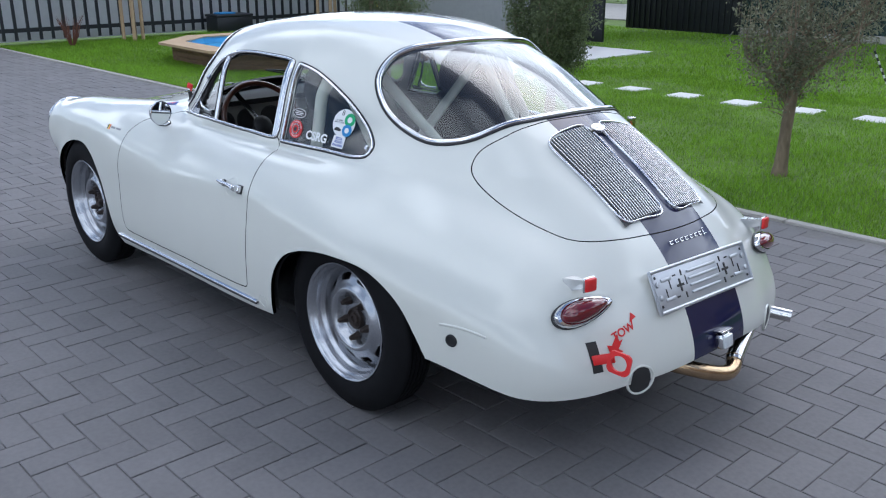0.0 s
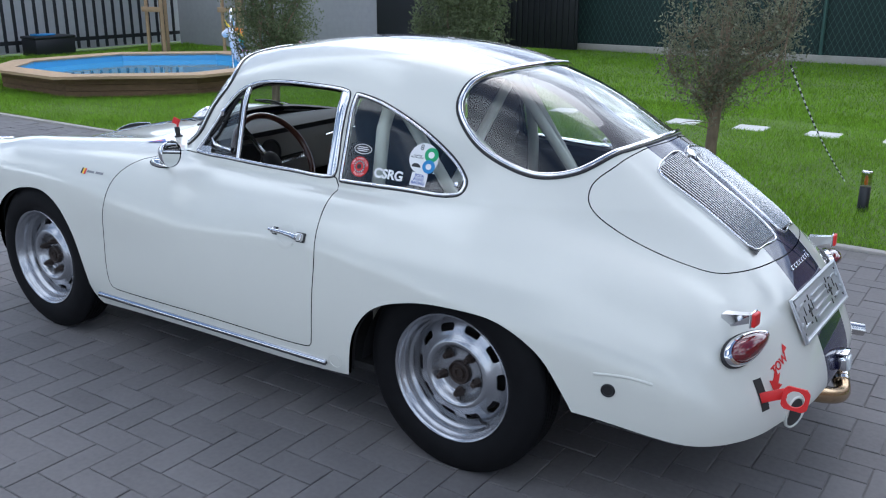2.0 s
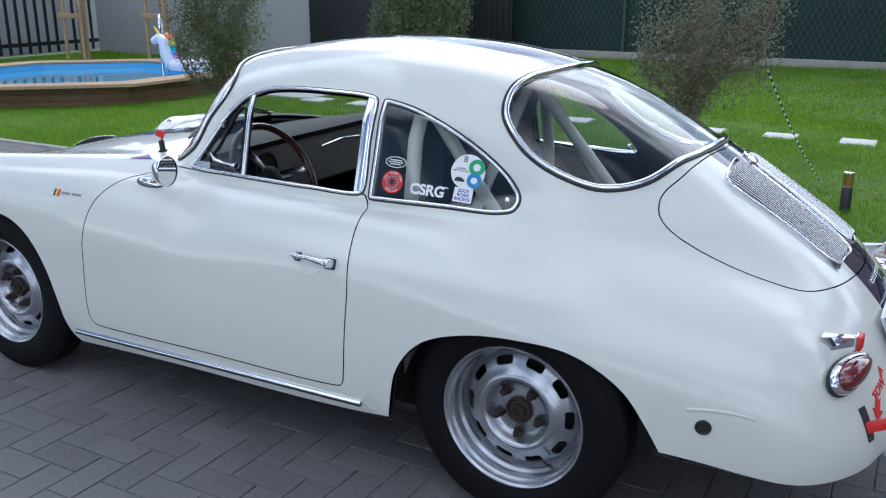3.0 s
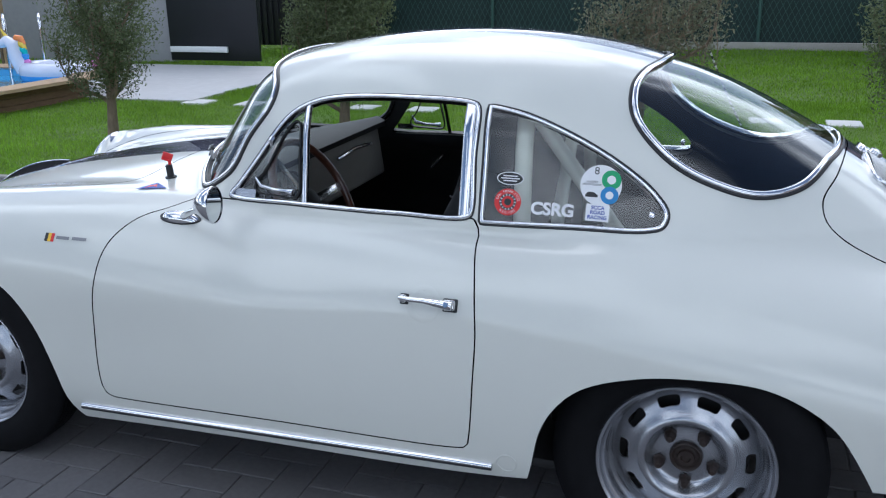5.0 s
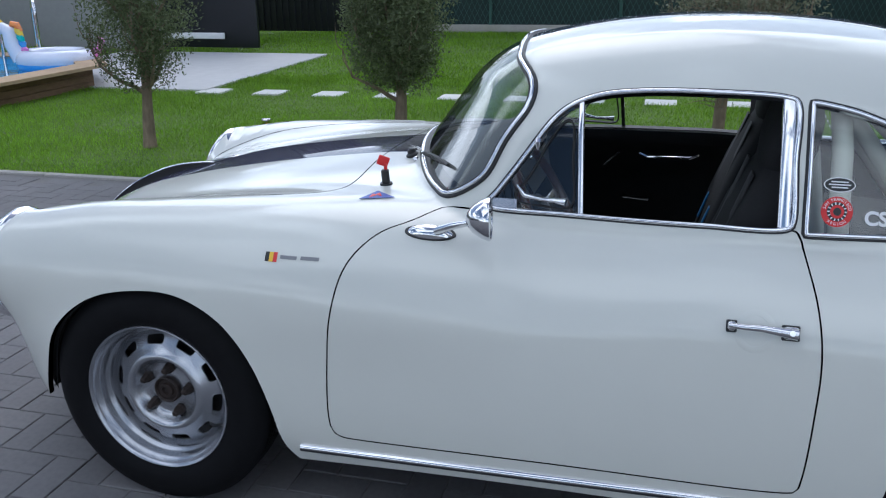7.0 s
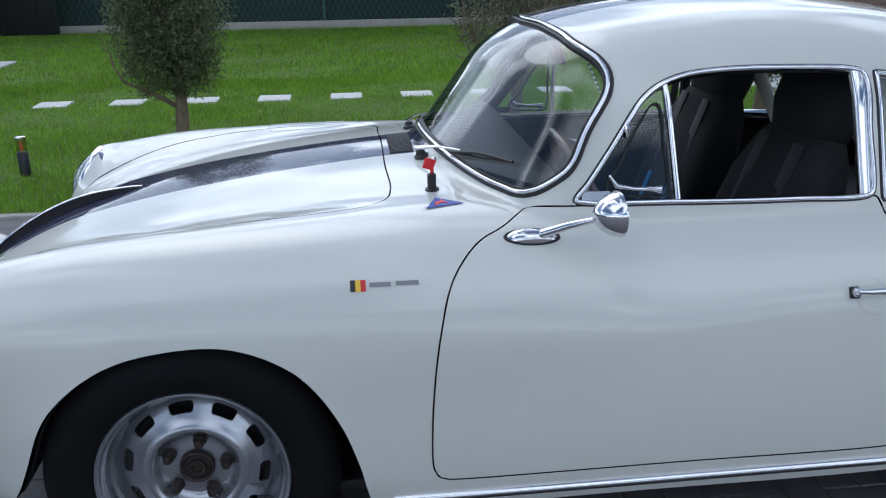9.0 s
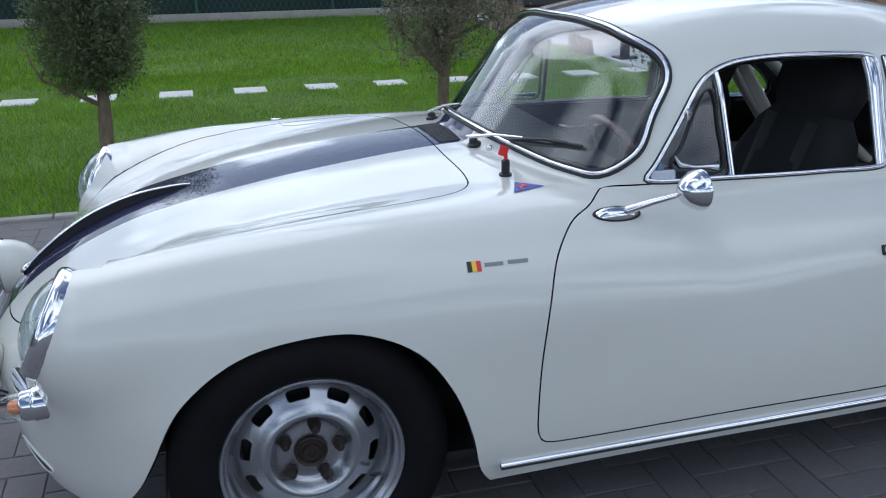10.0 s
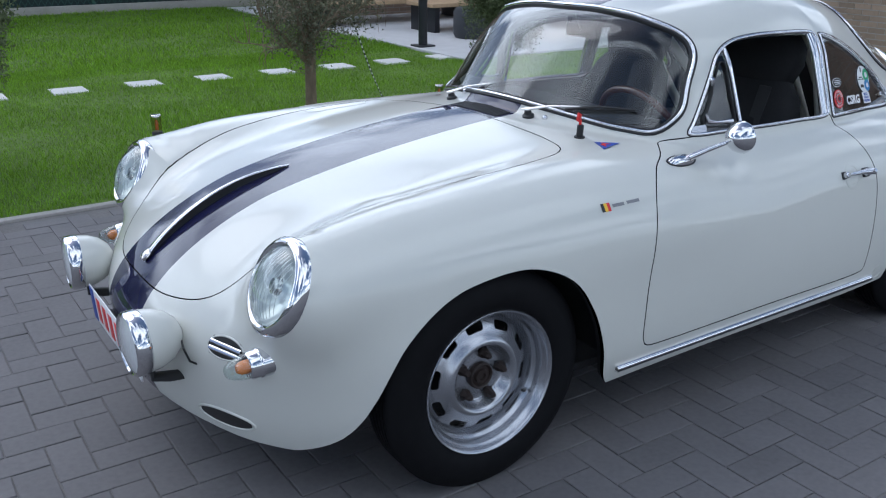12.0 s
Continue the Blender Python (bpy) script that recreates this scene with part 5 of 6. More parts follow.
# Door handles, each with its shallow thumb dish.
for sd, dr in ((-1, door_l), (1, door_r)):
    bead("thumb_dish", np.array(disc_outline(0.039, 40, 0.424, 0.668)), "side", PAINT, dr, -0.010, 0.004, 0.0008, sd, "shallow round thumb dish")
    p0, n0 = spot("side", 0.376, 0.676, sd)
    p1, n1 = spot("side", 0.492, 0.672, sd)
    for p, n, w, h in ((p0, n0, 0.016, 0.020), (p1, n1, 0.030, 0.026)):
        m = facing(p, n, (1, 0, 0))
        bm = bmesh.new()
        box(bm, (w + 0.006, h + 0.006, 0.008), m @ pose(0, 0, 0.001), 0.003)
        part("handle_gasket", bm, RUBBER, dr, "black rubber gasket", sharp=60)
        bm = bmesh.new()
        box(bm, (w, h, 0.022), m @ pose(0, 0, 0.010), 0.006, 3)
        part("handle_mount", bm, CHROME, dr, "chrome handle mount", sharp=60)
    a, b = p0 + n0 * 0.026, p1 + n1 * 0.026
    bm = bmesh.new()
    tube(bm, [a + Vector((-0.006, 0, 0.001)), a.lerp(b, 0.2), a.lerp(b, 0.5) + Vector((0, 0, 0.002)), a.lerp(b, 0.85), b + Vector((0.012, 0, -0.002))], [0.005, 0.0065, 0.0075, 0.010, 0.012], 12)
    part("handle", bm, CHROME, dr, "chrome pull handle")
    bm = bmesh.new()
    lathe(bm, [(0, 0.004), (0.006, 0.004), (0.0065, 0.0)], facing(b + n1 * 0.011, n1, (1, 0, 0)), 20)
    part("push_button", bm, CHROME, dr)

# Door mirror on the driver's side.
pb, nb_ = spot("side", -0.305, 0.800)
bm = bmesh.new()
m = facing(pb, nb_, (1, 0, 0.02))
lathe(bm, [(0, 0.018), (0.010, 0.017), (0.017, 0.012), (0.022, 0.0)], m @ Matrix.Diagonal((2.6, 1, 1, 1)), 28)
part("mirror_foot", bm, CHROME, door_l, "chrome mirror foot")
# Thin black rim around the base of the foot.
bm = bmesh.new()
lathe(bm, [(0, 0.003), (0.0235, 0.003), (0.024, 0.0)], m @ Matrix.Diagonal((2.6, 1, 1, 1)), 28)
part("mirror_gasket", bm, RUBBER, door_l, "thin black rim around the mirror foot")
head = Vector((-0.153, -0.773, 0.867))
bm = bmesh.new()
foot = pb + Vector((0.02, -0.012, 0.010))
tube(bm, [foot, foot.lerp(head, 0.35) + Vector((0, -0.004, 0.004)), foot.lerp(head, 0.75), head + Vector((-0.035, 0.0, 0))], [0.011, 0.0085, 0.0065, 0.0065], 12)
part("mirror_arm", bm, CHROME, door_l, "chrome mirror arm")
bm = bmesh.new()
face = facing(head, Vector((0.95, 0.12, 0.02)), (0, -1, 0))
lathe(bm, [(0, -0.046), (0.014, -0.043), (0.030, -0.030), (0.043, -0.010), (0.049, 0.006), (0.0485, 0.010), (0.045, 0.011)], face, 36)
part("mirror_head", bm, CHROME, door_l, "round chrome mirror shell")
bm = bmesh.new()
lathe(bm, [(0, 0.0085), (0.0465, 0.0085)], face, 36)
part("mirror_glass", bm, material("mirror_glass", (0.8, 0.82, 0.82), 0.02, 1.0, spread=0.01), door_l, "mirror glass")

# Vent windows, window posts.
VENT = closed_curve([(-0.115, 0.869), (-0.05, 0.861), (0.005, 0.860), (0.016, 0.872), (0.010, 0.96), (0.002, 1.05), (-0.012, 1.052), (-0.045, 1.01), (-0.09, 0.925), (-0.12, 0.885)], 90)
vent_sheet = skin.only(in_glass["side"] & (mid[:, 0] < 0.03))
for sd, dr in ((-1, door_l), (1, door_r)):
    s = vent_sheet.only(vent_sheet.centres()[:, 1] * sd > 0)
    nn = body_normal(s.v)
    mesh_object("vent_glass", s.v - 0.010 * nn, s.f, GLASS, dr, "clear vent window glass", normals=nn).visible_shadow = False
    post = np.stack([np.linspace(0.036, 0.020, 20), np.linspace(0.846, 1.098, 20)], 1)
    bead("vent_post", post, "side", CHROME, dr, -0.006, 0.006, 0.002, sd, "chrome vent window post", closed=False, sink=0.014)
    post = np.stack([np.linspace(0.474, 0.470, 20), np.linspace(0.846, 1.112, 20)], 1)
    bead("rear_post", post, "side", CHROME, dr, -0.013, 0.013, 0.003, sd, "wide chrome window post", closed=False, sink=0.014)
    bead("vent_seal", VENT, "side", RUBBER, dr, -0.0025, 0.002, -0.004, sd, "thin black vent window seal", sink=0.012)
    corner = patch("corner_plate", "side", -0.178, -0.115, 0.850, 0.872, SILVER, dr, -0.001, sd, 8, 5, "grey metal corner plate")
    bm = bmesh.new()
    q, n = spot("side", -0.072, 1.005, sd)
    tube(bm, [q + n * 0.004, q + n * 0.012 + Vector((0, 0, -0.006)), q + n * 0.010 + Vector((0, 0, -0.022))], [0.008, 0.009, 0.004], 10)
    part("vent_pivot", bm, CHROME, dr)
    bm = bmesh.new()
    q, n = spot("side", 0.0, 0.872, sd)
    q2, n2 = spot("side", -0.10, 0.882, sd)
    tube(bm, [q - n * 0.004, q.lerp(q2, 0.25) - n * 0.006, q.lerp(q2, 0.6) - n * 0.006 + Vector((0, 0, -0.003)), q2 - n2 * 0.004, q2 - n2 * 0.004 + Vector((-0.016, 0, 0.024))], [0.010, 0.0055, 0.0045, 0.007, 0.003], 10)
    part("vent_latch", bm, CHROME, dr)
    q, n = spot("side", 0.925, 0.862, sd)
    bm = bmesh.new()
    box(bm, (0.014, 0.016, 0.02), facing(q - n * 0.014, n, (1, 0, 0)), 0.004)
    part("quarter_latch", bm, CHROME, car)

# Wipers, washer jets, cowl grille.
for py_, tip in ((-0.205, (-0.312, -0.50, 0.918)), (0.238, (-0.398, -0.108, 0.962))):
    w = thing("wiper", "", "")
    w.parent = car
    p, n = spot("top", -0.496, py_)
    bm = bmesh.new()
    lathe(bm, [(0.020, -0.004), (0.019, 0.008), (0.013, 0.012), (0.011, 0.022), (0.0, 0.024)], facing(p, n, (1, 0, 0)), 20)
    part("spindle", bm, RUBBER, w, "black wiper spindle")
    tip = Vector(tip)
    root = p + n * 0.028
    middle = root.lerp(tip, 0.52) + Vector((-0.012, 0, 0.012))
    bm = bmesh.new()
    tube(bm, [root + (root - tip).normalized() * 0.02, root, root.lerp(middle, 0.45) + Vector((0, 0, 0.006)), middle], [0.004, 0.007, 0.0038, 0.002], 8, flat=0.6)
    part("arm", bm, STEEL, w, "brushed steel wiper arm")
    a, b = root.lerp(tip, 0.36), tip
    bm = bmesh.new()
    tube(bm, [a, a.lerp(b, 0.25) + Vector((-0.003, 0, 0.007)), a.lerp(b, 0.5) + Vector((-0.005, 0, 0.010)), a.lerp(b, 0.75) + Vector((-0.003, 0, 0.006)), b], 0.0045, 6)
    tube(bm, [a, a.lerp(b, 0.5) + Vector((0, 0, -0.001)), b], 0.0035, 6)
    part("blade", bm, RUBBER, w, "black wiper blade")
for py_ in (-0.258, 0.19):
    p, n = spot("top", -0.470, py_)
    bm = bmesh.new()
    lathe(bm, [(0.010, 0), (0.009, 0.006), (0.005, 0.010), (0, 0.011)], facing(p, n, (1, 0, 0)), 14)
    part("washer_jet", bm, CHROME, car)
# Cowl grille: black bars laid on the skin for the slots' shade.
for k in range(20):
    bm = bmesh.new()
    y = -0.125 + 0.0132 * k
    a, n = spot("top", -0.575, y)
    b, n2 = spot("top", -0.512, y)
    tube(bm, [a + n * 0.001, b + n2 * 0.001], 0.0034, 6, flat=0.5)
    part("cowl_slot", bm, RUBBER, car, "thin black bar standing for the dark of a cowl vent slot")
bead("fuel_flap", closed_curve([(-0.70, 0.60), (-0.70, 0.52), (-0.82, 0.515), (-0.94, 0.53), (-0.94, 0.60), (-0.82, 0.63)], 60), "top", PAINT, car, -0.0012, 0.0012, 0.0014, label="ivory fuel flap")

# Battery switch with its red key, and the warning triangle.
p, n = spot("top", -0.494, -0.452)
bm = bmesh.new()
lathe(bm, [(0.017, 0), (0.016, 0.004), (0.0105, 0.005), (0.0105, 0.038), (0.008, 0.040), (0, 0.040)], facing(p, n, (1, 0, 0)), 20)
part("battery_switch", bm, RUBBER, car, "black battery cut-off switch")
bm = bmesh.new()
box(bm, (0.030, 0.005, 0.026), Matrix.Translation(p + Vector((-0.006, 0, 0.062))) @ pose(0, 0, 0, 0, 22, 25), 0.002)
box(bm, (0.009, 0.006, 0.02), Matrix.Translation(p + Vector((0, 0, 0.046))), 0.002)
part("switch_key", bm, RED, car, "red plastic switch key", sharp=60)
p, n = spot("top", -0.485, -0.548)
m = facing(p + n * 0.001, n, (1, 0.3, 0))
flat("warning_sticker", [(-0.045, -0.028), (0.045, -0.028), (0.0, 0.032)], m, BLUE_PRINT, car, "blue warning triangle with a red bolt")
flat("warning_bolt", [(-0.020, -0.022), (0.0, -0.006), (0.012, -0.018), (0.006, 0.012), (-0.004, 0.0), (-0.012, 0.004)], shifted_frame(m, z=0.001), RED, car)

# Flag and name on the wing; the name stands as a plain bar.
for k, mt in enumerate((INK, YELLOW_PRINT, RED)):
    patch("flag_band", "side", -0.694 + 0.0105 * k, -0.6835 + 0.0105 * k, 0.730, 0.750, mt, car, side=-1, na=3, nb=4)
patch("name_bar", "side", -0.655, -0.612, 0.7375, 0.7450, material("grey_print", (0.22, 0.22, 0.23), 0.5, spread=0.05), car, na=8, nb=3)
patch("name_bar", "side", -0.602, -0.555, 0.7385, 0.7460, bpy.data.materials["grey_print"], car, na=8, nb=3)

# Stickers on the near quarter window.
def window_frame_at(x, z, side=-1):
    p, n = spot("side", x, z, side)
    return facing(p - n * 0.0035, n, (1, 0, 0))


m = window_frame_at(0.690, 0.866)
lettering("club_letters", "CSRG", m, 0.042, WHITE, car, "white block letters on the glass", 0.0015)
m = window_frame_at(0.581, 0.882)
flat("round_sticker", disc_outline(0.033), m, RED, car, "red and black round club sticker")
flat("round_centre", disc_outline(0.021), shifted_frame(m, z=0.001), INK, car)
flat("round_ring", disc_outline(0.0145), shifted_frame(m, z=0.002), RED, car)
flat("round_hub", disc_outline(0.0085), shifted_frame(m, z=0.003), INK, car)
for word, mid_a, step_a, up in (("SAN FRANCISCO", 90, -12.5, 1), ("REGION", 270, 15, -1)):
    for k, ch in enumerate(word):
        if ch == " ":
            continue
        a = math.radians(mid_a + step_a * (k - (len(word) - 1) / 2))
        turn = math.degrees(a) - 90 if up > 0 else math.degrees(a) + 90
        lettering("sticker_letter", ch, shifted_frame(m, 0.0268 * math.cos(a), 0.0268 * math.sin(a), 0.0012, turn), 0.0085, WHITE, car)
for k in range(14):
    a = 2 * math.pi * k / 14
    flat("sticker_spoke", [(-0.0012, -0.0025), (0.0012, -0.0025), (0.0012, 0.0025), (-0.0012, 0.0025)], shifted_frame(m, 0.0178 * math.cos(a), 0.0178 * math.sin(a), 0.0022, math.degrees(a) - 90), WHITE, car)
m = window_frame_at(0.583, 0.937)
flat("oval_sticker", disc_outline(0.033, 28, ry=0.0165), m, WHITE, car, "black oval sticker with a white edge")
flat("oval_face", disc_outline(0.0305, 28, ry=0.0142), shifted_frame(m, z=0.001), INK, car)
for dy, wd in ((0.006, 0.036), (0.0, 0.046), (-0.006, 0.034)):
    flat("oval_bar", [(-wd / 2, dy - 0.0014), (wd / 2, dy - 0.0014), (wd / 2, dy + 0.0014), (-wd / 2, dy + 0.0014)], shifted_frame(m, z=0.002), WHITE, car)
m = window_frame_at(0.800, 0.924)
flat("event_sticker", disc_outline(0.050, 36), m, WHITE, car, "white round event sticker with green and blue rings")
flat("green_ring", disc_outline(0.0235, 30, 0.024, 0.015), shifted_frame(m, z=0.001), GREEN_PRINT, car)
flat("green_hole", disc_outline(0.0105, 24, 0.024, 0.015), shifted_frame(m, z=0.002), WHITE, car)
flat("blue_ring", disc_outline(0.0215, 30, 0.022, -0.023), shifted_frame(m, z=0.0015), SKY_PRINT, car)
flat("blue_hole", disc_outline(0.0095, 24, 0.022, -0.023), shifted_frame(m, z=0.0025), WHITE, car)
lettering("sticker_number", "8", shifted_frame(m, -0.012, 0.034, 0.001), 0.026, INK, car)
lettering("sticker_words", "KLASSIEK\nMEETS CLASSIC", shifted_frame(m, -0.021, 0.004, 0.001), 0.0068, INK, car)
flat("sticker_car", [(-0.018, -0.008), (-0.012, 0.0), (0.002, 0.0), (0.012, -0.006), (0.012, -0.012), (-0.018, -0.012)], shifted_frame(m, -0.018, -0.018, 0.001), INK, car)
m = window_frame_at(0.797, 0.862)
flat("square_sticker", [(-0.028, -0.021), (0.028, -0.021), (0.028, 0.021), (-0.028, 0.021)], m, WHITE, car, "white square sticker with blue words")
for dy, word in ((0.012, "SCCA"), (0.0, "ROAD"), (-0.012, "RACING")):
    lettering("sticker_words", word, shifted_frame(m, 0, dy, 0.001), 0.0125, BLUE_PRINT, car, bold=0.0004)


# ---- nose ----
for sd in (-1, 1):
    lamp = thing("headlight", "", "")
    lamp.parent = car
    c = Vector((LAMP[0], sd * LAMP[1], LAMP[2] - 0.008 * (sd > 0)))
    ax = Vector((LAMP_AXIS[0], 0, LAMP_AXIS[1]))
    m = facing(c, ax, (0, 1, 0))
    bm = bmesh.new()
    lathe(bm, [(0.118, -0.04), (0.1225, -0.012), (0.1225, 0.002), (0.119, 0.011), (0.111, 0.018), (0.104, 0.019), (0.098, 0.015), (0.096, 0.004)], m, 56)
    part("bezel", bm, CHROME, lamp, "chrome headlight ring")
    bm = bmesh.new()
    lathe(bm, [(0.098, 0.012), (0.088, 0.024), (0.068, 0.036), (0.045, 0.045), (0.02, 0.049), (0, 0.05)], m, 48)
    part("lens", bm, GLASS, lamp, "clear domed glass lens").visible_shadow = False
    bm = bmesh.new()
    lathe(bm, [(0.098, 0.010), (0.088, -0.008), (0.065, -0.028), (0.040, -0.042), (0.015, -0.048), (0, -0.048)], m, 48)
    part("reflector", bm, CLEAR_LENS, lamp, "silvered reflector")
    for k in range(13):
        y = -0.066 + 0.011 * k
        h = math.sqrt(0.086**2 - y * y)
        pts = []
        for q in range(9):
            t = -h + 2 * h * q / 8
            rr = math.hypot(y, t)
            pts.append(m @ Vector((y + 0.010 * math.sin(t * 12), t, 0.049 - 5.2 * rr * rr * 0.85)))
        bm = bmesh.new()
        tube(bm, pts, 0.0009, 4)
        part("flute", bm, CLEAR_LENS, lamp)
    bm = bmesh.new()
    lathe(bm, [(0.026, 0.0), (0.02, 0.012), (0, 0.016)], m, 20)
    part("bulb_shield", bm, STEEL, lamp)
    bm = bmesh.new()
    lathe(bm, [(0, 0.006), (0.004, 0.005), (0.005, 0.0)], m @ Matrix.Translation((0.0, -0.106, 0.014)), 10)
    lathe(bm, [(0, 0.006), (0.004, 0.005), (0.005, 0.0)], m @ Matrix.Translation((0.0, 0.106, 0.014)), 10)
    part("bezel_screws", bm, STEEL, lamp)

    # Indicator: chrome cup and clear cone over amber.
    ind = thing("indicator", "", "")
    ind.parent = car
    base, axis = Vector((-1.605, sd * 0.592, 0.462 - 0.012 * (sd > 0))), Vector((-0.985, sd * 0.02, -0.03))
    m = facing(base, axis, (0, 1, 0))
    bm = bmesh.new()
    lathe(bm, [(0.038, -0.06), (0.038, 0.012), (0.0385, 0.018), (0.0365, 0.020), (0.0355, 0.022), (0.0345, 0.040), (0.030, 0.046), (0.0, 0.046)], m, 32)
    part("cup", bm, CHROME, ind, "chrome indicator cup", sharp=50)
    bm = bmesh.new()
    lathe(bm, [(0.0175, 0.046), (0.0165, 0.062), (0.010, 0.072), (0, 0.075)], m, 20)
    part("amber_bulb", bm, AMBER, ind, "amber inner lens")
    bm = bmesh.new()
    lathe(bm, [(0.031, 0.045), (0.031, 0.055), (0.028, 0.066), (0.029, 0.068), (0.024, 0.080), (0.025, 0.082), (0.018, 0.092), (0.0185, 0.094), (0.010, 0.101), (0, 0.104)], m, 28)
    part("lens", bm, GLASS, ind, "clear ribbed cone lens").visible_shadow = False

    # Horn grille: a flat black slanted oval painted as the opening's shade, with three bright bars.
    patch("horn_opening", "front", sd * 0.440, sd * 0.545, 0.444, 0.497, INK, car, 0.001, na=10, nb=8, label="flat black patch standing for the shaded horn opening", round_=0.55)
    bead("horn_rim", np.array(disc_outline(0.054, 40, sd * 0.4925, 0.4705, 0.028)), "front", PAINT, car, -0.002, 0.003, 0.003)
    for dz in (-0.012, 0.004):
        a, n = spot("front", sd * 0.446, 0.476 + dz)
        b, n2 = spot("front", sd * 0.540, 0.469 + dz)
        bm = bmesh.new()
        tube(bm, [a + n * 0.002, b + n2 * 0.002], 0.006, 8, flat=0.7)
        part("horn_bar", bm, CHROME, car, "bright horn grille bar")

    # Rally lamp on its bracket.
    fog = thing("driving_lamp", "", "")
    fog.parent = car
    c = Vector((-1.828, sd * 0.335, 0.468))
    m = facing(c, Vector((-0.99, sd * 0.05, 0.0)), (0, 1, 0))
    bm = bmesh.new()
    lathe(bm, [(0, -0.105), (0.020, -0.103), (0.045, -0.090), (0.066, -0.066), (0.078, -0.036), (0.082, -0.008), (0.0825, 0.006)], m, 44)
    part("shell", bm, PAINT, fog, "ivory painted bowl")
    bm = bmesh.new()
    lathe(bm, [(0.0825, -0.004), (0.085, 0.0), (0.0855, 0.014), (0.084, 0.030), (0.078, 0.036), (0.073, 0.032)], m, 44)
    part("rim", bm, CHROME, fog, "chrome rim")
    bm = bmesh.new()
    lathe(bm, [(0.074, 0.031), (0.06, 0.037), (0.035, 0.042), (0, 0.044)], m, 40)
    part("lens", bm, CLEAR_LENS, fog, "clear glass lens")
    bm = bmesh.new()
    q, n = spot("front", sd * 0.335, 0.345)
    tube(bm, [c + Vector((0.02, 0, -0.075)), c + Vector((0.02, 0, -0.105)), c + Vector((0.06, 0, -0.115)), q - n * 0.01], [0.010, 0.016, 0.018, 0.016], 8, flat=0.6)
    part("bracket", bm, RUBBER, fog, "black lamp bracket")
    bm = bmesh.new()
    q, n = spot("front", sd * 0.405, 0.40)
    tube(bm, [m @ Vector((sd * 0.0, 0, -0.10)), q + n * 0.035 + Vector((0, 0, 0.06)), q + n * 0.02 + Vector((0, 0, 0.02)), q - n * 0.004], 0.003, 6)
    part("cable", bm, RUBBER, fog, "thin black cable")

    # Cooling slot in the lower lip, its inner shade painted as a black patch.
    patch("lip_slot", "front", sd * 0.375, sd * 0.530, 0.234, 0.280, INK, car, 0.001, na=14, nb=8, label="flat black patch standing for the shade in the air slot", round_=0.6)
    bead("lip_edge", np.array(disc_outline(0.084, 50, sd * 0.4525, 0.257, 0.026)), "front", PAINT, car, -0.003, 0.004, 0.004)

# Front number plate: white with a blue end; its characters are bars.
front_plate = thing("number_plate", "", "")
front_plate.parent = car
m = Matrix.Translation((-1.822, -0.012, 0.372)) @ facing(Vector((0, 0, 0)), Vector((-1, 0, -0.06)), (0, 1, 0))
bm = bmesh.new()
box(bm, (0.50, 0.112, 0.004), m, 0.0015)
part("sheet", bm, WHITE, front_plate, "white sheet with rounded corners", sharp=60)
bm = bmesh.new()
box(bm, (0.044, 0.104, 0.002), m @ pose(0.222, 0, 0.0025), 0.0005)
part("blue_end", bm, BLUE_PRINT, front_plate, "blue end strip")
for k in range(6):
    bm = bmesh.new()
    box(bm, (0.038, 0.074, 0.002), m @ pose(0.155 - 0.068 * k, 0, 0.0025), 0.0005)
    part("character_bar", bm, RED, front_plate, "red bar")
bm = bmesh.new()
box(bm, (0.03, 0.30, 0.03), pose(-1.806, -0.012, 0.36), 0.004)
part("mount", bm, RUBBER, front_plate)

# Bonnet handle: a chrome spear over a black web that stands for shade.
hs = np.linspace(-1.712, -1.255, 40)
hp, hn = draped(np.stack([hs, 0 * hs], 1), "top")
t = np.linspace(0, 1, 40)
rise = 0.022 * np.sin(np.pi * np.clip(t * 1.01, 0, 1)) ** 0.75 + 0.003
wide = 0.0035 + 0.0105 * (1 - t) ** 1.2
bm = bmesh.new()
rows = []
for i in range(40):
    q = Vector(hp[i]) + Vector(hn[i]) * float(rise[i])
    w, h = float(wide[i]), 0.0035 - 0.0015 * float(t[i])
    rows.append([bm.verts.new(q + Vector((0, a * w, 0)) + Vector(hn[i]) * b * h) for a, b in ((-1, 0), (-0.75, 0.8), (0, 1.2), (0.75, 0.8), (1, 0), (0.6, -1), (-0.6, -1))])
for a, b in zip(rows, rows[1:]):
    for k in range(7):
        bm.faces.new((a[k], a[(k + 1) % 7], b[(k + 1) % 7], b[k]))
bm.faces.new(rows[0])
bm.faces.new(rows[-1])
part("hood_handle", bm, CHROME, hood, "chrome spear-shaped bonnet handle", sharp=70)
# Solid black web drawn where the gap under the handle lies in shade.
bm = bmesh.new()
rows = []
for i in range(40):
    q, w = Vector(hp[i]), 0.55 * float(wide[i])
    rows.append([bm.verts.new(q + Vector((0, a * w, 0)) + Vector(hn[i]) * (float(rise[i]) - 0.003 if b else -0.003)) for a, b in ((-1, 0), (-1, 1), (1, 1), (1, 0))])
for a, b in zip(rows, rows[1:]):
    for k in range(4):
        bm.faces.new((a[k], a[(k + 1) % 4], b[(k + 1) % 4], b[k]))
part("hood_handle_web", bm, RUBBER, hood, "black web standing for the shade under the bonnet handle")
bm = bmesh.new()
lathe(bm, [(0.020, 0.0), (0.018, 0.006), (0.010, 0.009), (0, 0.010)], facing(Vector(hp[1]) + Vector(hn[1]) * 0.008, Vector(hn[1]), (0, 1, 0)), 24)
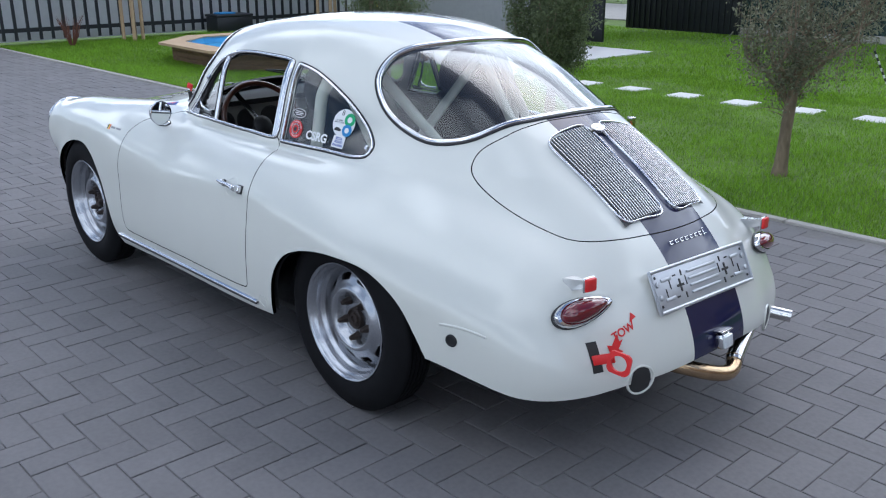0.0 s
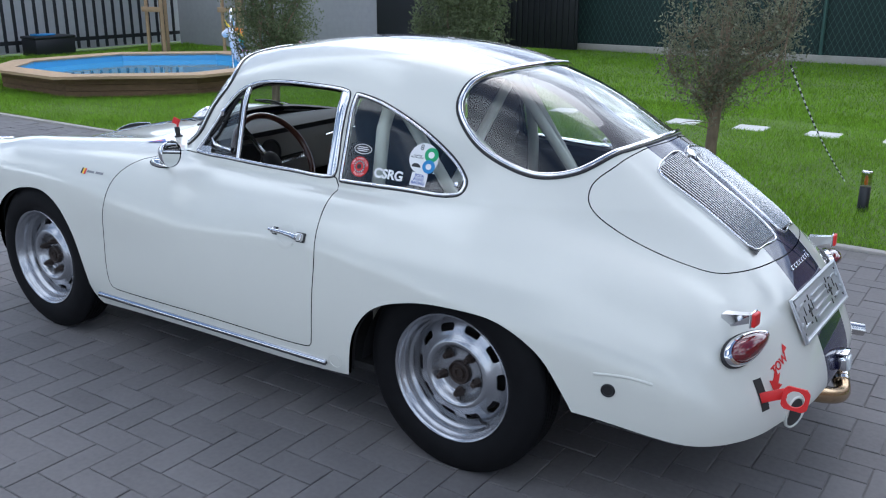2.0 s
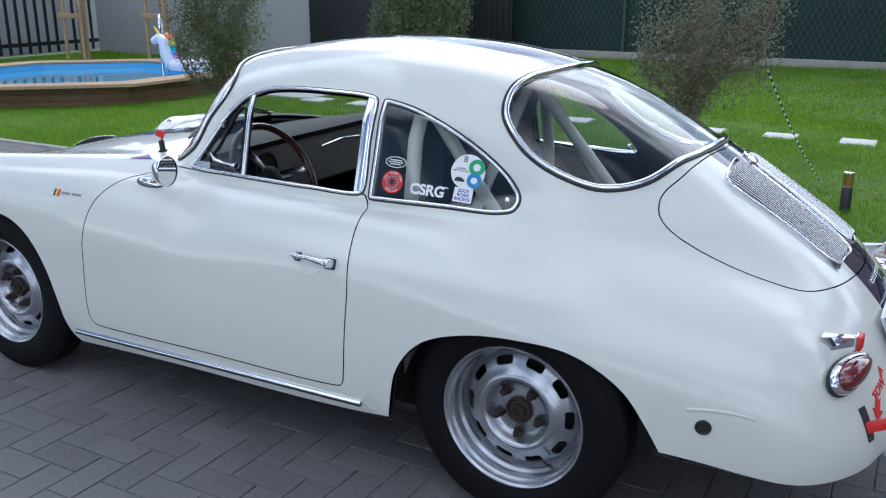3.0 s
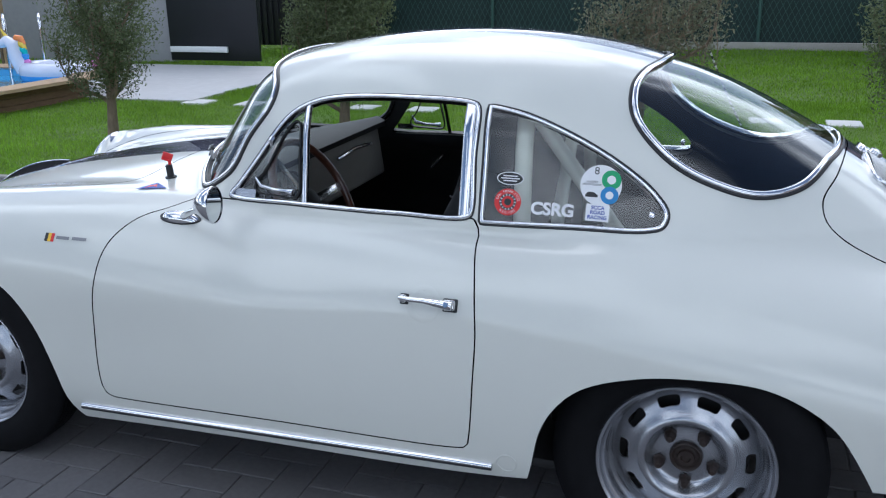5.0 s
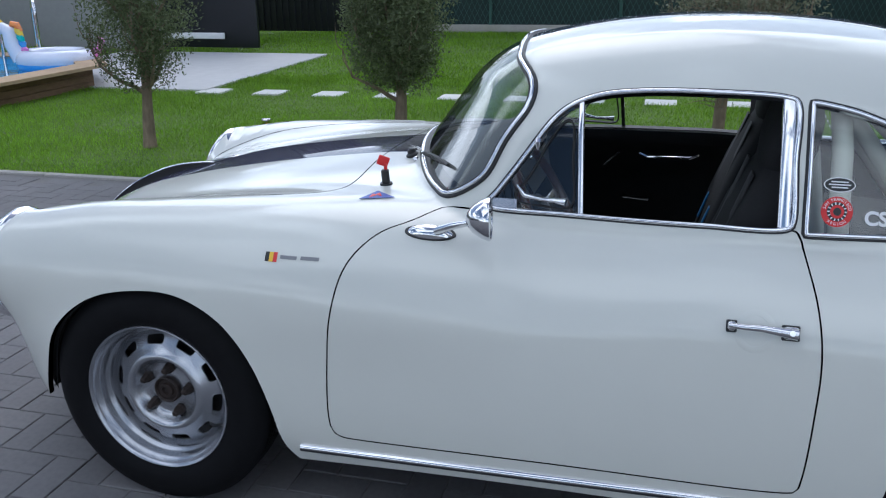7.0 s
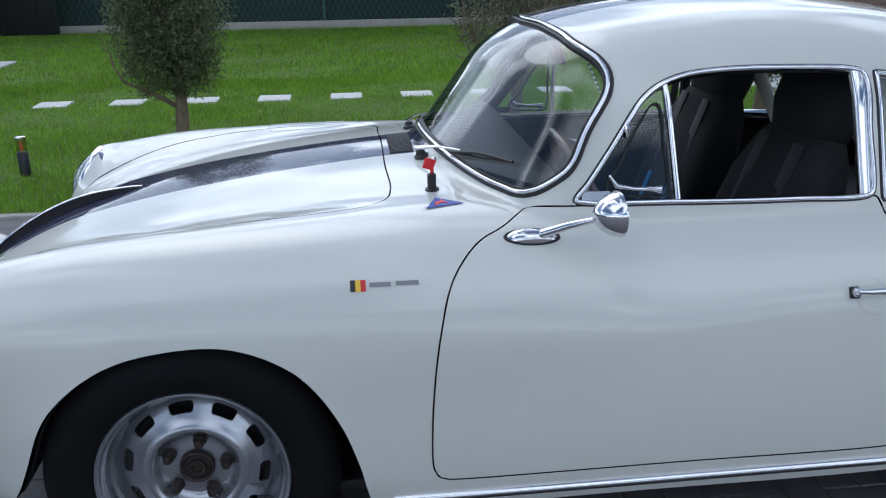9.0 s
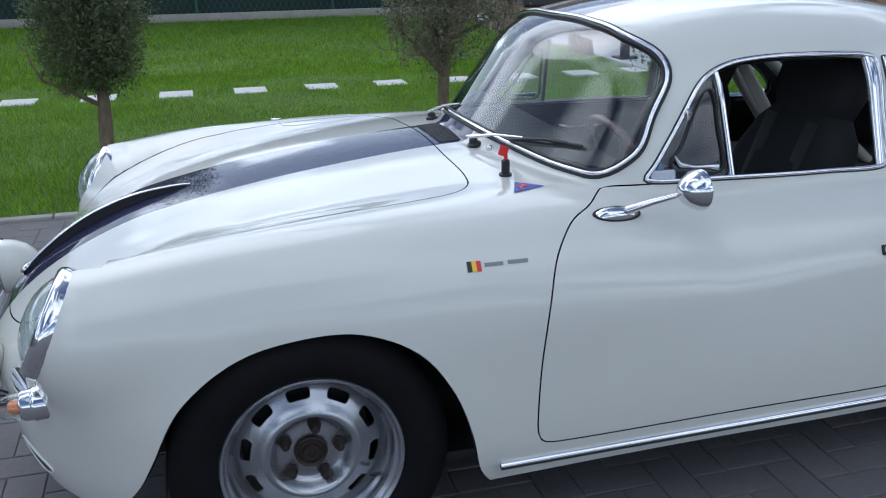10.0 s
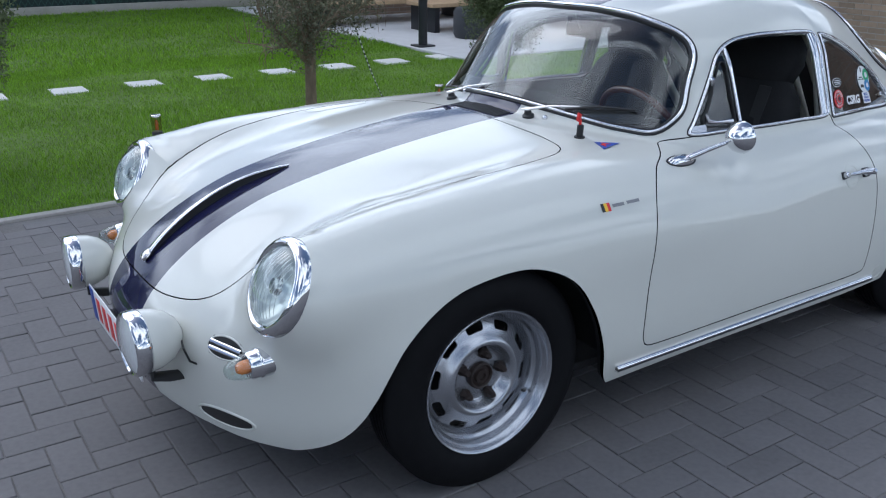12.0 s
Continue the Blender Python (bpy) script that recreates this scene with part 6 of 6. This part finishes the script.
part("crest", bm, STEEL, hood, "small metal crest")

# ---- tail ----
for sd in (-1, 1):
    lamp = thing("tail_light", "", "")
    lamp.parent = car
    p, n = spot("back", sd * 0.500, 0.515)
    m = facing(p, n, (0, 1, 0.04 * sd))
    for nm, mt, rad, prof in (("gasket", RUBBER, 0.102, [(1.0, 0.0), (1.0, 0.006), (0.95, 0.008)]), ("bezel", CHROME, 0.096, [(1.0, 0.003), (1.0, 0.014), (0.95, 0.021), (0.86, 0.023), (0.80, 0.020), (0.78, 0.016)]), ("lens", RED_LENS, 0.077, [(1.0, 0.016), (0.96, 0.030), (0.80, 0.042), (0.5, 0.050), (0.2, 0.053), (0, 0.053)])):
        bm = bmesh.new()
        lathe(bm, [(r * rad, h) for r, h in prof], turns=48)
        for v in bm.verts:
            v.co.y *= 0.38 * (1 + 0.30 * sd * v.co.x / rad)
            v.co = m @ v.co
        part(nm, bm, mt, lamp, {"gasket": "black rubber gasket", "bezel": "pointed oval chrome bezel", "lens": "deep red pointed oval lens"}[nm])
    p, n = spot("back", sd * 0.491, 0.590)
    ref = thing("reflector", "", "")
    ref.parent = car
    c = Vector((1.842, sd * 0.491, 0.598 - far_drop(sd * 0.491)))
    m = facing(c, Vector((1, 0.10 * sd, 0.02)), (0, 1, 0))
    q = m.inverted() @ (p - n * 0.004)
    bm = bmesh.new()
    f0 = [bm.verts.new(m @ Vector(v)) for v in ((-0.010, -0.010, 0), (0.010, -0.010, 0), (0.010, 0.012, 0), (-0.010, 0.012, 0))]
    f1 = [bm.verts.new(m @ Vector((q.x + a, q.y + b, q.z))) for a, b in ((-0.008, -0.032), (0.008, -0.032), (0.019, 0.012), (-0.019, 0.012))]
    bm.faces.new(f0)
    for k in range(4):
        bm.faces.new((f0[k], f0[(k + 1) % 4], f1[(k + 1) % 4], f1[k]))
    part("bracket", bm, CHROME, ref, "chrome wedge bracket", smooth=False)
    bm = bmesh.new()
    box(bm, (0.040, 0.038, 0.014), m @ pose(0, 0, 0.007), 0.004)
    part("lens", bm, RED, ref, "square red reflector", sharp=60)
    bm = bmesh.new()
    box(bm, (0.046, 0.044, 0.008), m @ pose(0, 0, 0.001), 0.004)
    part("holder", bm, CHROME, ref, "chrome reflector holder", sharp=60)

# Rear plate holder of pressed steel, blank.
plate = thing("plate_holder", "", "")
plate.parent = car
m = Matrix.Translation((1.916, -0.010, 0.520)) @ facing(Vector((0, 0, 0)), Vector((0.89, 0, 0.45)), (0, 1, -0.035))
bm = bmesh.new()
box(bm, (0.520, 0.136, 0.006), m, 0.0025)
part("backing", bm, PLATE, plate, "bare steel number plate carrier", sharp=60)
bm = bmesh.new()
tube(bm, [m @ Vector(v) for v in ((-0.255, -0.063, 0.005), (0.255, -0.063, 0.005), (0.255, 0.063, 0.005), (-0.255, 0.063, 0.005))], 0.006, 8, closed=True)
part("rolled_edge", bm, PLATE, plate)
for k in range(4):
    bm = bmesh.new()
    box(bm, (0.16, 0.009, 0.008), m @ pose(0, -0.033 + 0.022 * k, 0.005), 0.003)
    part("rib", bm, PLATE, plate)
for sx in (-1, 1):
    # Thin black bars on the sheet stand for the shade in its holes.
    for bx, by, bw, bh in ((0.125, 0, 0.036, 0.008), (0.125, 0, 0.008, 0.04), (0.108, 0.036, 0.006, 0.018), (0.108, -0.034, 0.006, 0.018), (0.145, 0.034, 0.016, 0.005), (0.150, -0.032, 0.016, 0.005), (0.175, 0.012, 0.004, 0.03), (0.20, -0.012, 0.004, 0.028), (0.238, 0.044, 0.008, 0.008), (0.238, -0.044, 0.008, 0.008), (0.092, 0.010, 0.004, 0.03)):
        bm = bmesh.new()
        box(bm, (bw, bh, 0.003), m @ pose(sx * bx, by, 0.0035), 0.0008)
        part("slot", bm, INK, plate, smooth=False)
    for bx, by in ((0.19, 0.03), (0.19, -0.03)):
        bm = bmesh.new()
        box(bm, (0.05, 0.012, 0.006), m @ pose(sx * bx, by, 0.004), 0.003)
        part("rib", bm, PLATE, plate)
    for by in (0.022, -0.018):
        bm = bmesh.new()
        lathe(bm, [(0.009, 0.002), (0.008, 0.006), (0, 0.008)], m @ Matrix.Translation((sx * 0.236, by, 0.002)), 14)
        part("boss", bm, PLATE, plate)
bm = bmesh.new()
for yy in (-0.15, 0.15):
    tube(bm, [(1.86, yy, 0.50), (1.915, yy, 0.51)], 0.012, 8)
part("stay", bm, RUBBER, plate)

# Chrome script stands as slanted bars.
for k in range(8):
    y = -0.085 + 0.027 * k
    p, n = spot("top", 1.841 - 0.3 * y * y, y)
    bm = bmesh.new()
    m = facing(p + n * 0.001, n, (0, 1, 0.06))
    box(bm, (0.018, 0.0025, 0.003), m @ pose(0.002, -0.005, 0.002, 0, 0, 0), 0.001)
    box(bm, (0.018, 0.0025, 0.003), m @ pose(0.004, 0.005 if k < 7 else 0.014, 0.002, 0, 0, 0), 0.001)
    box(bm, (0.003, 0.011 if k < 7 else 0.022, 0.003), m @ pose(-0.004, 0, 0.002, 0, 0, -12), 0.001)
    part("badge_bar", bm, CHROME, car, "bright metal badge bar", sharp=60)

# Plate lamp, tow eye, exhaust.
p, n = spot("back", -0.012, 0.335)
m = facing(p, n, (0, 1, 0))
bm = bmesh.new()
box(bm, (0.058, 0.050, 0.034), m @ pose(0, 0, 0.014), 0.012, 3)
part("reverse_lamp_body", bm, CHROME, car, "chrome reversing lamp")
bm = bmesh.new()
box(bm, (0.050, 0.042, 0.012), m @ pose(0, 0, 0.031), 0.006, 3)
part("reverse_lamp_lens", bm, CLEAR_LENS, car, "clear ribbed lens")
bm = bmesh.new()
box(bm, (0.060, 0.006, 0.036), m @ pose(0, 0.034, 0.016), 0.002)
part("reverse_lamp_hood", bm, CHROME, car)

# The slot is not cut: a black patch gives its shaded depth.
patch("tow_slot", "back", -0.526, -0.494, 0.352, 0.436, INK, car, 0.001, na=5, nb=8, label="flat black patch standing for the shaded tow eye slot")
p, n = spot("back", -0.510, 0.388)
bm = bmesh.new()
c = Vector((1.980, -0.516, 0.408))
ring_o, ring_i = disc_outline(0.0345, 32), disc_outline(0.0232, 32)
m = facing(c, Vector((0.22, -0.95, 0.10)), (1, 0.22, -0.12))
vo = [[bm.verts.new(m @ Vector((max(-0.034, min(0.034, 1.15 * x)), max(-0.032, min(0.032, 1.15 * y)), z))) for x, y in ring_o] for z in (-0.004, 0.004)]
vi = [[bm.verts.new(m @ Vector((x, y, z))) for x, y in ring_i] for z in (-0.004, 0.004)]
for i in range(32):
    j = (i + 1) % 32
    bm.faces.new((vo[0][i], vo[0][j], vi[0][j], vi[0][i]))
    bm.faces.new((vo[1][i], vo[1][j], vi[1][j], vi[1][i]))
    bm.faces.new((vo[0][i], vo[0][j], vo[1][j], vo[1][i]))
    bm.faces.new((vi[0][i], vi[0][j], vi[1][j], vi[1][i]))
a, b = p - n * 0.03, m @ Vector((-0.030, 0, 0))
dd_ = (b - a).normalized()
box(bm, ((b - a).length, 0.028, 0.008), facing(a.lerp(b, 0.5), Vector((0.22, -0.95, 0.10)), dd_), 0.002)
part("tow_eye", bm, RED, car, "red painted steel tow eye", sharp=50)
p, n = spot("back", -0.398, 0.445)
m = facing(p + n * 0.0015, n, (0, 1, 0.20))
lettering("tow_word", "TOW", m, 0.034, RED, car, "red word on the ivory paint", 0.0008)
p, n = spot("back", -0.358, 0.478)
flat("tow_corner", [(-0.014, -0.010), (0.014, -0.008), (0.006, 0.012)], facing(p + n * 0.0015, n, (0, 1, 0.3)), RED, car)
p, n = spot("back", -0.434, 0.409)
flat("tow_arrow", [(-0.030, -0.018), (-0.026, 0.022), (-0.012, 0.012), (0.022, 0.032), (0.016, 0.010), (0.030, 0.008), (0.002, -0.008), (0.014, -0.022)], facing(p + n * 0.0015, n, (0, 1, 0.3)), RED, car, "red arrow towards the tow eye")

exhaust = thing("exhaust", "", "")
exhaust.parent = car
bm = bmesh.new()
bend = [Spl(range(7), c) for c in zip((1.76, -0.21, 0.275), (1.88, -0.15, 0.262), (1.955, -0.085, 0.240), (1.995, -0.015, 0.216), (2.008, 0.045, 0.205), (2.000, 0.090, 0.213), (1.985, 0.115, 0.232))]
tube(bm, [tuple(float(c(q)) for c in bend) for q in np.linspace(0, 6, 25)], 0.0255, 20)
part("pipe", bm, HOT_STEEL, exhaust, "heat-tinted steel bend")
bm = bmesh.new()
tube(bm, [(1.994, 0.100, 0.220), (1.990, 0.108, 0.226)], 0.029, 20)
part("clamp", bm, STEEL, exhaust, "bright steel pipe clamp")
bm = bmesh.new()
tube(bm, [(1.990, 0.110, 0.226), (1.982, 0.140, 0.240), (1.966, 0.220, 0.268), (1.948, 0.300, 0.288), (1.925, 0.355, 0.296)], [0.029, 0.028, 0.021, 0.015, 0.014], 20)
part("collector", bm, STEEL, exhaust, "bright steel collector cone")
bm = bmesh.new()
tube(bm, [(1.86, 0.43, 0.280), (1.925, 0.462, 0.272), (1.985, 0.492, 0.264)], 0.0225, 20, caps=False)
tube(bm, [(1.925, 0.462, 0.272), (1.9855, 0.4922, 0.264)], 0.0200, 20, caps=False)
part("tail_pipe", bm, STEEL, exhaust, "bright steel tail pipe")
# Black disc set a little way inside the tail pipe.
bm = bmesh.new()
tube(bm, [(1.940, 0.4695, 0.270), (1.942, 0.4705, 0.2697)], 0.0205, 20)
part("pipe_mouth", bm, INK, exhaust, "black disc closing the tail pipe")
# Apron notches: shade painted as round black patches on the whole skin.
for sd in (-1, 1):
    patch("pipe_notch", "back", sd * 0.337, sd * 0.403, 0.25, 0.342, INK, car, 0.001, na=8, nb=8, label="flat black patch standing for the shaded notch in the rear apron", round_=0.8)
bead("notch_lip", np.array(disc_outline(0.043, 40, 0.370, 0.300)), "back", PAINT, car, -0.003, 0.004, 0.004)
bead("notch_lip", np.array(disc_outline(0.043, 40, -0.370, 0.300)), "back", PAINT, car, -0.003, 0.004, 0.004)

# Engine lid grilles: frame, fine slats, and a black sheet as the shade between them.
for sd in (-1, 1):
    grille = thing("lid_grille", "", "")
    grille.parent = car
    y0, y1 = sd * 0.030, sd * 0.226
    loop = closed_curve([(1.435, y0 + sd * 0.02), (1.432, (y0 + y1) / 2), (1.440, y1 - sd * 0.015), (1.455, y1), (1.60, y1 - sd * 0.004), (1.735, y1 - sd * 0.012), (1.752, y1 - sd * 0.028), (1.762, (y0 + y1) / 2), (1.768, y0 + sd * 0.018), (1.755, y0), (1.60, y0), (1.452, y0)], 110)
    bead("frame", loop, "top", CHROME, grille, -0.0032, 0.0032, 0.012, label="chrome grille frame")
    patch("backing", "top", 1.442, 1.760, min(y0, y1) + 0.006, max(y0, y1) - 0.012, INK, grille, 0.0065, na=24, nb=16, label="black sheet standing for the shade behind the slats")
    for k in range(15):
        f_ = (k + 1) / 16
        ya, yb = y0 + (y1 - y0) * f_, y0 + (y1 - sd * 0.012 - y0) * f_
        xs_ = np.linspace(1.440, 1.760 - 0.008 * f_, 9)
        pp, nn = draped(np.stack([xs_, np.linspace(ya, yb, 9)], 1), "top")
        bm = bmesh.new()
        tube(bm, [Vector(q) + Vector(n) * 0.0095 for q, n in zip(pp, nn)], 0.0015, 5)
        part("slat", bm, STEEL, grille, "")
p, n = spot("top", 1.462, 0.0)
bm = bmesh.new()
lathe(bm, [(0.034, 0.008), (0.032, 0.020), (0.015, 0.024), (0, 0.025)], facing(p, n, (0, 1, 0)) @ Matrix.Diagonal((1, 0.55, 1, 1)), 30)
part("lid_badge", bm, STEEL, lid, "oval metal badge")

# ---- cabin ----
# Dashboard paint with the cabin's shade mixed into its colour.
DASH = material("shaded_dash_paint", (0.20, 0.19, 0.165), 0.4, spread=0.05, coat=0.3)
bm = bmesh.new()
rows = []
for k in range(25):
    y = -0.53 + 1.06 * k / 24
    xf, xb = -0.445 + 0.66 * y * y, -0.205
    rows.append([bm.verts.new((x, y, z)) for x, z in ((xf, 0.868), (xf + 0.02, 0.878), ((xf + xb) / 2, 0.886), (xb - 0.02, 0.884), (xb + 0.008, 0.870), (xb + 0.004, 0.850), (xb - 0.03, 0.84))])
for a, b in zip(rows, rows[1:]):
    for k in range(6):
        bm.faces.new((a[k], a[k + 1], b[k + 1], b[k]))
part("dash_pad", bm, BLACK, car, "black padded dashboard top")
bm = bmesh.new()
box(bm, (0.03, 1.08, 0.19), pose(-0.235, 0, 0.755, 0, -8, 0), 0.012, 3)
part("dash_face", bm, DASH, car, "ivory metal dashboard face, its colour darkened for the cabin's shade")
for gy in (-0.45, -0.33, -0.21):
    bm = bmesh.new()
    lathe(bm, [(0, 0.004), (0.045, 0.004), (0.047, 0.010), (0.052, 0.010), (0.053, 0.0)], facing(Vector((-0.222, gy, 0.775)), Vector((1, 0, 0.14)), (0, 1, 0)), 28)
    part("gauge", bm, INK, car, "round black gauge")
bm = bmesh.new()
tube(bm, [(-0.215, 0.12, 0.80), (-0.205, 0.25, 0.815), (-0.215, 0.42, 0.80)], 0.006, 8)
part("grab_bar", bm, CHROME, car, "chrome grab bar")
steer = thing("steering_wheel", "", "")
steer.parent = car
sm = Matrix.Translation((-0.085, -0.325, 0.775)) @ pose(0, 0, 0, 0, 62, 0)
bm = bmesh.new()
tube(bm, [sm @ Vector((0.190 * math.cos(a), 0.190 * math.sin(a), 0)) for a in (2 * math.pi * k / 48 for k in range(48))], 0.0125, 12, closed=True)
part("rim", bm, WOOD_RIM, steer, "varnished dark wood rim")
for a in (90, 210, 330):
    bm = bmesh.new()
    box(bm, (0.15, 0.026, 0.004), sm @ pose(0, 0, 0, 0, 0, a) @ pose(0.108, 0, -0.010, 0, -6, 0), 0.001)
    part("spoke", bm, STEEL, steer, "drilled alloy spoke")
bm = bmesh.new()
lathe(bm, [(0.045, -0.03), (0.045, -0.014), (0.03, -0.002), (0, 0.002)], sm, 28)
part("hub", bm, RUBBER, steer, "black hub with horn button")
bm = bmesh.new()
tube(bm, [sm @ Vector((0, 0, -0.02)), sm @ Vector((0, 0, -0.16))], 0.02, 12)
part("column", bm, BLACK, steer)


def build_seat():
    s = thing("seat", "", "")
    s.parent = car
    bm = bmesh.new()
    box(bm, (0.50, 0.48, 0.17), pose(0.10, 0, 0.36, 0, -8, 0), 0.06, 4)
    part("cushion", bm, CLOTH, s, "black cloth cushion")
    # the back narrows and rounds towards its shoulders, and the headrest grows out of it
    stations = ((0.0, 0.235, 0.060), (0.10, 0.245, 0.075), (0.25, 0.240, 0.078), (0.40, 0.222, 0.072), (0.50, 0.190, 0.062), (0.555, 0.140, 0.050), (0.58, 0.080, 0.030))
    for nm, lab, at, tilt, rows_ in (("backrest", "black bolstered backrest", (0.315, 0, 0.40), 18, stations), ("headrest", "black cloth headrest", (0.478, 0, 0.90), 12, ((0.0, 0.10, 0.040), (0.025, 0.140, 0.056), (0.09, 0.165, 0.062), (0.155, 0.160, 0.056), (0.195, 0.125, 0.042), (0.21, 0.07, 0.020)))):
        bm = bmesh.new()
        m = pose(*at, 0, tilt, 0)
        rings = []
        for h, w, d in rows_:
            ring = []
            for k in range(28):
                a = 2 * math.pi * k / 28
                cy, cx = math.cos(a), math.sin(a)
                y = w * math.copysign(abs(cy) ** 0.6, cy)
                x = d * math.copysign(abs(cx) ** 0.7, cx)
                if nm == "backrest" and cx < 0:
                    x -= 0.045 * max(0.0, abs(y) / 0.235 - 0.55) * (1 if h < 0.45 else 0.4)
                ring.append(bm.verts.new(m @ Vector((x, y, h))))
            rings.append(ring)
        for a, b in zip(rings, rings[1:]):
            for k in range(28):
                bm.faces.new((a[k], a[(k + 1) % 28], b[(k + 1) % 28], b[k]))
        bm.faces.new(rings[0])
        bm.faces.new(rings[-1])
        part(nm, bm, CLOTH, s, lab, sharp=75)
    for y in (-0.09, 0.09):
        bm = bmesh.new()
        box(bm, (0.006, 0.05, 0.50), pose(0.330, y, 0.68, 0, 20, 0), 0.002)
        part("harness_strap", bm, BLACK, s, "black harness strap")
        bm = bmesh.new()
        box(bm, (0.004, 0.03, 0.09), pose(0.296, y, 0.60, 0, 20, 0), 0.001)
        part("strap_label", bm, SKY_PRINT, s, "blue harness label")
    return s


seat = build_seat()
seat.location = (0.0, -0.33, 0.0)
copy_thing(seat, Matrix.Translation((0.03, 0.33, 0)))
cage = thing("roll_cage", "", "")
cage.parent = car
hoop = [(0.60, -0.545, 0.26), (0.60, -0.535, 0.80), (0.595, -0.495, 0.99), (0.59, -0.44, 1.075), (0.59, -0.34, 1.125), (0.59, 0.0, 1.15), (0.59, 0.34, 1.125), (0.59, 0.44, 1.075), (0.595, 0.495, 0.99), (0.60, 0.535, 0.80), (0.60, 0.545, 0.26)]
bm = bmesh.new()
tube(bm, [tuple(v) for v in np.array(hoop)], 0.0225, 14)
part("hoop", bm, CAGE, cage, "cream painted main hoop")
for a, b in (((0.60, -0.42, 1.08), (1.02, -0.40, 0.50)), ((0.60, 0.42, 1.08), (1.02, 0.40, 0.50)), ((0.60, 0.36, 1.11), (0.62, -0.45, 0.42)), ((0.60, -0.30, 1.12), (1.12, -0.14, 0.62)), ((0.60, 0.30, 1.12), (1.12, 0.14, 0.62))):
    bm = bmesh.new()
    tube(bm, [a, b], 0.020, 12)
    part("brace", bm, CAGE, cage, "cream painted brace tube")
bm = bmesh.new()
box(bm, (0.75, 1.0, 0.05), pose(1.02, 0, 0.60, 0, 4, 0), 0.02)
box(bm, (0.05, 1.0, 0.40), pose(0.70, 0, 0.42), 0.02)
part("rear_bench", bm, BLACK, car, "black carpeted rear shelf")
bm = bmesh.new()
box(bm, (0.012, 0.16, 0.05), pose(-0.10, 0.0, 1.10, 0, -10, 0), 0.006)
part("inside_mirror", bm, BLACK, car, "black inside mirror")
bm = bmesh.new()
tube(bm, [(-0.10, 0, 1.10), (-0.13, 0, 1.16)], 0.006, 8)
part("mirror_stalk", bm, CHROME, car)


# Fittings on the inner side of the far door.
for pts, rad, nm, lb in (([(0.10, 0.600, 0.728), (0.13, 0.570, 0.722), (0.27, 0.570, 0.722), (0.30, 0.600, 0.728)], 0.006, "door_pull", "chrome door pull"), ([(-0.02, 0.600, 0.690), (-0.02, 0.560, 0.690), (0.03, 0.555, 0.742)], 0.006, "window_winder", "chrome window winder"), ([(0.05, 0.600, 0.575), (0.05, 0.570, 0.575), (0.14, 0.565, 0.570)], 0.006, "door_lever", "chrome door lever")):
    bm = bmesh.new()
    tube(bm, pts, rad, 8)
    part(nm, bm, CHROME, door_r, lb)


# ---- paving blocks, laid in a square herringbone ----
A = 0.1072
OX, OY = -2.040, 0.317


def block_shape(w, h, g=0.002, c=0.0025, top=0.0):
    """One block about its lower left corner: a flat top with worn edges."""
    o = [(g, g), (w - g, g), (w - g, h - g), (g, h - g)]
    i = [(g + c, g + c), (w - g - c, g + c), (w - g - c, h - g - c), (g + c, h - g - c)]
    v = [(x, y, -0.02) for x, y in o] + [(x, y, -0.0016) for x, y in o] + [(x, y, top) for x, y in i]
    f = [(8, 9, 10, 11)] + [(k + 4, (k + 1) % 4 + 4, (k + 1) % 4 + 8, k + 8) for k in range(4)] + [(k, (k + 1) % 4, (k + 1) % 4 + 4, k + 4) for k in range(4)]
    return v, f


def paving():
    r = np.random.default_rng(12)
    spots = []
    for j in range(int((-13.5 - OX) / A), int((6.5 - OX) / A)):
        for i in range(int((-4.6 - OY) / A), int((KERB_Y - OY) / A) + 1):
            k = (j - i) % 4
            if k == 0:
                w, h = 1, 2
            elif k == 1:
                w, h = 2, 1
            else:
                continue
            x, y = OX + A * j, OY + A * i
            if y + h * A > KERB_Y + 0.01 or (x < -7 and y < -1.5):
                continue
            spots.append((x, y, w, h))
    near = sorted(range(len(spots)), key=lambda n: min((spots[n][0] - 2.35) ** 2 + (spots[n][1] + 0.75) ** 2, (spots[n][0] + 2.05) ** 2 + (spots[n][1] + 0.55) ** 2))
    single = set(near[:290])
    shapes = {}
    for w, h in ((1, 2), (2, 1)):
        v, f = block_shape(w * A, h * A)
        me = bpy.data.meshes.new("block")
        me.from_pydata(v, [], f)
        me.materials.append(PAVER)
        shapes[(w, h)] = me
    verts, faces = [], []
    for n, (x, y, w, h) in enumerate(spots):
        dz, tx, ty = r.normal(0, 0.0007), r.normal(0, 0.003), r.normal(0, 0.003)
        if n in single:
            ob = new("block", shapes[(w, h)])
            ob.parent = pavement
            ob.location, ob.rotation_euler = (x, y, dz), (tx, ty, 0)
        else:
            v, f = block_shape(w * A, h * A)
            k = len(verts)
            verts += [(x + a, y + b, c + dz + a * ty * -1 + b * tx) for a, b, c in v]
            faces += [tuple(q + k for q in g) for g in f]
    tagged(mesh_object("blocks", verts, faces, PAVER, pavement, smooth=False), "herringbone of charcoal blocks", kind="stuff")


paving()
